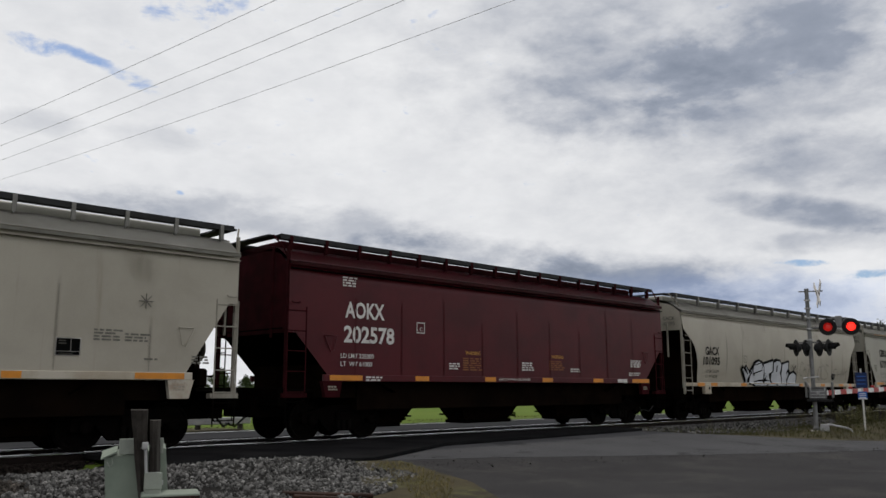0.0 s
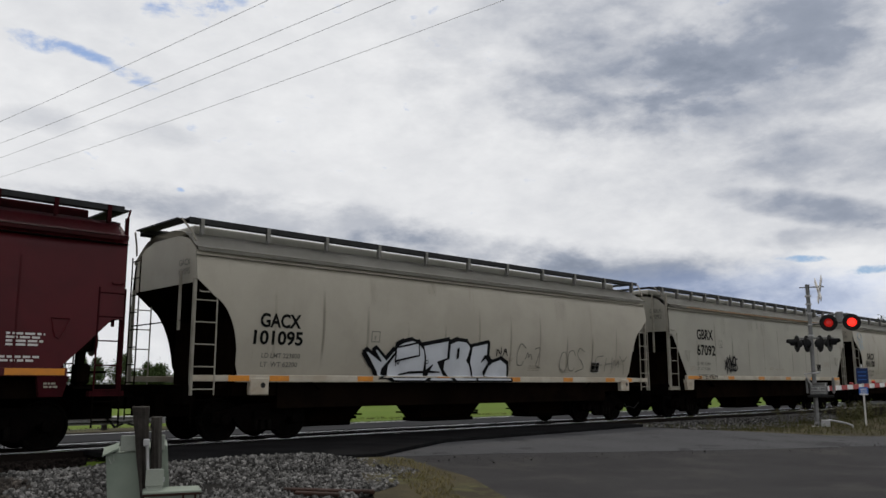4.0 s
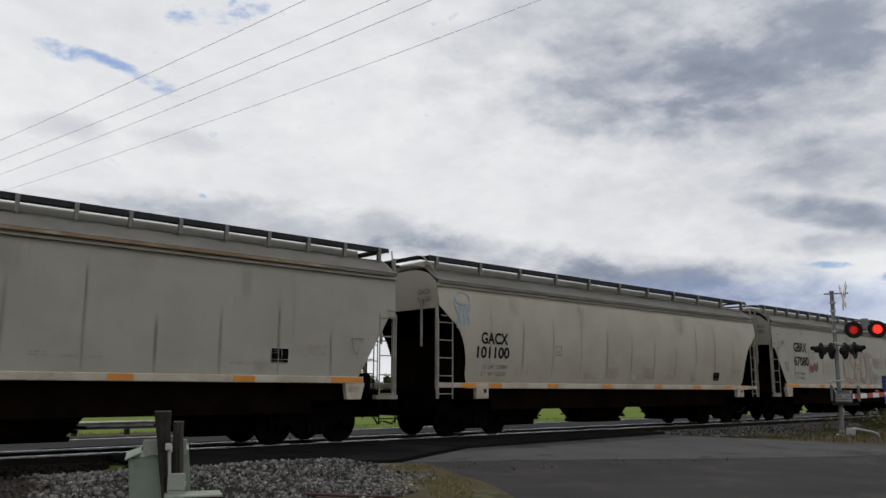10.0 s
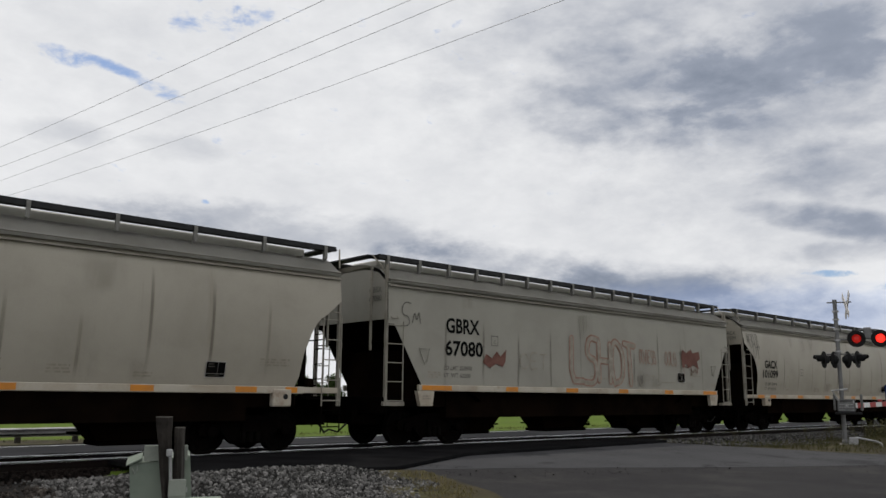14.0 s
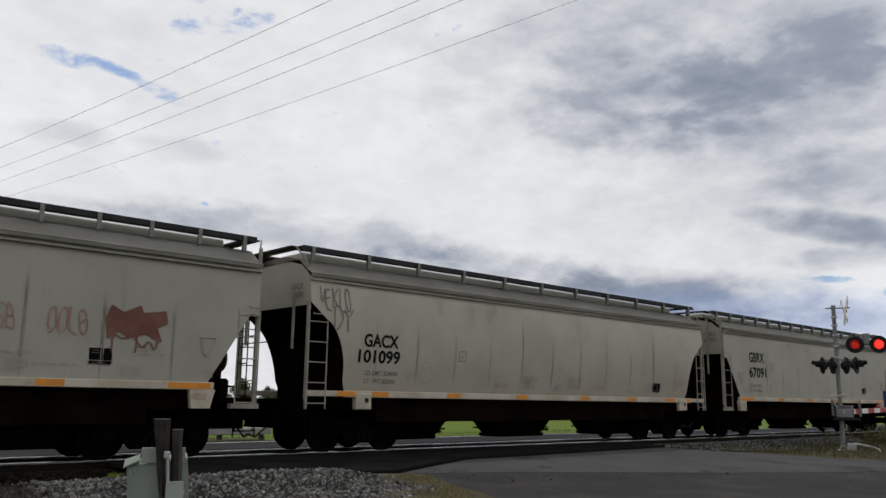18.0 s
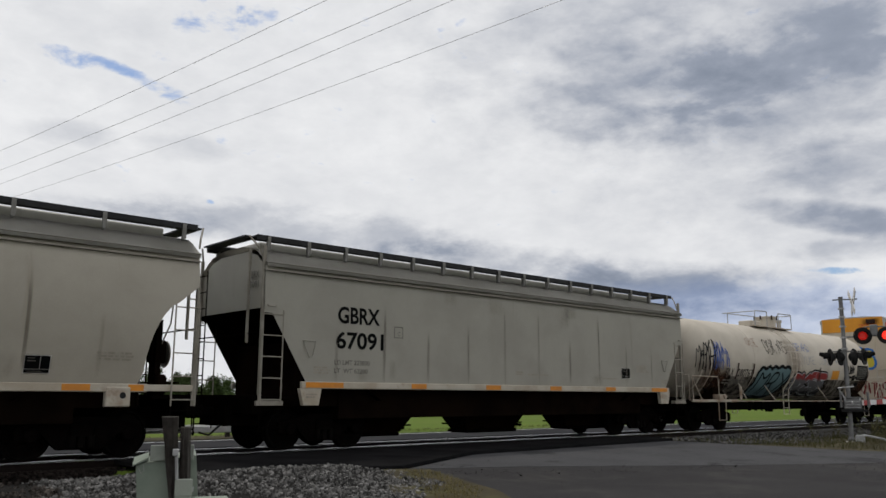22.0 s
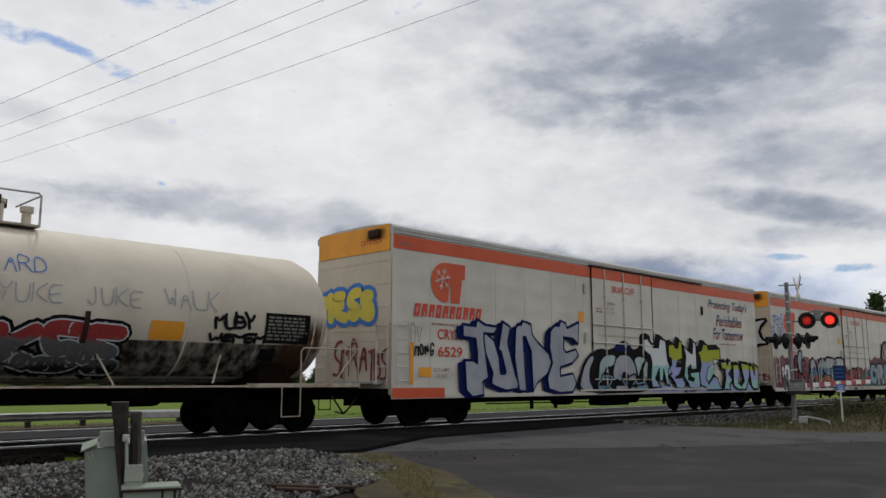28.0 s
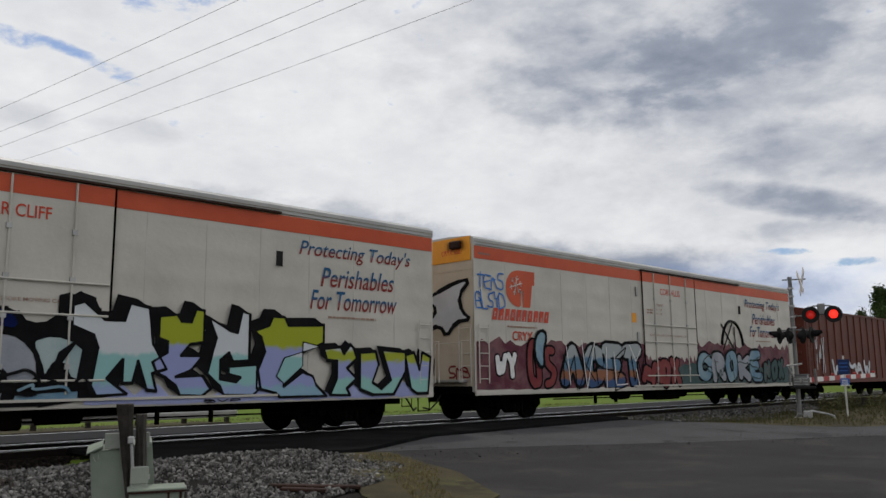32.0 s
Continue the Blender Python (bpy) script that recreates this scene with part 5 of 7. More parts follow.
    spray(c, "OOLG", -h + 12.0, 2.35, 0.75, 0.5, M["faded_red"], 0.03, seed=14, wobble=0.1, side=straight_side)
    block_letters(c, ["0555 1282 3068 5585 6070 9578 9952 8240 9010 6626 4014 2630 1012"], -h + 13.0, -h + 14.25, 2.2, 3.05, [M["dried_red"]], M["dried_red"], 0.02, None, straight_side, 0.0)
    spray(c, "MW", -h + 13.2, 2.05, 0.9, 0.4, M["dried_red"], 0.03, seed=15, wobble=0.12, gap=-0.2, side=straight_side)
    block_letters(c, ["0230 1570 4050 6085 7560 9995 9540 8515 5530 3005 1520"], -h + 3.25, -h + 4.15, 1.98, 2.52, [M["dried_red"]], M["dried_red"], 0.015, None, straight_side, 0.0)
    spray(c, "S~", -h + 0.35, 2.9, 0.7, 0.7, M["faint"], 0.03, seed=17, rounds=2, side=straight_side)
    spray(c, "CET", -h + 4.7, 2.0, 1.2, 0.5, M["soft_stencil"], 0.03, seed=18, side=straight_side)
    h = 8.425
    c = cars[6]
    spray(c, "VEKLO", -h + 0.2, 3.25, 0.95, 0.55, M["faint"], 0.03, seed=19, wobble=0.1, side=round_side)
    spray(c, "DY", -h + 0.6, 2.8, 0.6, 0.55, M["faint"], 0.03, seed=20, wobble=0.1, side=round_side)
    spray(c, "~O", -h + 2.9, 1.6, 0.9, 0.6, M["soft_stencil"], 0.018, seed=21, rounds=2, side=round_side)
    return cars


CARS = build_train()


def tank_car(X0, X1):
    h = (X1 - X0) / 2
    car = thing("tank_car", "white tank car with rust streaks and graffiti on its shell", "tank car", pose((X0 + X1) / 2, TRACK_Y, 0), "freight cars of the train")
    R, zc = 1.53, 2.66

    def shell(z):
        k = min(max((z - zc) / R, -0.99), 0.99)
        return -R * math.sqrt(1 - k * k) - 0.012

    prof = [(0.02, -h), (0.5, -h + 0.04), (0.9, -h + 0.13), (1.2, -h + 0.28), (1.4, -h + 0.5), (R, -h + 0.85)]
    prof = prof + [(r, -x) for r, x in reversed(prof)]
    part("tank_shell", lathe(prof, "x", 64, centre=(0, 0, zc)), M["tank"], car, smooth=True)
    for x in (-3.9, 0.0, 3.9):
        part("weld_band", lathe([(R + 0.004, x - 0.03), (R + 0.008, x), (R + 0.004, x + 0.03)], "x", 48, centre=(0, 0, zc)), M["tank"], car, smooth=True)
    # spilled product below the dome, grime at the ends, belly band of grime plus painted shade
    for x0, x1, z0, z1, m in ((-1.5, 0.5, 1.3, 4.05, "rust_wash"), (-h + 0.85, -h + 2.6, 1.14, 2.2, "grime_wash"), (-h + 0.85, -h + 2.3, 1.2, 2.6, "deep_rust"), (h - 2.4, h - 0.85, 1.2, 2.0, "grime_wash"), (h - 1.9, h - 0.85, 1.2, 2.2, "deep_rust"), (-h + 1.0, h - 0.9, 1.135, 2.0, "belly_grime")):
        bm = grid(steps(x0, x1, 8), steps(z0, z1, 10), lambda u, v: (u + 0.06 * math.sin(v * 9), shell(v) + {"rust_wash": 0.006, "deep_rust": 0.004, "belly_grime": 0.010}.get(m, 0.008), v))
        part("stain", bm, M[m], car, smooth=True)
    # rust on the lower curve of each head
    def head(u):
        e = h - abs(u)
        for (r0, x0), (r1, x1) in zip(prof, prof[1:6]):
            if e <= x1 + h:
                return lerp(r0, r1, (e - x0 - h) / (x1 - x0)) + 0.008
        return R + 0.008

    for d in (-1, 1):
        bm = grid(steps(d * (h - 0.12), d * (h - 1.7), 14), steps(-3.25, -1.6, 12), lambda u, a: (u, head(u) * math.cos(a), zc + head(u) * math.sin(a)))
        part("stain", bm, M["deep_rust"], car, "dark rust stain", smooth=True)
    part("centre_sill", box(-h - 0.6, h + 0.6, -0.2, 0.2, 0.72, 1.1), M["under"], car)
    for d in (-1, 1):
        a, b = sorted((d * (h - 2.6), d * (h + 0.55)))
        part("end_platform", box(a, b, -1.45, 1.45, 1.02, 1.10), M["under_brown"], car)
        part("saddle", hull([(d * (h - 2.3), -1.4, 1.08), (d * (h - 1.2), -1.4, 1.08), (d * (h - 1.2), 1.4, 1.08), (d * (h - 2.3), 1.4, 1.08), (d * (h - 2.0), -1.05, 1.6), (d * (h - 1.5), -1.05, 1.6), (d * (h - 1.5), 1.05, 1.6), (d * (h - 2.0), 1.05, 1.6)], [(0, 1, 2, 3), (4, 5, 6, 7), (0, 1, 5, 4), (1, 2, 6, 5), (2, 3, 7, 6), (3, 0, 4, 7)]), M["under_brown"], car)
        for s in (-1, 1):
            part("handrail", tube([(d * (h + 0.5), s * 1.5, 1.1), (d * (h + 0.5), s * 1.5, 1.95), (d * (h - 1.15), s * 1.52, 1.95), (d * (h - 1.22), s * 1.52, 1.85), (d * (h - 1.22), s * 1.52, 1.1)], 0.022, 6), M["rusty_rail"], car)
            part("platform_edge", box(min(d * (h - 2.6), d * (h + 0.55)), max(d * (h - 2.6), d * (h + 0.55)), s * 1.48 - 0.03, s * 1.48 + 0.03, 1.05, 1.14), M["rusty_rail"], car)
            part("step", tube([(d * (h - 1.7), s * 1.5, 1.05), (d * (h - 1.7), s * 1.5, 0.4), (d * (h - 1.2), s * 1.5, 0.4), (d * (h - 1.2), s * 1.5, 1.05)], 0.018, 5), M["rusty_rail"], car)
            part("strut", tube([(d * (h - 3.4), s * 1.42, 1.14), (d * (h - 3.15), s * 1.25, 1.75)], 0.025, 5), M["rusty_rail"], car)
            part("strut", tube([(d * (h - 0.2), s * 1.42, 1.14), (d * (h + 0.45), s * 1.45, 1.9)], 0.02, 5), M["rusty_rail"], car)
            part("corner_ladder_rail", tube([(d * (h + 0.55), s * 0.9, 1.1), (d * (h + 0.55), s * 0.9, 2.0), (d * (h + 0.55), s * 1.4, 2.0), (d * (h + 0.55), s * 1.4, 1.1)], 0.018, 5), M["rusty_rail"], car)
        bogie(car, d * (h - 1.6))
        coupler(car, d * (h + 0.6), d)
    for s in (-1, 1):
        part("side_runner", box(-h + 2.5, h - 2.5, s * 1.5 - 0.02, s * 1.5 + 0.02, 1.06, 1.10), M["rusty_rail"], car)
        for x in (-2.4, 2.4):
            part("strut", tube([(x, s * 1.5, 1.1), (x - 0.25, s * 1.2, 1.7)], 0.022, 5), M["rusty_rail"], car)
    # side ladder, dome platform and fittings
    for s in (-1, 1):
        bm = bmesh.new()
        zs = steps(0.55, 4.1, 14)
        outward = [shell(z) - 0.10 if z > 1.5 else shell(1.5) - 0.14 for z in zs]
        for x in (-1.02, -0.55):
            tube([(x, -s * o, z) for z, o in zip(zs, outward)], 0.02, 5, bm)
        for z, o in zip(zs[::1], outward[::1]):
            tube([(-1.02, -s * o, z), (-0.55, -s * o, z)], 0.014, 5, bm)
        part("ladder", bm, M["tank"], car)
    top = zc + R
    part("dome_platform", box(-2.15, 1.1, -0.72, 0.72, top - 0.06, top - 0.02), M["rusty_rail"], car)
    dome = part("manway", lathe([(0.42, top - 0.06), (0.42, top + 0.42), (0.45, top + 0.44), (0.45, top + 0.50), (0.1, top + 0.54)], "z", 24, centre=(0.2, 0, 0)), M["tank"], car)
    for k in range(6):
        a = k * math.tau / 6
        part("bolt", lathe([(0.03, top + 0.36), (0.03, top + 0.54)], "z", 6, centre=(0.2 + 0.46 * math.cos(a), 0.46 * math.sin(a), 0)), M["rust"], dome)
    part("valve_box", box(-1.65, -0.85, -0.3, 0.3, top - 0.02, top + 0.24, bevel=0.03), M["tank"], car)
    part("vent_valve", lathe([(0.09, top - 0.05), (0.09, top + 0.28), (0.13, top + 0.29), (0.13, top + 0.40)], "z", 12, centre=(1.0, -0.2, 0)), M["tank"], car)
    for x0, x1, y in ((-2.15, -1.12, -0.72), (-0.1, 1.08, -0.72), (-1.75, 0.75, 0.72)):
        part("safety_railing", tube([(x0, y, top - 0.05), (x0, y, top + 0.58), (x1 - 0.05, y, top + 0.60), (x1, y, top + 0.54), (x1, y, top - 0.05)], 0.022, 6), M["galv"], car)
    for x0 in (-2.15, 1.08):
        part("safety_railing", tube([(x0, -0.72, top + 0.56), (x0, 0.72, top + 0.56)], 0.02, 6), M["galv"], car)
    part("bottom_outlet", lathe([(0.16, 0.62), (0.2, 0.9), (0.3, 1.2)], "z", 14, centre=(0, 0, 0)), M["under"], car)
    part("brake_cylinder", lathe([(0.16, 3.0), (0.18, 3.1), (0.18, 3.6), (0.16, 3.7)], "x", 12, centre=(0, -0.7, 0.85)), M["under"], car)
    part("brake_pipe", tube([(-h + 3.2, -0.9, 0.92), (h - 3.2, -0.9, 0.92)], 0.02, 5), M["under"], car)
    for x in (-3.4, -2.9, -2.4, 2.6, 3.4):
        part("hanger", box(x - 0.03, x + 0.03, -0.95, -0.85, 0.7, 1.08), M["under"], car)
    valve = part("brake_valve", box(-h + 1.2, -h + 1.75, -1.5, -1.25, 1.12, 1.32, bevel=0.03), M["rusty_rail"], car, "rust-stained brake valve")
    for x in (-h + 1.28, -h + 1.62):
        part("valve_cap", lathe([(0.09, -1.56), (0.09, -1.46)], "y", 10, centre=(x, 0, 1.25)), M["rusty_rail"], valve)
    part("jacking_post", box(-h + 2.75, -h + 2.88, -1.54, -1.48, 1.12, 1.62, bevel=0.01), M["rusty_rail"], car)
    # writing and graffiti
    o = -h + 0.7
    words(car, "TILX", o + 1.18, 2.0, 0.28, M["ink"], 0.62, 0.01, lean=0.15, side=shell)
    words(car, "280763", o + 2.1, 2.0, 0.28, M["ink"], 1.1, 0.01, side=shell)
    bars(car, o + 1.2, 1.72, 2.0, 0.2, 2, M["faint"], side=shell, longest=0.3)
    spray(car, "MARKHY", o - 0.95, 2.2, 1.4, 1.05, M["ink"], 0.055, shell, seed=31, wobble=0.14, gap=-0.4, lean=0.2)
    spray(car, "SE", o + 0.25, 1.5, 0.5, 0.5, M["ink"], 0.045, shell, seed=32, wobble=0.2, gap=-0.3)
    spray(car, "AXWKMA", o + 0.25, 2.35, 1.1, 0.9, M["blue_tag"], 0.04, shell, seed=33, wobble=0.2, gap=-0.5, lift=0.004)
    block_letters(car, ["2612 2433 2742 2872 3385 3892 4284 4690 5095 5486 5892 6296 6688 7093 7597 8090 8597 9292 9578 9048 8330 8208 6902 4803 3402"], o + 2.4, o + 6.6, 1.2, 2.5, [M["tank_teal"]], M["ink"], 0.06, None, shell, 0.006, 1)
    spray(car, "MRX", o + 3.6, 1.36, 2.6, 0.95, M["ink"], 0.075, shell, seed=35, wobble=0.10, gap=0.1, lean=0.25, lift=0.022, rounds=2)
    spray(car, "CRSE", o + 2.9, 3.2, 0.85, 0.32, M["faded_red"], 0.02, shell, seed=36)
    spray(car, "OOK", o + 4.3, 2.95, 0.9, 0.6, M["ink"], 0.03, shell, seed=37, wobble=0.1)
    spray(car, "NTS", o + 5.4, 3.0, 0.75, 0.55, M["ink"], 0.03, shell, seed=38, wobble=0.1)
    spray(car, "SPARD", o + 7.0, 3.15, 1.3, 0.35, M["sky_blue"], 0.02, shell, seed=39)
    spray(car, "YUKE", o + 7.4, 2.6, 1.2, 0.4, M["pale_tag"], 0.025, shell, seed=40)
    spray(car, "JUKE", o + 9.0, 2.62, 1.1, 0.38, M["pale_tag"], 0.025, shell, seed=41)
    spray(car, "WALK", o + 10.6, 2.65, 1.2, 0.45, M["pale_tag"], 0.03, shell, seed=42)
    spray(car, "RKSE", o + 6.75, 1.32, 3.15, 0.98, M["pale_grey"], 0.28, shell, outline=M["silver"], edge=0.03, halo=(M["ink"], 0.07), seed=43, wobble=0.1, gap=-0.15, fills=[M["red_over_grey"]])
    bm = grid(steps(o + 10.33, o + 11.05, 2), steps(2.02, 2.40, 4), lambda u, v: (u, shell(v) - 0.004, v))
    part("placard", bm, M["amber"], car, "amber warning placard")
    bm = grid(steps(o + 13.0, o + 14.2, 2), steps(2.03, 2.70, 6), lambda u, v: (u, shell(v) - 0.004, v))
    board = part("data_panel", bm, M["black_paint"], car, "black data panel with rows of white figures")
    bars(board, o + 13.06, 2.10, 1.08, 0.56, 7, M["faint"], side=lambda z: shell(z) - 0.01, longest=0.22)
    spray(car, "MUBY", o + 11.75, 2.3, 0.95, 0.38, M["ink"], 0.07, shell, seed=44, wobble=0.15, gap=-0.3)
    spray(car, "WEMSM", o + 11.7, 2.0, 1.35, 0.24, M["ink"], 0.07, shell, seed=45, wobble=0.15, gap=-0.3)
    bm = grid(steps(o + 13.0, o + 13.4, 2), steps(1.66, 1.9, 3), lambda u, v: (u, shell(v) - 0.004, v))
    part("data_panel", bm, M["black_paint"], car)
    for x in (1.95, 3.15, 9.0):
        bm = grid(steps(o + x, o + x + 0.1, 1), steps(1.9, 2.5, 5), lambda u, v: (u, shell(v) - 0.03, v))
        part("bracket_strap", bm, M["rust"], car)
    return car


def logo(car, x, z, w, h):
    """A plain vermilion shape: rounded on one side, stepped on the other, with a pale star of bars."""
    out = [(x + w * 0.42, z + h), (x + w, z + h), (x + w * 0.98, z + h * 0.62), (x + w * 0.9, z + h * 0.62), (x + w * 0.82, z), (x + w * 0.56, z), (x + w * 0.58, z + h * 0.45), (x + w * 0.52, z + h * 0.45), (x + w * 0.5, z + h * 0.04)]
    out += [(x + w * 0.42 + w * 0.42 * math.cos(a), z + h * 0.5 + h * 0.5 * math.sin(a)) for a in steps(-math.pi / 2, -math.pi * 1.5, 12)[:-1]]
    bm = bmesh.new()
    bm.faces.new([bm.verts.new((u, NEAR - 0.008, v)) for u, v in reversed(out)])
    emblem = part("emblem", bm, M["stripe"], car, "vermilion emblem with a pale star")
    bm = bmesh.new()
    cx, cz = x + w * 0.33, z + h * 0.58
    for k in range(6):
        a = k * math.tau / 6 + 0.26
        d = Vector((math.cos(a), 0, math.sin(a)))
        c = Vector((cx, NEAR - 0.016 - k * 0.0006, cz))
        r = h * 0.28
        tube([c, c + d * r], 0.014, 4, bm)
        for s in (-1, 1):
            e = Vector((math.cos(a + s * 0.8), 0, math.sin(a + s * 0.8)))
            tube([c + d * r * 0.55, c + d * r * 0.55 + e * r * 0.35], 0.011, 4, bm)
    part("emblem_star", bm, M["white_paint"], emblem)


def slanted_blocks(car, x, z, w, h, n, material, name="wordmark"):
    """A wordmark as plain slanted blocks."""
    bm = bmesh.new()
    k = w / n
    for i in range(n):
        a, b, s = x + i * k, x + (i + 0.74) * k, h * 0.2
        hull([(a, NEAR - 0.008, z), (b, NEAR - 0.008, z), (b + s, NEAR - 0.008, z + h), (a + s, NEAR - 0.008, z + h)], [(0, 1, 2, 3)], bm)
        hull([(a + k * 0.34, NEAR - 0.011, z + h * (0.0 if i % 3 else 0.3)), (b - k * 0.30, NEAR - 0.011, z + h * (0.0 if i % 3 else 0.3)), (b - k * 0.30 + s * 0.5, NEAR - 0.011, z + h * (0.38 if i % 3 else 0.7)), (a + k * 0.34 + s * 0.5, NEAR - 0.011, z + h * (0.38 if i % 3 else 0.7))], [(0, 1, 2, 3)], bm)
    me_mats = part(name, bm, material, car)
    me_mats.data.materials.append(M["reefer"])
    for i, f in enumerate(me_mats.data.polygons):
        f.material_index = i % 2


def reefer(X0, X1, label, number, town):
    h = (X1 - X0) / 2
    car = thing("refrigerated_boxcar", label, "boxcar", pose((X0 + X1) / 2, TRACK_Y, 0), "freight cars of the train")
    part("body", box(-h, h, NEAR + 0.03, -NEAR, 0.84, 5.10, bevel=0.02), M["reefer"], car)
    bay = (2 * h - 2.7) / 14

    def dent(x, z):
        """Sheets pulled in between their rivet rows."""
        return NEAR + 0.022 * abs(math.sin(math.pi * (x + h - 1.35) / bay) * math.sin(math.pi * (z - 0.86) / 0.62)) ** 0.7

    skin = grid(steps(-h, h, 168), steps(0.86, 5.08, 40), lambda x, z: (x, dent(x, z), z))
    bmesh.ops.reverse_faces(skin, faces=skin.faces[:])
    part("side_skin", skin, M["reefer"], car, "white side sheets dented between rivet rows", smooth=True)
    for x in (-h, h):
        part("corner_angle", box(x - 0.012, x + 0.012, NEAR - 0.003, NEAR + 0.04, 0.86, 5.08), M["reefer"], car)
    part("stripe", box(-h + 0.01, h - 0.01, NEAR - 0.006, NEAR + 0.01, 4.60, 4.96), M["stripe"], car, "vermilion stripe below the roof")
    prof = [(-1.62, 5.0), (-1.62, 5.17), (-1.50, 5.25), (-0.6, 5.31), (0.6, 5.31), (1.50, 5.25), (1.62, 5.17), (1.62, 5.0)]
    ends = [(-h - 0.02, y, z) for y, z in prof] + [(h + 0.02, y, z) for y, z in prof]
    part("roof", hull(ends, [tuple(range(7, -1, -1)), tuple(range(8, 16))] + [(i, (i + 1) % 8, 8 + (i + 1) % 8, 8 + i) for i in range(8)]), M["reefer_roof"], car)
    part("roof_seam", box(-h, h, NEAR - 0.03, NEAR - 0.018, 5.07, 5.09), M["seam"], car)
    for s in (-1, 1):
        part("side_sill", box(-h, h, s * 1.6 - 0.03, s * 1.6 + 0.03, 0.74, 0.86, bevel=0.01), M["reefer"], car)
    if number == "6529":
        part("corner_panel", box(-h - 0.005, -h + 1.87, NEAR - 0.035, NEAR - 0.031, 0.76, 1.02), M["stripe"], car, "vermilion sill panel")
    # panel joints on the side
    for i, x in enumerate(steps(-h + 1.35, h - 1.35, 14)):
        if not -1.95 < x + (h - 10.7) < 2.1:
            part("panel_joint", box(x - 0.008, x + 0.008, NEAR - 0.0035, NEAR + 0.01, 0.87, 4.60), M["joint"], car)
    for d in (-1, 1):
        e0, e1 = sorted((d * h, d * (h + 0.012)))
        part("end_panel", box(min(d * h, d * (h + 0.034)), max(d * h, d * (h + 0.034)), -1.5, 1.5, 4.55, 5.245), M["amber"], car, "amber end panel")
        part("end_wall", box(e0, e1, -1.58, 1.58, 1.0, 4.55), M["end_warm_lit"], car, "end wall with warm light painted in as tan")
        for z in steps(1.3, 4.3, 5):
            part("end_rib", box(min(d * h, d * (h + 0.02)), max(d * h, d * (h + 0.02)), -1.5, 1.5, z - 0.02, z + 0.02), M["end_warm_lit"], car)
        if d < 0:
            ob = words(car, "CRYX " + number, 0, 4.76, 0.15, M["red_paint"], 0.85, 0.012)
            for v in ob.data.vertices:
                v.co = Vector((-h - 0.037, -0.35 - v.co.x, v.co.z))
            bm = grid(steps(-1.45, -0.4, 4), steps(4.8, 5.22, 4), lambda y, z: (-h - 0.036, y, z))
            part("stain", bm, M["end_rust"], car, "dark rust around the end light")
        part("end_light", box(min(d * h, d * (h + 0.16)), max(d * h, d * (h + 0.16)), -1.15, -0.75, 4.92, 5.14, bevel=0.03), M["rust"], car)
        part("end_sill", box(min(d * h, d * (h + 0.2)), max(d * h, d * (h + 0.2)), -1.5, 1.5, 0.78, 1.0, bevel=0.02), M["under"], car)
        part("end_walkway", box(min(d * h, d * (h + 0.35)), max(d * h, d * (h + 0.35)), -1.3, 0.2, 1.12, 1.18), M["galv"], car)
        for s in (-1, 1):
            xa, xb = sorted((d * (h - 0.12), d * (h - 0.52)))
            ladder(car, xa, xb, s * 1.66, 1.08, 2.72, 5, M["reefer"])
            ya, yb = sorted((s * 1.5, s * 1.05))
            ladder(car, ya, yb, d * (h + 0.07), 1.08, 2.72, 5, M["reefer"], "end_ladder", across="y")
            part("stirrup", tube([(xa, s * 1.58, 0.76), (xa, s * 1.58, 0.4), (xb, s * 1.58, 0.4), (xb, s * 1.58, 0.76)], 0.02, 5), M["under"], car)
        part("handrail", tube([(d * (h + 0.38), -1.45, 1.1), (d * (h + 0.38), -1.45, 2.2), (d * (h + 0.38), -0.4, 2.2), (d * (h + 0.38), -0.4, 1.1)], 0.02, 5), M["reefer"], car)
        bogie(car, d * (h - 2.35))
        coupler(car, d * (h + 0.1), d)
    bars(car, -h + 0.2, 4.72, 0.5, 0.1, 1, M["faint"])
    part("centre_sill", box(-h - 0.1, h + 0.1, -0.2, 0.2, 0.55, 0.85), M["under"], car)
    part("floor", box(-h + 0.1, h - 0.1, -1.45, 1.45, 0.78, 0.84), M["under"], car)
    # underframe gear
    for x in (-2.6, 1.4):
        part("brake_reservoir", lathe([(0.1, x - 0.45), (0.19, x - 0.4), (0.19, x + 0.4), (0.1, x + 0.45)], "x", 12, centre=(0, -0.9, 0.62)), M["under"], car)
    part("fuel_tank", box(-1.0, 0.6, -1.45, -0.8, 0.38, 0.78, bevel=0.05), M["under"], car)
    for x in (-4.6, -3.4, 3.2, 4.4):
        part("hanger", box(x - 0.03, x + 0.03, -1.3, -1.2, 0.36, 0.78), M["under"], car)
    part("brake_rod", tube([(-h + 4, -1.2, 0.55), (h - 4, -1.2, 0.48)], 0.02, 5), M["under"], car)
    # plug door on the side, with bars, hinges and its rails
    dx0, dx1 = -h + 8.8, -h + 12.6
    door = part("door", box(dx0, dx1, NEAR - 0.035, NEAR + 0.02, 0.95, 4.96, bevel=0.008), M["reefer"], car, "white plug door with locking bars")
    part("stripe", box(dx0 + 0.01, dx1 - 0.01, NEAR - 0.041, NEAR - 0.033, 4.60, 4.95), M["stripe"], door)
    for x in (dx0 + 0.75, (dx0 + dx1) / 2, dx1 - 0.75):
        part("locking_bar", tube([(x, NEAR - 0.06, 1.0), (x, NEAR - 0.06, 4.95)], 0.022, 6), M["reefer"], door)
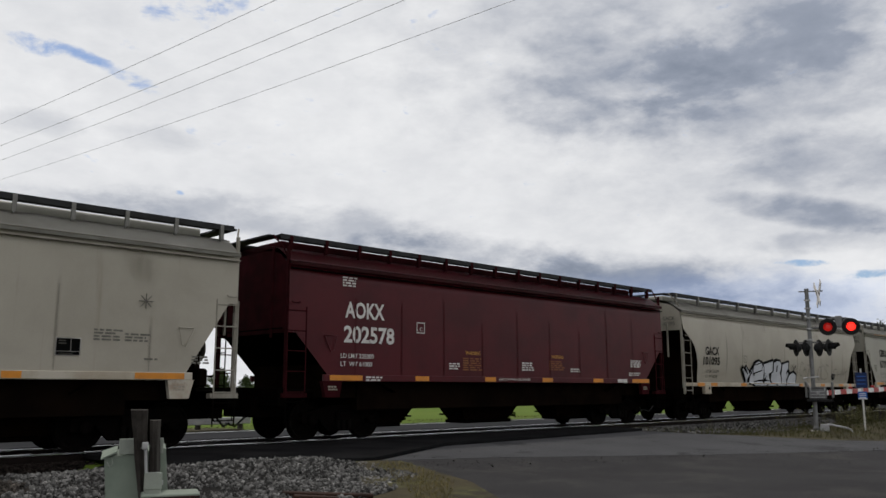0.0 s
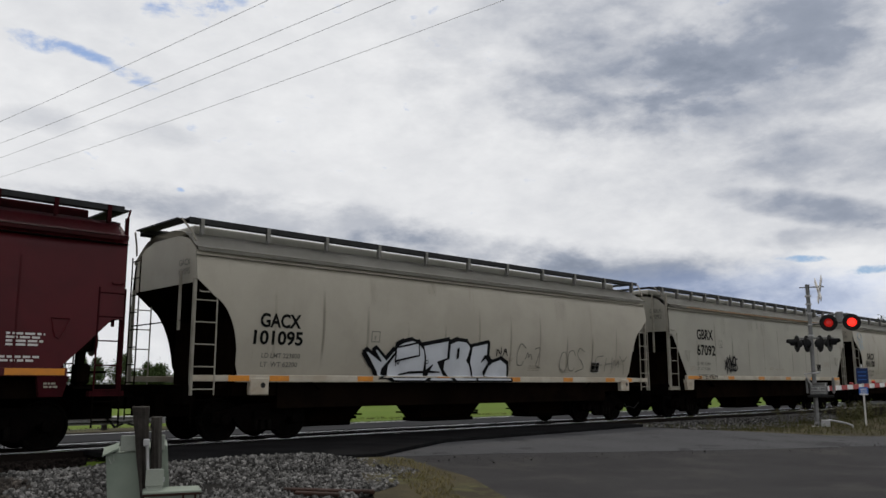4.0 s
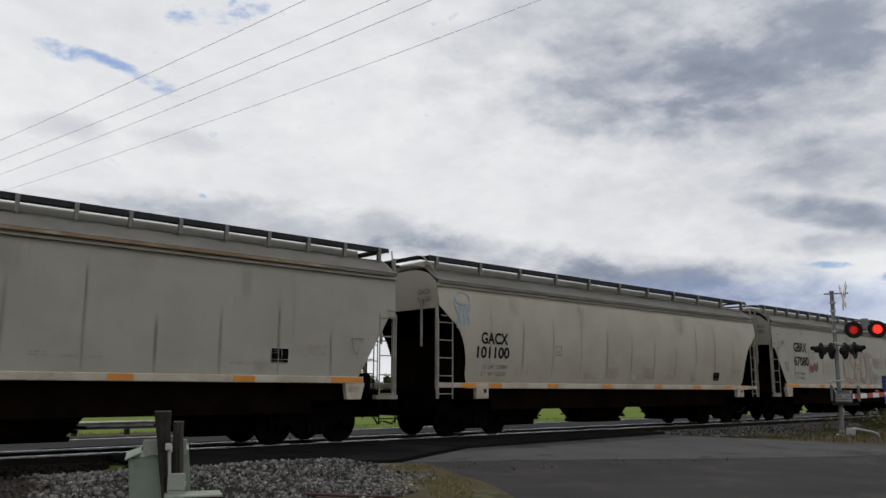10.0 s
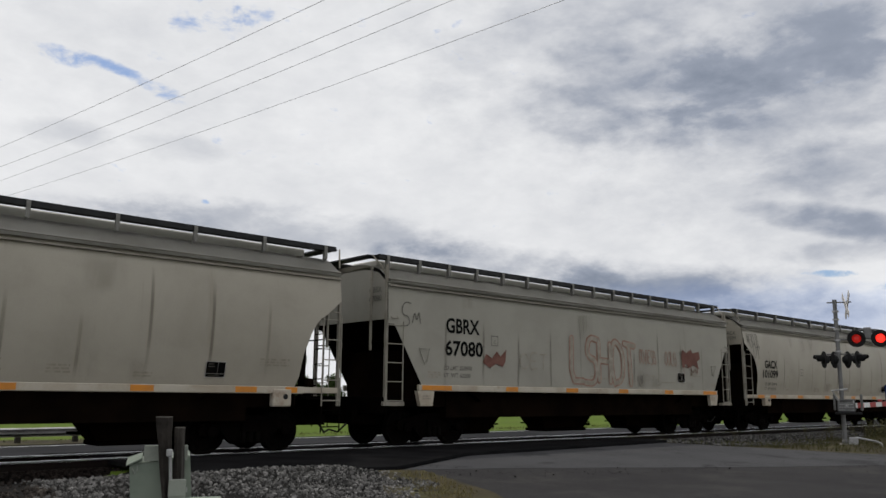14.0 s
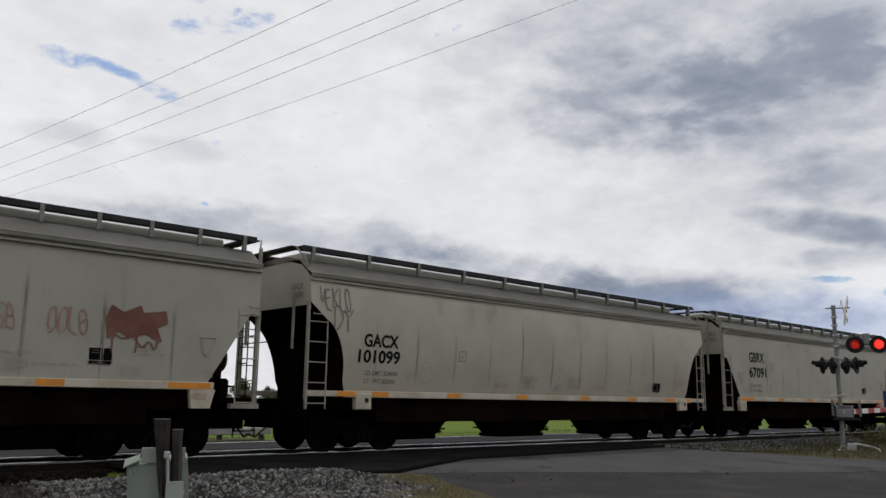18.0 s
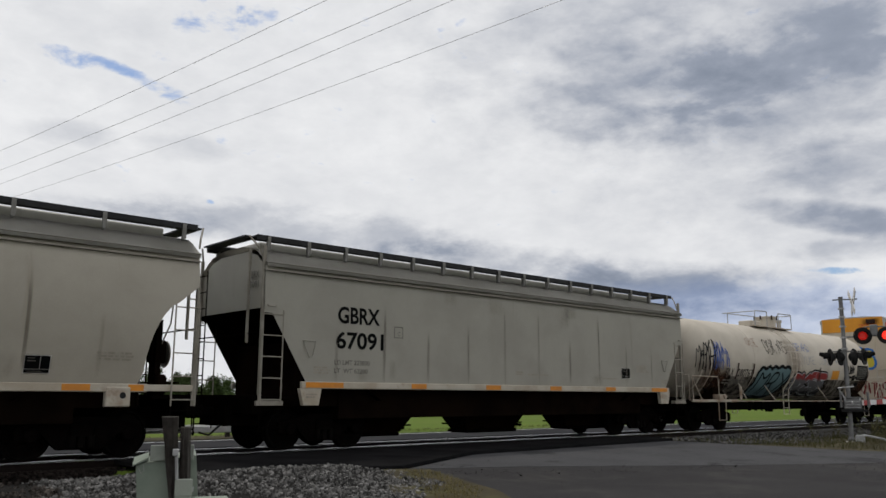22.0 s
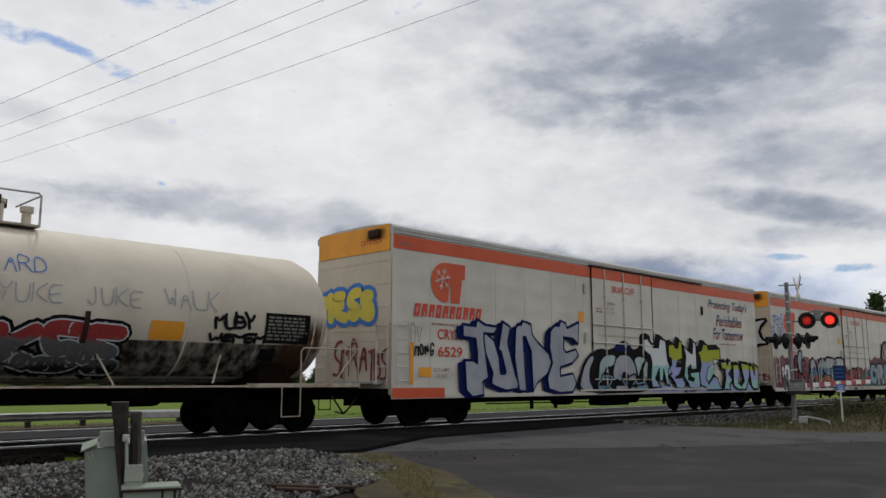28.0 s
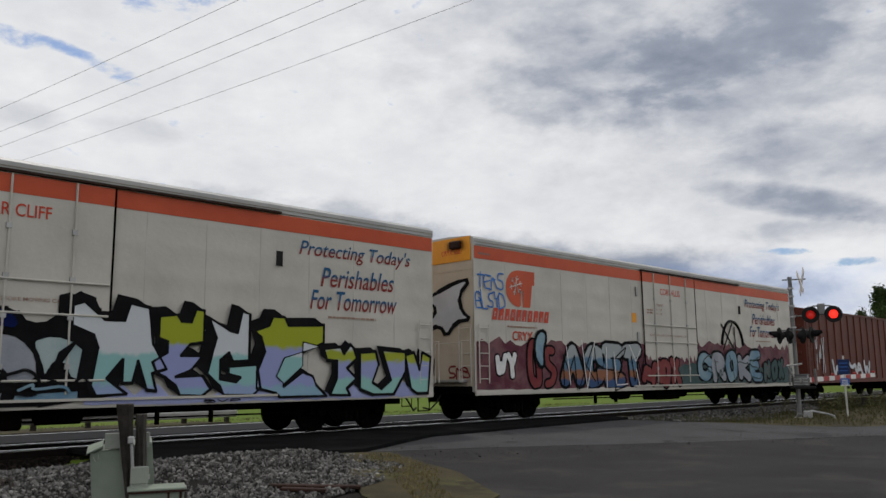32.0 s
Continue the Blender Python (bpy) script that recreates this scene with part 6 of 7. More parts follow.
        for z in (1.5, 2.4, 3.1, 4.0):
            part("bar_keeper", box(x - 0.05, x + 0.05, NEAR - 0.085, NEAR - 0.035, z - 0.05, z + 0.05), M["galv"], door)
    for z in (3.05, 1.25, 2.45):
        part("door_bar", tube([(dx0 + 0.05, NEAR - 0.07, z), (dx1 - 0.05, NEAR - 0.07, z)], 0.024, 6), M["reefer"], door)
    for x in (dx0, dx1):
        part("door_seal", box(x - 0.02, x + 0.02, NEAR - 0.045, NEAR - 0.02, 0.95, 4.96), M["under"], door)
    for z, a, b in ((5.0, -h + 8.7, -h + 16.4), (0.90, -h + 8.0, -h + 16.4)):
        part("door_rail", box(a, b, NEAR - 0.09, NEAR - 0.02, z - 0.025, z + 0.025), M["rust"] if z > 3 else M["reefer"], car)
    for z in (4.2, 2.6):
        part("hinge", box(dx0 - 0.42, dx0 - 0.30, NEAR - 0.05, NEAR, z - 0.16, z + 0.16), M["galv"], car)
    part("slot", box(-h + 16.34, -h + 16.5, NEAR - 0.02, NEAR, 3.78, 4.12), M["matt_black"], car)
    panel(car, "placard", -h + 8.07, -h + 8.37, 3.1, 3.43, M["amber"], NEAR - 0.006)
    # writing
    logo(car, -h + 1.36, 3.30, 1.36, 1.10)
    slanted_blocks(car, -h + 0.74, 2.88, 2.65, 0.34, 10, M["red_paint"])
    bars(car, -h + 1.4, 2.68, 1.6, 0.09, 1, M["faded_red"], longest=0.14)
    words(car, "CRYX", -h + 1.62, 2.30, 0.28, M["red_paint"], 0.95, 0.014)
    words(car, number, -h + 1.64, 1.84, 0.27, M["red_paint"], 0.95, 0.014)
    words(car, "LD LMT", -h + 1.5, 1.45, 0.09, M["faded_red"], 0.6)
    words(car, "LT WT", -h + 1.55, 1.28, 0.09, M["faded_red"], 0.45)
    words(car, town, (dx0 + dx1) / 2 - 0.7, 4.18, 0.24, M["red_paint"], 1.42, 0.01, side=lambda z: NEAR - 0.045)
    for text, z, w in (("OPENING", 3.74, 0.52), ("H  11-4", 3.58, 0.40), ("W  12-0", 3.42, 0.42)):
        words(car, text, dx0 + 0.86, z, 0.10, M["faded_red"], w, 0.01, side=lambda q: NEAR - 0.045)
    bars(car, dx0 + 0.22, 3.46, 0.42, 0.2, 2, M["faded_red"], side=lambda q: NEAR - 0.045)
    words(car, "CLOSE AND LOCK DOOR  BEFORE MOVING CAR", dx0 + 0.35, 2.66, 0.07, M["faded_red"], 2.6, 0.01, side=lambda q: NEAR - 0.045)
    for text, x, z, w in (("Protecting Today's", 16.95, 4.0, 3.5), ("Perishables", 17.58, 3.40, 2.3), ("For Tomorrow", 17.28, 2.85, 2.7)):
        words(car, text, -h + x, z, 0.46, M["slogan"], w, 0.008, lean=0.28)
    bars(car, -h + 17.8, 2.66, 1.6, 0.08, 1, M["faded_red"], longest=0.14)
    return car


def boxcar(X0, X1):
    h = (X1 - X0) / 2
    car = thing("boxcar", "rust-brown ribbed boxcar with graffiti", "boxcar", pose((X0 + X1) / 2, TRACK_Y, 0), "freight cars of the train")
    part("body", box(-h, h, NEAR + 0.04, -NEAR - 0.04, 0.95, 4.36, bevel=0.02), M["brown"], car)
    prof = [(-1.62, 4.3), (-1.62, 4.40), (-0.8, 4.56), (0.8, 4.56), (1.62, 4.40), (1.62, 4.3)]
    ends = [(-h - 0.02, y, z) for y, z in prof] + [(h + 0.02, y, z) for y, z in prof]
    part("roof", hull(ends, [tuple(range(5, -1, -1)), tuple(range(6, 12))] + [(i, (i + 1) % 6, 6 + (i + 1) % 6, 6 + i) for i in range(6)]), M["brown"], car)
    for s in (-1, 1):
        for x in steps(-h + 0.05, h - 0.05, 17):
            part("side_rib", box(x - 0.06, x + 0.06, s * 1.56 - 0.05, s * 1.56 + 0.05, 0.98, 4.30, bevel=0.015), M["brown"], car)
        part("side_sill", box(-h, h, s * 1.58 - 0.04, s * 1.58 + 0.04, 0.82, 1.02), M["brown"], car)
    for d in (-1, 1):
        for z in steps(1.4, 4.0, 6):
            part("end_rib", box(min(d * h, d * (h + 0.05)), max(d * h, d * (h + 0.05)), -1.4, 1.4, z - 0.06, z + 0.06, bevel=0.015), M["brown"], car)
        xa, xb = sorted((d * (h - 0.1), d * (h - 0.5)))
        ladder(car, xa, xb, -1.64, 1.0, 4.3, 8, M["brown"])
        bogie(car, d * (h - 2.0))
        coupler(car, d * h, d)
    part("centre_sill", box(-h - 0.1, h + 0.1, -0.2, 0.2, 0.62, 0.97), M["under"], car)
    spray(car, "WEMAW", -h + 3.1, 1.05, 5.5, 1.0, M["silver"], 0.2, seed=60, wobble=0.1, gap=0.0, side=lambda z: NEAR - 0.022)
    spray(car, "Y~X", -h + 1.0, 1.4, 1.2, 1.8, M["silver"], 0.06, seed=61, wobble=0.1, side=lambda z: NEAR - 0.022)
    return car


def build_others():
    made = [tank_car(135.4, 151.3)]
    a = reefer(152.8, 174.05, "white refrigerated boxcar with blue and silver graffiti", "6529", "BRIAR CLIFF")
    h = 10.625
    side_out = lambda z: NEAR - 0.044
    piece = ["1078 1877 1984 2479 3278 3071 2371 2452 2625 2221 2308 1606 1213 1142 1642 1939 1952 1865 1066", "2471 3063 3346 3429 3729 3831 3552 3355 3684 4179 3962 4429 4621 4614 3812 3017 2820 2930 2452 2366",
             "4577 4681 4982 5086 5385 5683 5772 6164 6952 7142 6830 6020 5711 5654 5270 5069 5211 4712 4446", "7178 7484 7884 7990 8388 8482 9490 9365 8971 8172 8158 8354 9158 9351 8843 7838 7827 8830 9119 8810 7709 6913 6825 7242 7059"]
    block_letters(a, piece, -h + 1.9, -h + 8.3, 0.6, 3.3, [M["navy"]], M["navy"], 0.055, (M["navy"], (-0.24, -0.06)), side_out, 0.0, lowest=0.72)
    block_letters(a, piece, -h + 1.9, -h + 8.3, 0.6, 3.3, [M["pale_grey"]], M["navy"], 0.022, None, side_out, 0.022, lowest=0.73)
    door_out = lambda z: NEAR - 0.10
    block_letters(a, ["0402 0928 1750 2860 4458 5272 6172 6560 7664 8188 8982 8760 9552 9930 9404"], -h + 7.6, -h + 12.9, 0.80, 3.1, [M["ink"]], M["ink"], 0.08, None, side_out, 0.0, 1)
    block_letters(a, ["0605 0926 1445 2155 2348 1835 1717 2302", "2728 2845 3555 4556 4748 4236 3737 3331 3418 2618", "4439 4649 5256 6156 6747 7034 7018 6016 6028 5430 5219 4516 4225", "6750 7355 8053 8642 8929 8518 8021 7932 7534 7324 7221 7037"],
                  -h + 7.6, -h + 12.9, 0.80, 3.1, [M["pale_grey"], M["soft_teal"]], M["ink"], 0.03, None, side_out, 0.012, 2)
    block_letters(a, ["4460 4769 5373 6071 6360 5663"], -h + 7.6, -h + 12.9, 0.80, 3.1, [M["navy"]], M["navy"], 0.03, None, side_out, 0.012, 2)
    block_letters(a, ["2502 2612 4010 4304", "4504 4611 6012 5903", "6203 6310 8412 8404"], -h + 7.6, -h + 12.9, 0.80, 3.1, [M["pale_blue"], M["pale_grey"]], M["ink"], 0.03, None, side_out, 0.014)
    spray(a, "O~O^", -h + 9.0, 1.0, 3.3, 0.5, M["ink"], 0.06, seed=72, wobble=0.2, rounds=2, side=door_out)
    spray(a, "OI~", -h + 8.9, 0.9, 3.0, 0.5, M["pale_blue"], 0.05, seed=74, wobble=0.25, rounds=2, side=door_out, lift=0.006)
    block_letters(a, ["0479 0682 1068 1468 1583 1980 2048 2327 2023 2108 1909 1734 1615 1415 1435 1119 1506 0905 0813 0944 0855 0462", "2173 2575 2669 2869 2981 3180 3151 2849 2639 3139 2929 2825 2520 3121 3309 3103 2604 2513 2319 2123 2033 2341 2351 2154",
                      "3274 3763 3961 4081 4279 4235 3834 3742 3535 3518 3915 4019 3722 3729 4431 4509 4302 3603 3512 3223 3340 3455", "4363 4769 4878 5178 5270 6272 6254 5643 5121 5110 5624 5920 6011 6300 5000 4904 4409 4424 4644 4557"],
                  -h + 11.5, -h + 21.3, 0.85, 3.1, [M["fade_white"], M["fade_lime"], M["fade_white"], M["fade_lime"]], M["ink"], 0.03, (M["ink"], (-0.26, 0.16)), side_out, 0.018)
    block_letters(a, ["5654 6150 5138 4920 5113 5630"], -h + 11.5, -h + 21.3, 0.85, 3.1, [M["fade_white"]], M["ink"], 0.012, None, side_out, 0.034)
    block_letters(a, ["0014 0240 0550 0230"], -h + 11.5, -h + 21.3, 0.85, 3.1, [M["ink"]], M["ink"], 0.02, None, side_out, 0.034)
    block_letters(a, ["6248 6750 6843 7053 7149 7238 6928 7217 6907 7000 6401 6618 6635 6336", "7345 7846 7932 7713 8006 8315 8048 8846 8824 8400 7700 7306", "8843 9146 9326 9446 9741 9600 9200 9005"],
                  -h + 11.5, -h + 21.3, 0.85, 3.1, [M["fade_mix"]], M["ink"], 0.035, (M["ink"], (-0.16, 0.10)), side_out, 0.018)
    cloud_patch(a, -h + 12.2, -h + 20.8, 0.765, 1.05, M["lavender"], 5, lift=0.035, side=flat_side)
    spray(a, "BVP", -h + 14.6, 0.775, 0.9, 0.075, M["ink"], 0.02, seed=78, side=side_out, lift=0.03)
    spray(a, "MONG", -h + 0.75, 1.85, 0.75, 0.34, M["ink"], 0.05, seed=76, wobble=0.12)
    panel(a, "placard", -h + 0.95, -h + 1.4, 1.3, 1.55, M["amber"], NEAR - 0.006)
    panel(a, "placard", -h + 0.62, -h + 0.74, 1.1, 2.2, M["amber"], NEAR - 0.006)
    spray(a, "OV", -h + 0.62, 2.1, 0.4, 0.6, M["ink"], 0.012, seed=77, rounds=2)

    # graffiti on the end wall that faces forward
    def end_tag(car, hh, text, y0, z, w, h2, mat, thick, out=None, seed=1, edge=0.05):
        for ob in spray(car, text, 0, z, w, h2, mat, thick, outline=out, edge=edge, seed=seed, wobble=0.12, gap=-0.15, rounds=1):
            for v in ob.data.vertices:
                v.co = Vector((-hh - 0.026 - (NEAR - v.co.y) * 0.5, y0 - v.co.x, v.co.z))
    end_tag(a, h, "MESS", 1.35, 2.75, 2.3, 0.95, M["sun_yellow"], 0.30, M["sky_blue"], 81, 0.12)
    end_tag(a, h, "SMRA", 0.75, 1.35, 1.4, 0.95, M["maroon_spray"], 0.085, None, 82)
    end_tag(a, h, "TBS", -0.7, 1.25, 0.75, 0.8, M["maroon_spray"], 0.07, None, 83)
    made.append(a)
    b = reefer(175.7, 197.3, "white refrigerated boxcar with teal and magenta graffiti", "6507", "CORVALLIS")
    h = 10.8
    cloud_patch(b, -h + 0.05, -h + 8.8, 0.87, 2.3, M["magenta"], 6, lift=0.004)
    cloud_patch(b, -h + 8.8, -h + 12.6, 0.96, 1.9, M["magenta"], 9, lift=0.032)
    cloud_patch(b, -h + 10.2, h - 0.3, 0.87, 1.7, M["deep_teal"], 7, lift=0.05)
    cloud_patch(b, -h + 12.65, h - 0.4, 1.5, 2.5, M["magenta"], 8, lift=0.004)
    spray(b, "WY", -h + 0.75, 1.2, 1.1, 0.75, M["gate_white"], 0.18, outline=M["ink"], edge=0.05, seed=84, wobble=0.08, lift=0.012)
    spray(b, "ACET", -h + 3.9, 0.9, 4.7, 1.5, M["mottled"], 0.46, outline=M["ink"], edge=0.11, seed=85, wobble=0.05, gap=-0.02, rounds=0, lift=0.014, fills=[M["letter_fade"]])
    spray(b, "IVILY", -h + 3.9, 1.0, 4.8, 1.25, M["gate_white"], 0.035, seed=94, wobble=0.15, gap=0.1, rounds=0, lift=0.034)
    spray(b, "MXHZW", -h + 3.8, 0.95, 4.9, 1.2, M["ink"], 0.05, seed=95, wobble=0.2, gap=0.0, rounds=0, lift=0.03)
    spray(b, "OS", -h + 2.3, 0.95, 1.4, 1.35, M["maroon_spray"], 0.22, outline=M["ink"], edge=0.07, seed=86, wobble=0.12, rounds=2, lift=0.012)
    block_letters(b, ["0250 2288 5590 6070 4540 5002 2004"], -h + 2.5, -h + 3.6, 1.5, 2.75, [M["pale_blue"]], M["ink"], 0.05, None, flat_side, 0.03, 2)
    spray(b, "~MOX", -h + 8.5, 0.9, 2.6, 1.0, M["maroon_spray"], 0.28, outline=M["ink"], edge=0.08, seed=96, wobble=0.15, gap=-0.1, rounds=1, lift=0.05)
    spray(b, "CROKE", -h + 12.5, 1.0, 5.6, 1.25, M["pale_grey"], 0.36, outline=M["ink"], edge=0.10, seed=87, wobble=0.07, gap=0.0, rounds=1, lift=0.056, fills=[M["pale_blue"], M["pale_grey"]])
    spray(b, "SWIMS", -h + 12.6, 1.05, 5.4, 1.0, M["deep_teal"], 0.05, seed=97, wobble=0.2, gap=0.0, rounds=1, lift=0.08)
    spray(b, "NOX", -h + 18.2, 1.0, 2.2, 1.0, M["deep_teal"], 0.26, outline=M["ink"], edge=0.08, seed=98, wobble=0.12, rounds=2, lift=0.056)
    part("graffiti_arc", tube([(-h + 15.6 + 0.95 * math.cos(a), NEAR - 0.012, 2.3 + 1.15 * math.sin(a)) for a in steps(0.15, math.pi - 0.15, 14)], 0.06, 5), M["ink"], b)
    spray(b, "XI", -h + 14.9, 2.2, 1.3, 1.2, M["ink"], 0.09, seed=88, wobble=0.06, rounds=2, gap=-0.7)
    spray(b, "TEAS", -h + 0.1, 3.75, 1.15, 0.5, M["sky_blue"], 0.045, seed=89, wobble=0.12, gap=-0.2)
    spray(b, "BLSYD", -h + 0.05, 3.2, 1.25, 0.5, M["sky_blue"], 0.045, seed=90, wobble=0.12, gap=-0.2)
    for ob in block_letters(b, ["9999 8080 8560 9950 7548 6030 5045 2540 1000 0800 1848 3555 4565 3078 0060 0370 4085 7597"], 0, 2.5, 1.7, 4.0, [M["silver"]], M["ink"], 0.06, None, flat_side, 0.0, 1):
        for v in ob.data.vertices:
            v.co = Vector((-h - 0.026 - (NEAR - v.co.y) * 0.5, 1.0 - v.co.x, v.co.z))
    end_tag(b, h, "YWL", 0.6, 1.2, 0.9, 0.6, M["ink"], 0.04, None, 92)
    end_tag(b, h, "SMB", -0.6, 1.2, 0.8, 0.4, M["maroon_spray"], 0.06, None, 93)
    made.append(b)
    made.append(boxcar(198.9, 215.5))
    return made


CARS += build_others()

# ---- crossing signal, gate and signs ----


def crossing_signal():
    """Mast with crossbuck, flashing lamps and a lowered gate arm. Local x: across the view, local y: away."""
    s = thing("crossing_signal", "aluminium railroad crossing mast with lit red lamps", "crossing signal", pose(30.7, 12.4, ground_z(30.7, 12.4) - 0.02, 0, 0, -68))
    part("foundation", box(-0.2, 0.2, -0.2, 0.2, -0.3, 0.05, bevel=0.03), M["concrete"], s)
    part("mast", lathe([(0.12, 0.03), (0.12, 0.12), (0.075, 0.2), (0.07, 5.12), (0.08, 5.12), (0.08, 5.18)], "z", 16), M["alu"], s)
    part("top_arm", tube([(-0.27, 0, 5.08), (0.55, 0, 5.08)], 0.025, 6), M["alu"], s)
    buck = part("crossbuck", lathe([(0.05, -0.05), (0.05, 0.06)], "x", 10, centre=(0.38, 0, 4.98)), M["alu"], s)
    for a in (52, -52):
        b = part("crossbuck_board", box(-0.012, 0.012, -0.115, 0.115, -0.66, 0.66, bevel=0.004), M["white_paint"], buck, "white crossbuck board with dark lettering")
        b.matrix_basis = pose(0.38 + (0.03 if a > 0 else -0.03), 0, 4.98, a, 0, 9)
        part("board_lettering", box(0.0125, 0.015, -0.05, 0.05, -0.5, 0.5), M["black_paint"], b)
    for z in (4.75, 4.45, 4.1, 3.7, 3.3):
        part("mast_clamp", lathe([(0.11, z - 0.03), (0.11, z + 0.03)], "z", 12), M["galv"], s)
    part("lamp_arm", tube([(0.0, 0, 3.72), (0.5, -0.02, 3.72), (0.98, -0.02, 3.95), (1.0, -0.02, 4.05)], 0.03, 6), M["alu"], s)
    part("lamp_bridge", tube([(0.55, -0.02, 4.0), (0.75, -0.02, 4.06), (1.25, -0.02, 4.06), (1.45, -0.02, 4.0)], 0.03, 6), M["alu"], s)
    part("junction_box", box(0.86, 1.12, -0.09, 0.07, 3.72, 4.14, bevel=0.03), M["alu"], s)

    def lamp(x, y, z, turn, lens):
        head = part("lamp_head", lathe([(0.30, 0.0), (0.305, 0.015), (0.30, 0.03), (0.16, 0.06), (0.13, 0.16), (0.05, 0.2)], "y", 28), M["matt_black"], s, "round black lamp background", at=pose(x, y, z, 0, 0, turn))
        part("lens", lathe([(0.155, -0.01), (0.14, -0.04), (0.09, -0.06), (0.02, -0.065)], "y", 20), lens, head, "red lens")
        bm = bmesh.new()
        arc = [math.radians(a) for a in range(-20, 201, 20)]
        rows = [[bm.verts.new((0.17 * math.cos(a), -0.02 - d * (0.30 if 0.2 < a < 2.9 else 0.16), 0.17 * math.sin(a))) for a in arc] for d in (0, 1)]
        for i in range(len(arc) - 1):
            bm.faces.new((rows[0][i], rows[0][i + 1], rows[1][i + 1], rows[1][i]))
        bmesh.ops.solidify(bm, geom=bm.faces[:], thickness=0.008)
        part("hood", bm, M["matt_black"], head)

    lamp(0.62, -0.12, 3.74, 4, M["lamp_dim"])
    lamp(1.38, -0.12, 3.74, 4, M["lamp_on"])
    part("side_lamp_arm", tube([(-0.55, 0.0, 3.2), (0.75, 0.0, 3.2)], 0.03, 6), M["alu"], s)
    for x, turn in ((-0.50, -72), (-0.16, -112), (0.30, 112), (0.62, 72)):
        lamp(x, 0.05 if abs(turn) > 90 else -0.2, 3.0, turn, M["matt_black"])
    # gate machine
    gate = part("gate_machine", box(-0.18, 0.42, -0.2, 0.2, 1.15, 1.55, bevel=0.04), M["alu"], s)
    part("machine_cover", box(-0.26, 0.62, -0.24, 0.24, 1.06, 1.15, bevel=0.02), M["matt_black"], gate)
    for x in (-0.25, 0.62):
        part("counterweight", box(x - 0.04, x + 0.04, -0.30, 0.20, 1.2, 1.78, bevel=0.03), M["alu"], gate)
    part("machine_lid", box(-0.2, 0.44, -0.22, 0.22, 1.55, 1.59, bevel=0.01), M["alu"], gate)
    for x in (-0.12, 0.36):
        part("lid_latch", box(x - 0.02, x + 0.02, -0.235, -0.22, 1.46, 1.57), M["galv"], gate)
    for z in (1.22, 1.32, 1.42):
        part("cover_rib", box(-0.12, 0.36, -0.212, -0.2, z - 0.01, z + 0.01), M["galv"], gate)
    part("gate_bracket", tube([(-0.1, -0.3, 1.5), (-0.3, -0.45, 1.9), (0.2, -0.45, 1.95)], 0.035, 6), M["galv"], gate)
    part("foot_pipe", tube([(0.35, -0.1, 0.28), (0.95, -0.15, 0.16), (1.12, -0.15, 0.1), (1.14, -0.15, 0.0)], 0.035, 8), M["galv"], s, "bent pale pipe")
    part("ground_box", box(0.12, 0.42, -0.45, -0.1, -0.05, 0.28, bevel=0.02), M["galv"], s)
    # striped arm along the track direction
    arm = part("gate_arm", box(0.0, 0.4, -0.03, 0.03, -0.07, 0.07, bevel=0.01), M["galv"], s)
    arm.matrix_basis = pose(0.1, -0.35, 1.36, 0, -1.2, 68)
    for i in range(13):
        part("gate_stripe", box(0.4 + i * 0.58, 0.4 + (i + 1) * 0.58 - 0.003, -0.025, 0.025, -0.085, 0.085), M["gate_red"] if i % 2 else M["gate_white"], arm, "red band" if i % 2 else "white band")
    for x in (3.2, 5.6, 7.8):
        part("arm_light", lathe([(0.05, -0.06), (0.05, 0.06)], "y", 12, centre=(x, 0, 0.13)), M["gate_red"], arm)


crossing_signal()


def blue_sign():
    s = thing("blue_notice_sign", "blue notice signs on a slim white post in the verge", "sign", pose(32.6, 11.4, ground_z(32.6, 11.4) - 0.02, 0, 0, -70))
    part("post", box(-0.03, 0.03, -0.02, 0.02, -0.3, 2.3, bevel=0.006), M["white_paint"], s)
    for x0, x1, z0, z1, m in ((-0.15, 0.15, 1.18, 1.46, "sign_blue"), (-0.2, 0.2, 1.6, 2.16, "sign_navy")):
        plate_ = part("sign_plate", box(x0, x1, -0.035, -0.022, z0, z1, bevel=0.004), M[m], s)
        for k in (0.25, 0.5, 0.75):
            part("sign_bar", box(x0 * 0.7, x1 * 0.7, -0.038, -0.0352, lerp(z0, z1, k) - 0.015, lerp(z0, z1, k) + 0.015), M["gate_white"] if m == "sign_blue" else M["sign_blue"], plate_)
    part("sign_border", box(-0.15, 0.15, -0.04, -0.0352, 1.18, 1.22), M["gate_white"], s)


blue_sign()


def guard_rail():
    """A W-beam barrier on posts beyond the highway."""
    g = thing("guard_rail", "galvanised steel guard rail beside the highway", "guard rail", pose(0, 31.0, 0))
    z0 = ground_z(0, 31.0)
    prof = [(0.0, 0.0), (-0.07, 0.05), (-0.07, 0.10), (0.0, 0.155), (-0.07, 0.21), (-0.07, 0.26), (0.0, 0.31)]
    bm = grid(steps(-120, 16.6, 40), range(7), lambda x, i: (x, prof[i][0], z0 + 0.24 + prof[i][1]))
    bmesh.ops.solidify(bm, geom=bm.faces[:], thickness=0.006)
    part("beam", bm, M["galv"], g)
    part("end_terminal", box(14.6, 18.6, -0.10, 0.005, z0 + 0.22, z0 + 0.50, bevel=0.03), M["galv"], g, "pale end terminal")
    for x in steps(-60, 18.2, 41):
        part("post", box(x - 0.08, x + 0.08, 0.01, 0.19, z0 - 0.3, z0 + 0.54), M["post_wood"], g)


guard_rail()


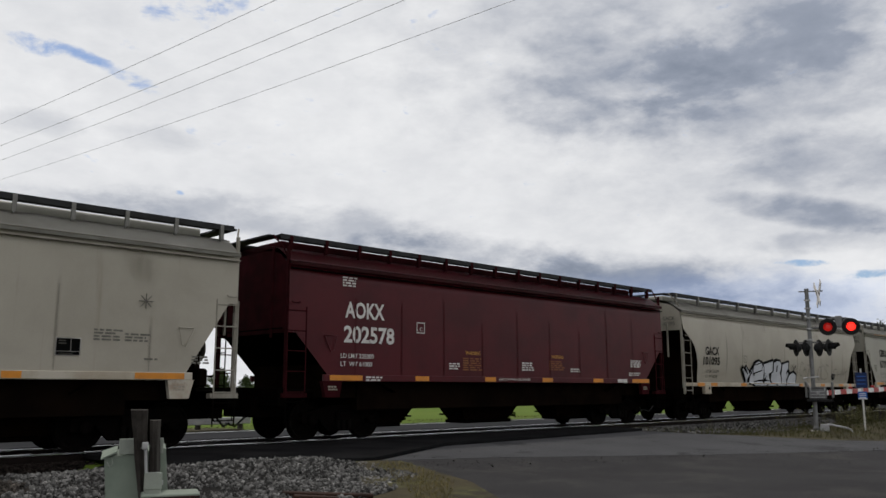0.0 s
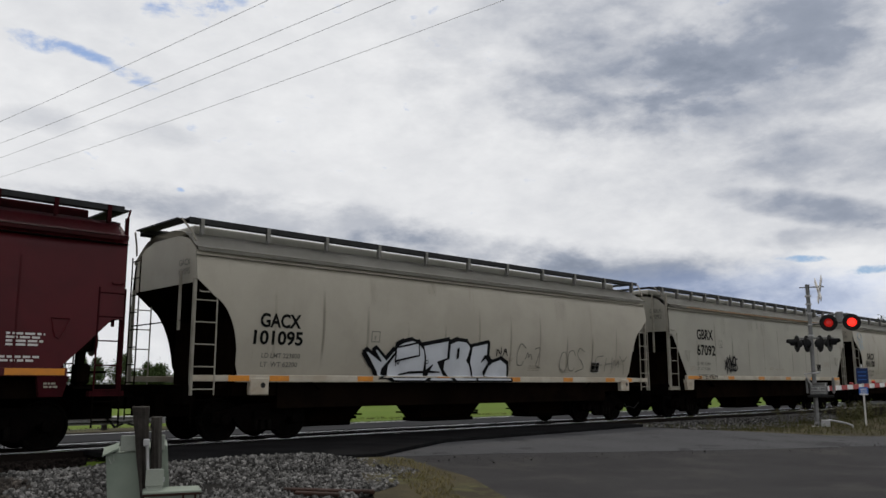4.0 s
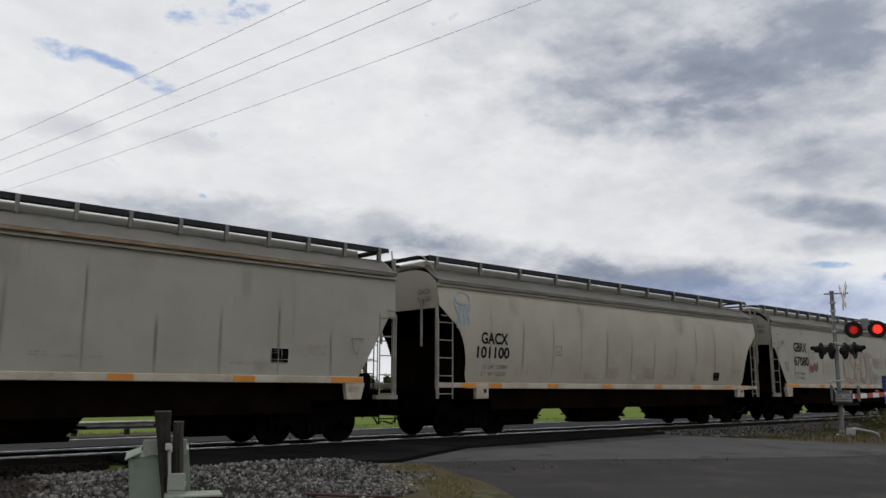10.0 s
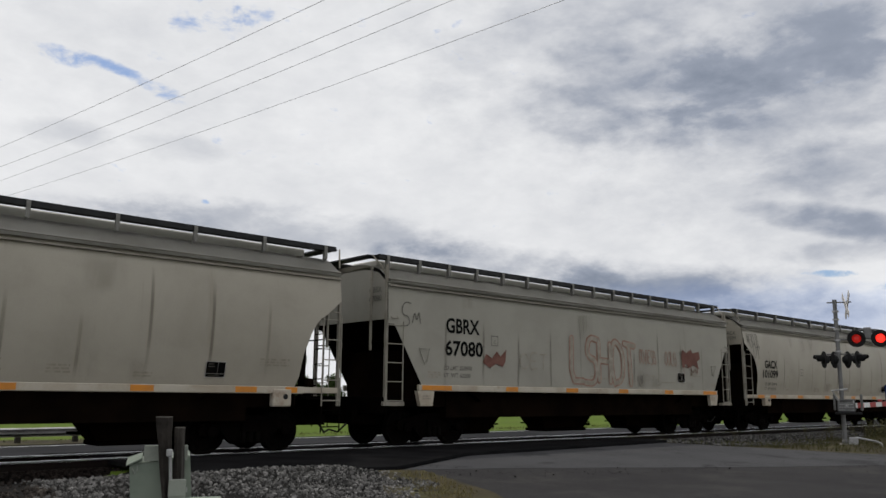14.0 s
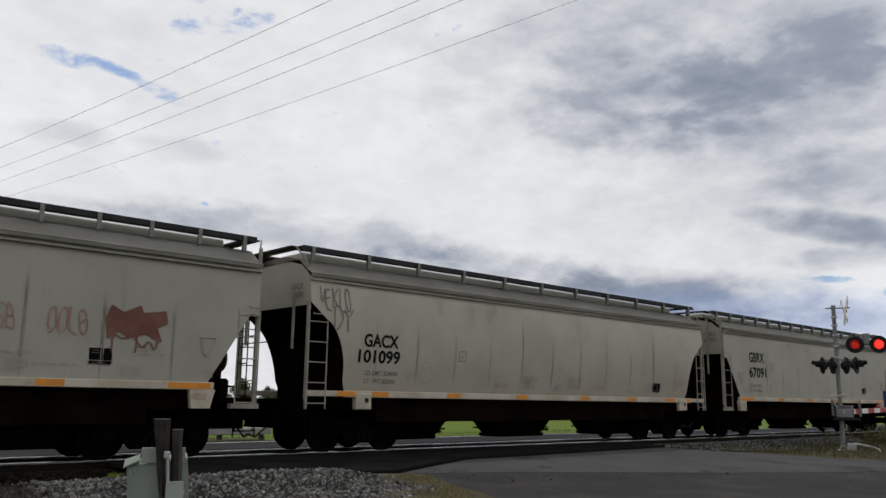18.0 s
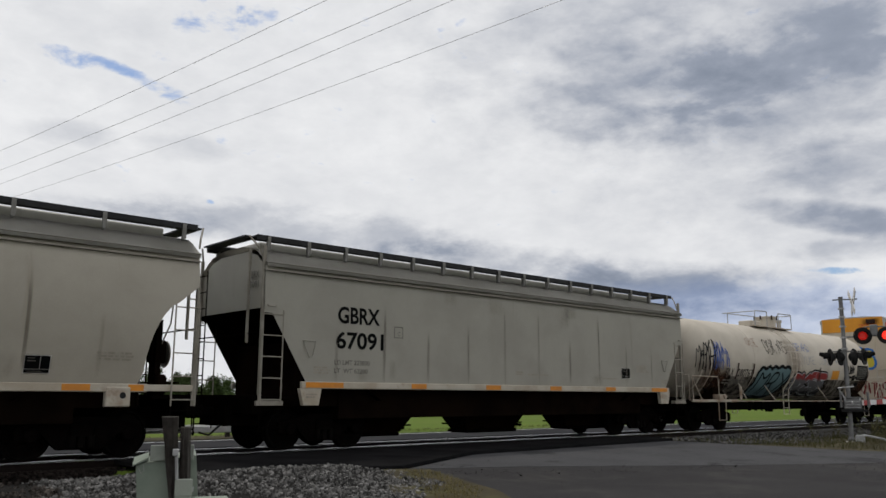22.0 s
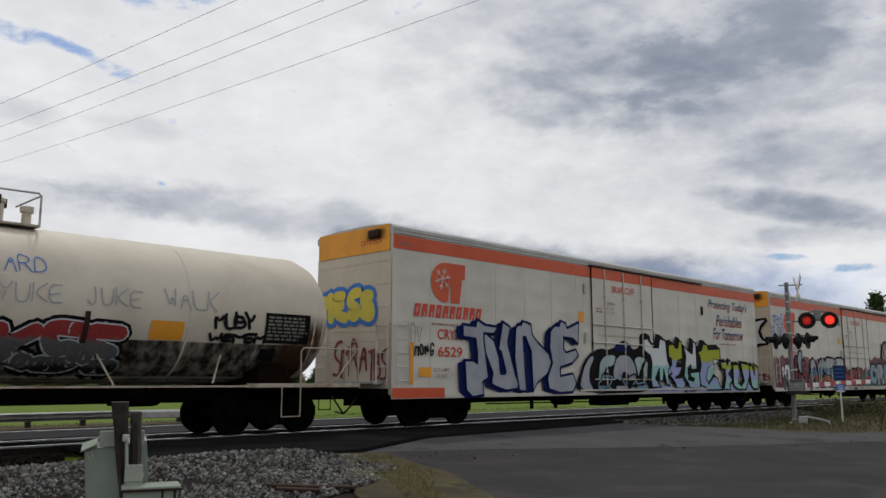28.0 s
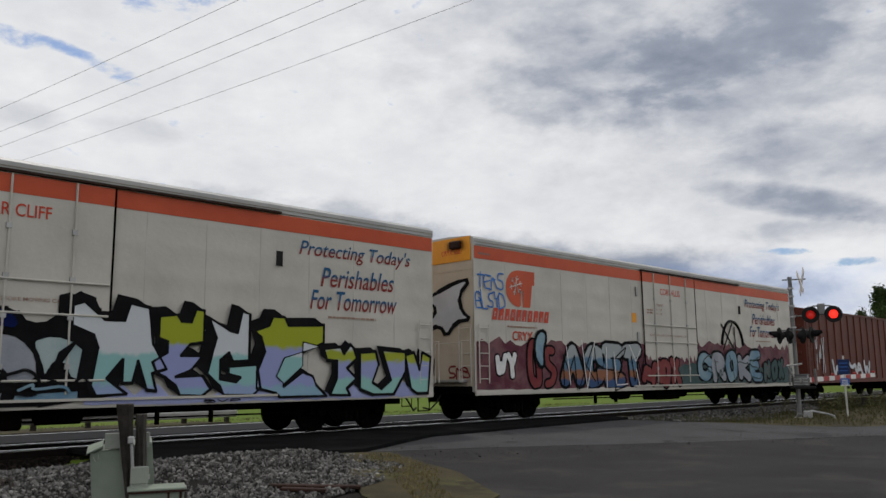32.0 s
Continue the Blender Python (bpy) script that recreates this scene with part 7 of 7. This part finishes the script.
def overhead_wires():
    """Four cables that cross the track, slack between masts out of sight."""
    for a, b in (((7.4, 28.5), (9.1, 14.9)), ((8.2, 31.1), (10.5, 13.5)), ((8.8, 33.5), (11.2, 12.8)), ((9.8, 36.8), (13.0, 11.1))):
        a, b = Vector((*a, 0)), Vector((*b, 0))
        d = (b - a) / (b.y - a.y)
        pts = []
        for y in steps(75, -22, 40):
            p = a + d * (y - a.y)
            p.z = 1.21 + 8.5 + 0.0007 * ((y - 22) ** 2 - 90)
            pts.append(p)
        tagged(part("overhead_wire", tube(pts, 0.0062, 5), M["wire"]), "thin grey overhead power cable", "cable", "overhead cables", "structure")


overhead_wires()

# ---- foreground: meter post, cabinets, scrap ----


def meter_post():
    x, y = 4.22, 9.5
    z = ground_z(x, y)
    t = thing("meter_post", "weathered timber post with a small grey meter box", "post", pose(x, y, z, 0, 0, -24))
    def plank(name, x0, x1, lean0, lean1, y0, y1, top):
        """A split, weathered timber whose two edges lean by their own amounts."""
        bm = bmesh.new()
        rows = []
        for z_ in [-0.3] + steps(0, top, 12):
            a, b = x0 + lean0 * z_, x1 + lean1 * z_
            ring = ((a, y0), (lerp(a, b, 0.3), y0 - 0.03), (lerp(a, b, 0.55), y0 - 0.012), (lerp(a, b, 0.75), y0 - 0.03), (b, y0), (b, y1), (a, y1))
            rows.append([bm.verts.new((xx + 0.012 * noise.noise((k * 3.1, z_ * 3, 1)), yy + 0.012 * noise.noise((z_ * 5, k * 2.7, 2)), z_ + (0.03 * noise.noise((k * 1.7, 5, 3)) if z_ == top else 0))) for k, (xx, yy) in enumerate(ring)])
        for a, b in zip(rows, rows[1:]):
            for k in range(7):
                bm.faces.new((a[k], a[(k + 1) % 7], b[(k + 1) % 7], b[k]))
        bm.faces.new(rows[0][::-1]), bm.faces.new(rows[-1])
        bmesh.ops.recalc_face_normals(bm, faces=bm.faces[:])
        part(name, bm, M["post_wood"], t)

    plank("shaft", 0.085, 0.15, -0.138, -0.04, -0.06, 0.05, 1.24)
    plank("side_plank", 0.165, 0.275, -0.03, -0.02, -0.05, 0.02, 1.12)
    meter = part("meter_box", box(0.105, 0.29, -0.24, -0.10, 0.28, 0.54, bevel=0.015), M["grey_box"], t)
    part("meter_lid", box(0.10, 0.295, -0.255, -0.24, 0.36, 0.545, bevel=0.006), M["grey_box"], meter)
    part("latch", box(0.292, 0.31, -0.2, -0.16, 0.40, 0.45), M["galv"], meter)
    # matt black block added to draw the dark gap below the meter box
    part("meter_stub", box(0.12, 0.24, -0.2, -0.12, 0.20, 0.28), M["matt_black"], meter)
    part("conduit", tube([(0.12, -0.14, 0.54), (0.10, -0.14, 0.80), (0.09, -0.15, 0.84)], 0.018, 8), M["galv"], t)
    part("conduit_cap", box(0.055, 0.125, -0.19, -0.11, 0.80, 0.88, bevel=0.01), M["galv"], t)


def cabinets():
    x, y = 4.31, 9.73
    z = ground_z(x, y)
    c = thing("signal_cabinet", "pale green steel cabinet with a rusty hinged lid", "cabinet", pose(x, y, z, 0, 0, -24))
    pts = [(-0.27, -0.12, -0.1), (0.42, -0.12, -0.1), (0.42, 0.25, -0.1), (-0.27, 0.25, -0.1), (-0.335, -0.12, 0.68), (0.34, -0.12, 0.78), (0.34, 0.25, 0.82), (-0.335, 0.25, 0.74)]
    bm = hull(pts, [(3, 2, 1, 0), (4, 5, 6, 7), (0, 1, 5, 4), (1, 2, 6, 5), (2, 3, 7, 6), (3, 0, 4, 7)])
    bmesh.ops.bevel(bm, geom=bm.edges[:], offset=0.012, segments=2, affect="EDGES")
    part("body", bm, M["cabinet"], c)
    lid = hull([(-0.37, -0.16, 0.665), (-0.20, -0.16, 0.745), (-0.20, 0.27, 0.785), (-0.37, 0.27, 0.725), (-0.37, -0.16, 0.68), (-0.20, -0.16, 0.76), (-0.20, 0.27, 0.80), (-0.37, 0.27, 0.74)], [(3, 2, 1, 0), (4, 5, 6, 7), (0, 1, 5, 4), (1, 2, 6, 5), (2, 3, 7, 6), (3, 0, 4, 7)])
    part("lid_flap", lid, M["cabinet"], c, "bent lid flap")
    part("bracket", box(-0.18, 0.02, -0.155, -0.11, 0.72, 0.90, bevel=0.006), M["grey_box"], c)
    part("bracket", box(0.20, 0.31, -0.155, -0.11, 0.72, 0.90, bevel=0.006), M["grey_box"], c)
    part("hasp", tube([(-0.30, -0.13, 0.64), (-0.27, -0.15, 0.58), (-0.24, -0.15, 0.62), (-0.25, -0.13, 0.68)], 0.008, 5), M["grey_box"], c)
    x, y = 4.49, 9.15
    z = ground_z(x, y)
    k = thing("junction_chest", "low pale green steel chest with rusty rims", "cabinet", pose(x, y, z, 0, 0, -24))
    part("body", box(-0.29, 0.29, -0.2, 0.2, -0.1, 0.30, bevel=0.012), M["cabinet"], k)
    part("lid", box(-0.315, 0.315, -0.23, 0.23, 0.30, 0.335, bevel=0.008), M["cabinet"], k)
    part("rim", box(-0.31, 0.31, -0.236, -0.228, 0.285, 0.312), M["rust"], k, "rusty lid rim")
    for x in (0.12, 0.25):
        part("strap", box(x - 0.012, x + 0.012, -0.212, -0.2, -0.05, 0.29), M["rust"], k)


meter_post()
cabinets()


def scrap():
    for i, (x, y, l, r) in enumerate(((6.75, 9.4, 1.0, -42), (7.0, 9.15, 0.75, -35), (6.55, 9.2, 0.6, -48))):
        z = ground_z(x, y) + 0.06
        s = part("scrap_bar", box(-l / 2, l / 2, -0.05, 0.05, 0, 0.05, bevel=0.012), M["rust"], at=pose(x, y, z, 4, 2, r))
        tagged(s, "rusty scrap steel bar lying on the gravel", "scrap metal", "scrap bars")


scrap()

# ---- ground cover ----
GRAVEL = [(-14, 7.5), (4.6, 7.9), (8.0, 9.3), (9.35, 10.3), (9.8, 11.9), (9.5, 12.4), (6.2, 13.3), (3.5, 13.9), (-14, 14.6)]


def inside(x, y, poly):
    hit = False
    for (x0, y0), (x1, y1) in zip(poly, poly[1:] + poly[:1]):
        if (y0 > y) != (y1 > y) and x < (x1 - x0) * (y - y0) / (y1 - y0) + x0:
            hit = not hit
    return hit


def gravel_z(x, y):
    heap = 0.10 * math.exp(-((y - 12.3) / 0.9) ** 2) * smooth01(x, 3, 6) * (1 - smooth01(x, 8.6, 9.8))
    return ground_z(x, y) + 0.035 + heap + 0.04 * noise.noise((x * 0.9, y * 0.9, 3))


def pebble_mesh(seed):
    bm = bmesh.new()
    bmesh.ops.create_icosphere(bm, subdivisions=1, radius=0.5)
    for v in bm.verts:
        v.co *= 0.75 + 0.55 * (noise.noise(v.co * 2.3 + Vector((seed * 7.1, 0, 0))) + 0.4)
        v.co.z *= 0.72
    me = bpy.data.meshes.new("stone")
    bm.to_mesh(me)
    bm.free()
    return me


def stuff_of(name, shape, places, material, label, category, kind="stuff", parent=None):
    """Many small copies of some shapes joined into one mesh."""
    verts, faces, n = [], [], 0
    data = [(np.array([v.co for v in me.vertices]), [tuple(f.vertices) for f in me.polygons]) for me in shape]
    for i, m in enumerate(places):
        vs, fs = data[i % len(data)]
        a = np.array(m)
        verts.append(vs @ a[:3, :3].T + a[:3, 3])
        faces += [tuple(k + n for k in f) for f in fs]
        n += len(vs)
    me = bpy.data.meshes.new(name)
    me.from_pydata(np.concatenate(verts).tolist(), [], faces)
    ob = place(name, me, material, parent)
    return tagged(ob, label, category, "", kind)


def scatter_gravel():
    xs, ys = steps(-14, 10, 60), steps(7.4, 14.5, 30)
    bm = bmesh.new()
    bm.faces.new([bm.verts.new((x, y, 0)) for x, y in GRAVEL])
    for axis, vals in (((1, 0, 0), xs), ((0, 1, 0), ys)):
        for k in vals[1:-1]:
            bmesh.ops.bisect_plane(bm, geom=bm.verts[:] + bm.edges[:] + bm.faces[:], plane_co=Vector(axis) * k, plane_no=axis)
    for v in bm.verts:
        v.co.z = gravel_z(v.co.x, v.co.y)
    bed = tagged(part("gravel_bed", bm, M["gravel"], smooth=True), "grey crushed stone spread beside the road", "gravel", kind="structure")
    rnd = random.Random(12)
    shapes = [pebble_mesh(i) for i in range(6)]
    spots = []
    while len(spots) < 10500:
        x, y = rnd.uniform(1.0, 9.9), rnd.uniform(8.6, 13.9)
        if not inside(x, y, GRAVEL) or rnd.random() > 1.0 - 0.75 * smooth01(noise.noise((x * 0.7, y * 0.7, 9)) + 0.35 * smooth01(y, 10.8, 9.2) + 0.2 * smooth01(x, 7.0, 9.5) + 0.45 * smooth01(x, 4.4, 2.6), 0.1, 0.55):
            continue
        d = 0.032 + 0.068 * rnd.random() ** 2.2
        spots.append((math.hypot(x, y), Matrix.LocRotScale((x, y, gravel_z(x, y) + d * 0.18), Euler([rnd.uniform(0, 6.3) for _ in range(3)]), (d, d * rnd.uniform(0.7, 1.1), d * rnd.uniform(0.6, 1.0)))))
    spots.sort(key=lambda s: s[0])
    big = [s for s in spots if 9.9 < s[0] and s[1].to_scale().x > 0.066][:280]
    chosen = {id(s) for s in big}
    for i, (_, m) in enumerate(big):
        place("stone", shapes[i % 6], M["stone"], bed, at=m)
    rest = [s[1] for s in spots if id(s) not in chosen]
    dusty = [m for m in rest if m.translation.x < 3.4 + 0.7 * noise.noise(m.translation * 1.5) + 0.2 * (m.translation.y - 11)]
    taken = {id(m) for m in dusty}
    stuff_of("crushed_stone", shapes, [m for m in rest if id(m) not in taken], M["stone"], "loose grey crushed stone", "gravel")
    stuff_of("dusty_stone", shapes, dusty, M["dusty_stone"], "brown dusty crushed stone trodden into soil", "gravel")
    # shoulder stones along the ballast beds
    more, near_black = [], []
    for x0, x1, n in ((-3, 6.2, 3200), (22.6, 40, 4200)):
        for _ in range(n):
            x, y = rnd.uniform(x0, x1), TRACK_Y - rnd.uniform(0.9, 2.75)
            zz = lerp(-0.19, -0.42, max(0, (TRACK_Y - y - 1.55) / 1.05)) + 0.02
            d = rnd.uniform(0.05, 0.10)
            (near_black if x < 10 else more).append(Matrix.LocRotScale((x, y, zz), Euler([rnd.uniform(0, 6.3) for _ in range(3)]), (d, d * 0.9, d * 0.8)))
    for _ in range(900):
        x, y = rnd.uniform(22.4, 30), rnd.uniform(12.6, 15.2)
        d = rnd.uniform(0.04, 0.09)
        more.append(Matrix.LocRotScale((x, y, ground_z(x, y) + 0.06), Euler([rnd.uniform(0, 6.3) for _ in range(3)]), (d, d * 0.9, d * 0.8)))
    stuff_of("shoulder_ballast", shapes, more, M["stone"], "grey ballast stones on the track shoulder", "ballast")
    stuff_of("sooty_ballast", shapes, near_black, M["near_black_stone"], "near-black ballast stones on the track shoulder", "ballast")
    # crumbs on the road
    crumbs = []
    for _ in range(800):
        x = rnd.uniform(9, 34)
        y = 12.0 - (x - 10) * 0.30 + rnd.gauss(-0.5, 0.35 if rnd.random() < 0.7 else 1.2)
        d = rnd.uniform(0.008, 0.026) if rnd.random() < 0.97 else 0.045
        crumbs.append(Matrix.LocRotScale((x, y, ground_z(x, y) + 0.03), Euler([rnd.uniform(0, 6.3) for _ in range(3)]), (d, d, d * 0.7)))
    stuff_of("road_grit", shapes, crumbs, M["gravel"], "dark grit crumbs scattered over the asphalt", "grit")


def blade_mesh(seed):
    rnd = random.Random(seed)
    bm = bmesh.new()
    for _ in range(5):
        a, lean_, hgt = rnd.uniform(0, 6.3), rnd.uniform(0.1, 0.5), rnd.uniform(0.6, 1.0)
        d, n = Vector((math.cos(a), math.sin(a), 0)), Vector((-math.sin(a), math.cos(a), 0)) * 0.022
        b0 = Vector((rnd.uniform(-0.1, 0.1), rnd.uniform(-0.1, 0.1), 0))
        mid, tip = b0 + d * lean_ * 0.3 + Vector((0, 0, hgt * 0.6)), b0 + d * lean_ + Vector((0, 0, hgt))
        v = [bm.verts.new(p) for p in (b0 - n, b0 + n, mid + n * 0.8, mid - n * 0.8, tip)]
        bm.faces.new(v[:4]), bm.faces.new((v[3], v[2], v[4]))
    me = bpy.data.meshes.new("tuft")
    bm.to_mesh(me)
    bm.free()
    return me


def herb_mesh(seed):
    """A leafy weed: a stalk with small leaves."""
    rnd = random.Random(seed)
    bm = bmesh.new()
    for _ in range(3):
        a, l = rnd.uniform(0, 6.3), rnd.uniform(0.05, 0.35)
        d = Vector((math.cos(a) * l, math.sin(a) * l, 1))
        n = Vector((-math.sin(a), math.cos(a), 0)) * 0.008
        v = [bm.verts.new(p) for p in (-n, n, d + n * 0.3, d - n * 0.3)]
        bm.faces.new(v)
        for k in steps(0.2, 1.0, 7):
            b = rnd.uniform(0, 6.3)
            e = Vector((math.cos(b), math.sin(b), rnd.uniform(0.1, 0.7))) * rnd.uniform(0.1, 0.2)
            s = Vector((-math.sin(b), math.cos(b), 0)) * 0.035
            c = d * k
            bm.faces.new([bm.verts.new(p) for p in (c, c + e * 0.5 + s, c + e, c + e * 0.5 - s)])
    me = bpy.data.meshes.new("weed")
    bm.to_mesh(me)
    bm.free()
    return me


def plants():
    rnd = random.Random(5)
    blades, herbs = [blade_mesh(i) for i in range(5)], [herb_mesh(i) for i in range(5)]

    def at(x, y, s, up=1.0):
        return Matrix.LocRotScale((x, y, ground_z(x, y) + 0.01), Euler((rnd.uniform(-0.15, 0.15), rnd.uniform(-0.15, 0.15), rnd.uniform(0, 6.3))), (s, s, s * up))

    dry = []
    patch = [(8.3, 8.4), (9.4, 9.5), (10.2, 11.6), (9.8, 12.0), (9.2, 10.9), (7.9, 8.8), (6.9, 7.2), (7.2, 6.9)]
    while len(dry) < 900:
        x, y = rnd.uniform(6.4, 10.4), rnd.uniform(6.8, 12.2)
        if inside(x, y, patch) and noise.noise((x * 1.3, y * 1.3, 4)) > -0.25 - 0.3 * rnd.random():
            dry.append(at(x, y, rnd.uniform(0.05, 0.14)))
    stuff_of("dry_grass", blades, dry, M["dry"], "low straw-coloured grass at the road edge", "grass")
    sheet("verge", [(22.35, 14.4), (22.9, 12.6), (25.2, 10.9), (28.3, 9.35), (36, 7.6), (70, 4.0), (120, 4), (120, 14.9), (22.6, 14.9)], M["verge"], 0.03, 2.0, label="brown weedy verge beside the track")
    sheet("verge", [(6.2, 6.3), (8.4, 7.4), (9.6, 9.3), (10.4, 11.9), (9.7, 12.4), (8.7, 11.05), (7.05, 8.6)], M["verge"], 0.045, 0.7, label="bare soil strip between gravel and road")
    low, tall = [], []
    while len(low) < 5200:
        x = 22.6 + 27 * rnd.random() ** 1.3
        y = rnd.uniform(5.5, 14.9)
        edge_y = 12.6 - (x - 22.9) * 0.6 if x < 28.3 else 9.35 - (x - 28.3) * 0.225
        if y < edge_y + 0.05:
            continue
        low.append(at(x, y, rnd.uniform(0.06, 0.2)))
    stuff_of("verge_grass", blades, low, M["weed"], "olive and brown verge grass", "grass")
    while len(tall) < 300:
        x, y = rnd.uniform(24, 48), rnd.uniform(9.8, 14.6)
        edge_y = 12.6 - (x - 22.9) * 0.6 if x < 28.3 else 9.35 - (x - 28.3) * 0.225
        if y < edge_y + 0.7 or noise.noise((x * 0.5, y * 0.8, 2)) + 0.015 * (x - 30) < rnd.uniform(-0.1, 0.3):
            continue
        tall.append(at(x, y, rnd.uniform(0.25, 0.8) * (0.45 if x < 31.5 else 1.0)))
    stuff_of("tall_weeds", herbs, tall, M["weed"], "tall leafy weeds along the track", "weeds")
    far = []
    while len(far) < 2600:
        x, y = rnd.uniform(-2, 46), rnd.uniform(29.9, 36)
        far.append(at(x, y, rnd.uniform(0.05, 0.16)))
    stuff_of("roadside_grass", blades, far, M["weed"], "rough grass beyond the highway", "grass")


def leaf_clump(seed):
    rnd = random.Random(seed)
    bm = bmesh.new()
    for _ in range(26):
        p = Vector([rnd.gauss(0, 0.36) for _ in range(3)])
        a, b = Vector([rnd.gauss(0, 1) for _ in range(3)]).normalized(), Vector([rnd.gauss(0, 1) for _ in range(3)]).normalized()
        s = rnd.uniform(0.14, 0.26)
        bm.faces.new([bm.verts.new(q) for q in (p - a * s, p + b * s * 0.6, p + a * s, p - b * s * 0.6)])
    me = bpy.data.meshes.new("leaf_clump")
    bm.to_mesh(me)
    bm.free()
    return me


def tree(x, y, height, wide, seed, conifer, label):
    rnd = random.Random(seed)
    z = ground_z(x, y)
    t = thing("tree", label, "tree", pose(x, y, z), "trees")
    trunk = tube([(0, 0, -0.3), (0.02 * height, 0, height * 0.35), (-0.01 * height, 0.01 * height, height * 0.7), (0, 0, height * 0.93)], 0.02 * height, 8)
    for v in trunk.verts:
        k = 1 - 0.8 * max(v.co.z, 0) / height
        v.co.x, v.co.y = v.co.x * k, v.co.y * k
    part("trunk", trunk, M["bark"], t)
    places, limbs = [], bmesh.new()
    n = 46 if conifer else 34
    for i in range(n):
        k = rnd.uniform(0.28, 0.97) if conifer else rnd.uniform(0.15, 0.9)
        a = rnd.uniform(0, 6.3)
        r = wide * ((1.05 - k) * rnd.uniform(0.5, 1.15) if conifer else math.sin(math.pi * min(k + 0.12, 1)) * rnd.uniform(0.3, 1.0))
        tip = Vector((math.cos(a) * r, math.sin(a) * r, height * k + (0.02 * height if not conifer else -0.02 * height)))
        base = Vector((0, 0, height * max(k - 0.08, 0.1)))
        tube([base, base.lerp(tip, 0.6) + Vector((0, 0, 0.02 * height)), tip], 0.005 * height, 4, limbs)
        for j in range(7):
            p = base.lerp(tip, rnd.uniform(0.35, 1.05)) + Vector([rnd.gauss(0, wide * 0.09) for _ in range(3)])
            s = wide * rnd.uniform(0.16, 0.34)
            places.append(Matrix.LocRotScale(p, Euler([rnd.uniform(0, 6.3) for _ in range(3)]), (s, s, s * (0.6 if conifer else 0.9))))
    part("branching", limbs, M["bark"], t)["kind"] = "stuff"
    crown = stuff_of("crown", [leaf_clump(i) for i in range(4)], places, M["leaf"], "", "", "", t)
    del crown


def far_plants():
    rnd = random.Random(8)
    for az, dist, hgt, wide in ((71.9, 150, 13.5, 3.2), (73.1, 148, 16.2, 4.0), (74.2, 152, 16.0, 4.2), (75.6, 146, 16.0, 4.0), (77.5, 150, 15, 4.0)):
        a = radians(az)
        tree(dist * math.sin(a), dist * math.cos(a), hgt, wide, int(az * 10), True, "tall dark pine tree beyond the track")
    for az in (70.9, 71.7, 72.5, 73.4, 74.4, 75.5, 76.7, 78.0):
        a = radians(az)
        tree(138 * math.sin(a), 138 * math.cos(a), rnd.uniform(10.2, 13), rnd.uniform(2.8, 3.8), int(az * 10), False, "broad green tree beyond the track")
    for i in range(14):
        a = radians(25.5 + i * 1.2 + rnd.uniform(-0.5, 0.5))
        d = rnd.uniform(112, 140)
        tree(d * math.sin(a), d * math.cos(a), rnd.uniform(3.8, 6.4), rnd.uniform(2.0, 3.0), 340 + i, False, "bushy green tree at the far side of the meadow")
    for i in range(16):
        a = radians(4 + i * 1.35 + rnd.uniform(-0.5, 0.5))
        d = rnd.uniform(105, 135)
        tree(d * math.sin(a), d * math.cos(a), rnd.uniform(4.6, 7.6), rnd.uniform(2.2, 3.4), 300 + i, False, "bushy green tree at the far side of the meadow")


scatter_gravel()
plants()
far_plants()


def motions():
    """The train rolls towards -x at about five metres a second; its wheels turn with it."""
    run = [(0, 0.00), (1, 4.85), (2, 9.72), (3, 14.56), (3.5, 16.99), (5.5, 26.80), (7, 34.27), (9, 44.28), (11, 54.36), (13, 64.41), (14.5, 71.90), (16.5, 81.83), (18, 89.22), (20, 99.08), (22, 108.91), (24, 118.89), (25.5, 126.38), (27.5, 136.38), (29, 143.90), (30.5, 151.42), (32, 158.83)]
    for car in CARS:
        p = car.matrix_basis.translation.copy()
        walk(car, [(t, pose(p.x - s, p.y, p.z)) for t, s in run])
    turns = []
    for (t0, s0), (t1, s1) in zip(run, run[1:]):
        n = max(1, math.ceil((s1 - s0) / 0.66))
        turns += [(lerp(t0, t1, i / n), lerp(s0, s1, i / n)) for i in range(n)]
    turns.append(run[-1])
    for pair in WHEELS:
        for axle in pair:
            x = axle.matrix_basis.translation.x
            walk(axle, [(t, pose(x, 0, 0.46, 0, -math.degrees(s / 0.46), 0)) for t, s in turns])


motions()
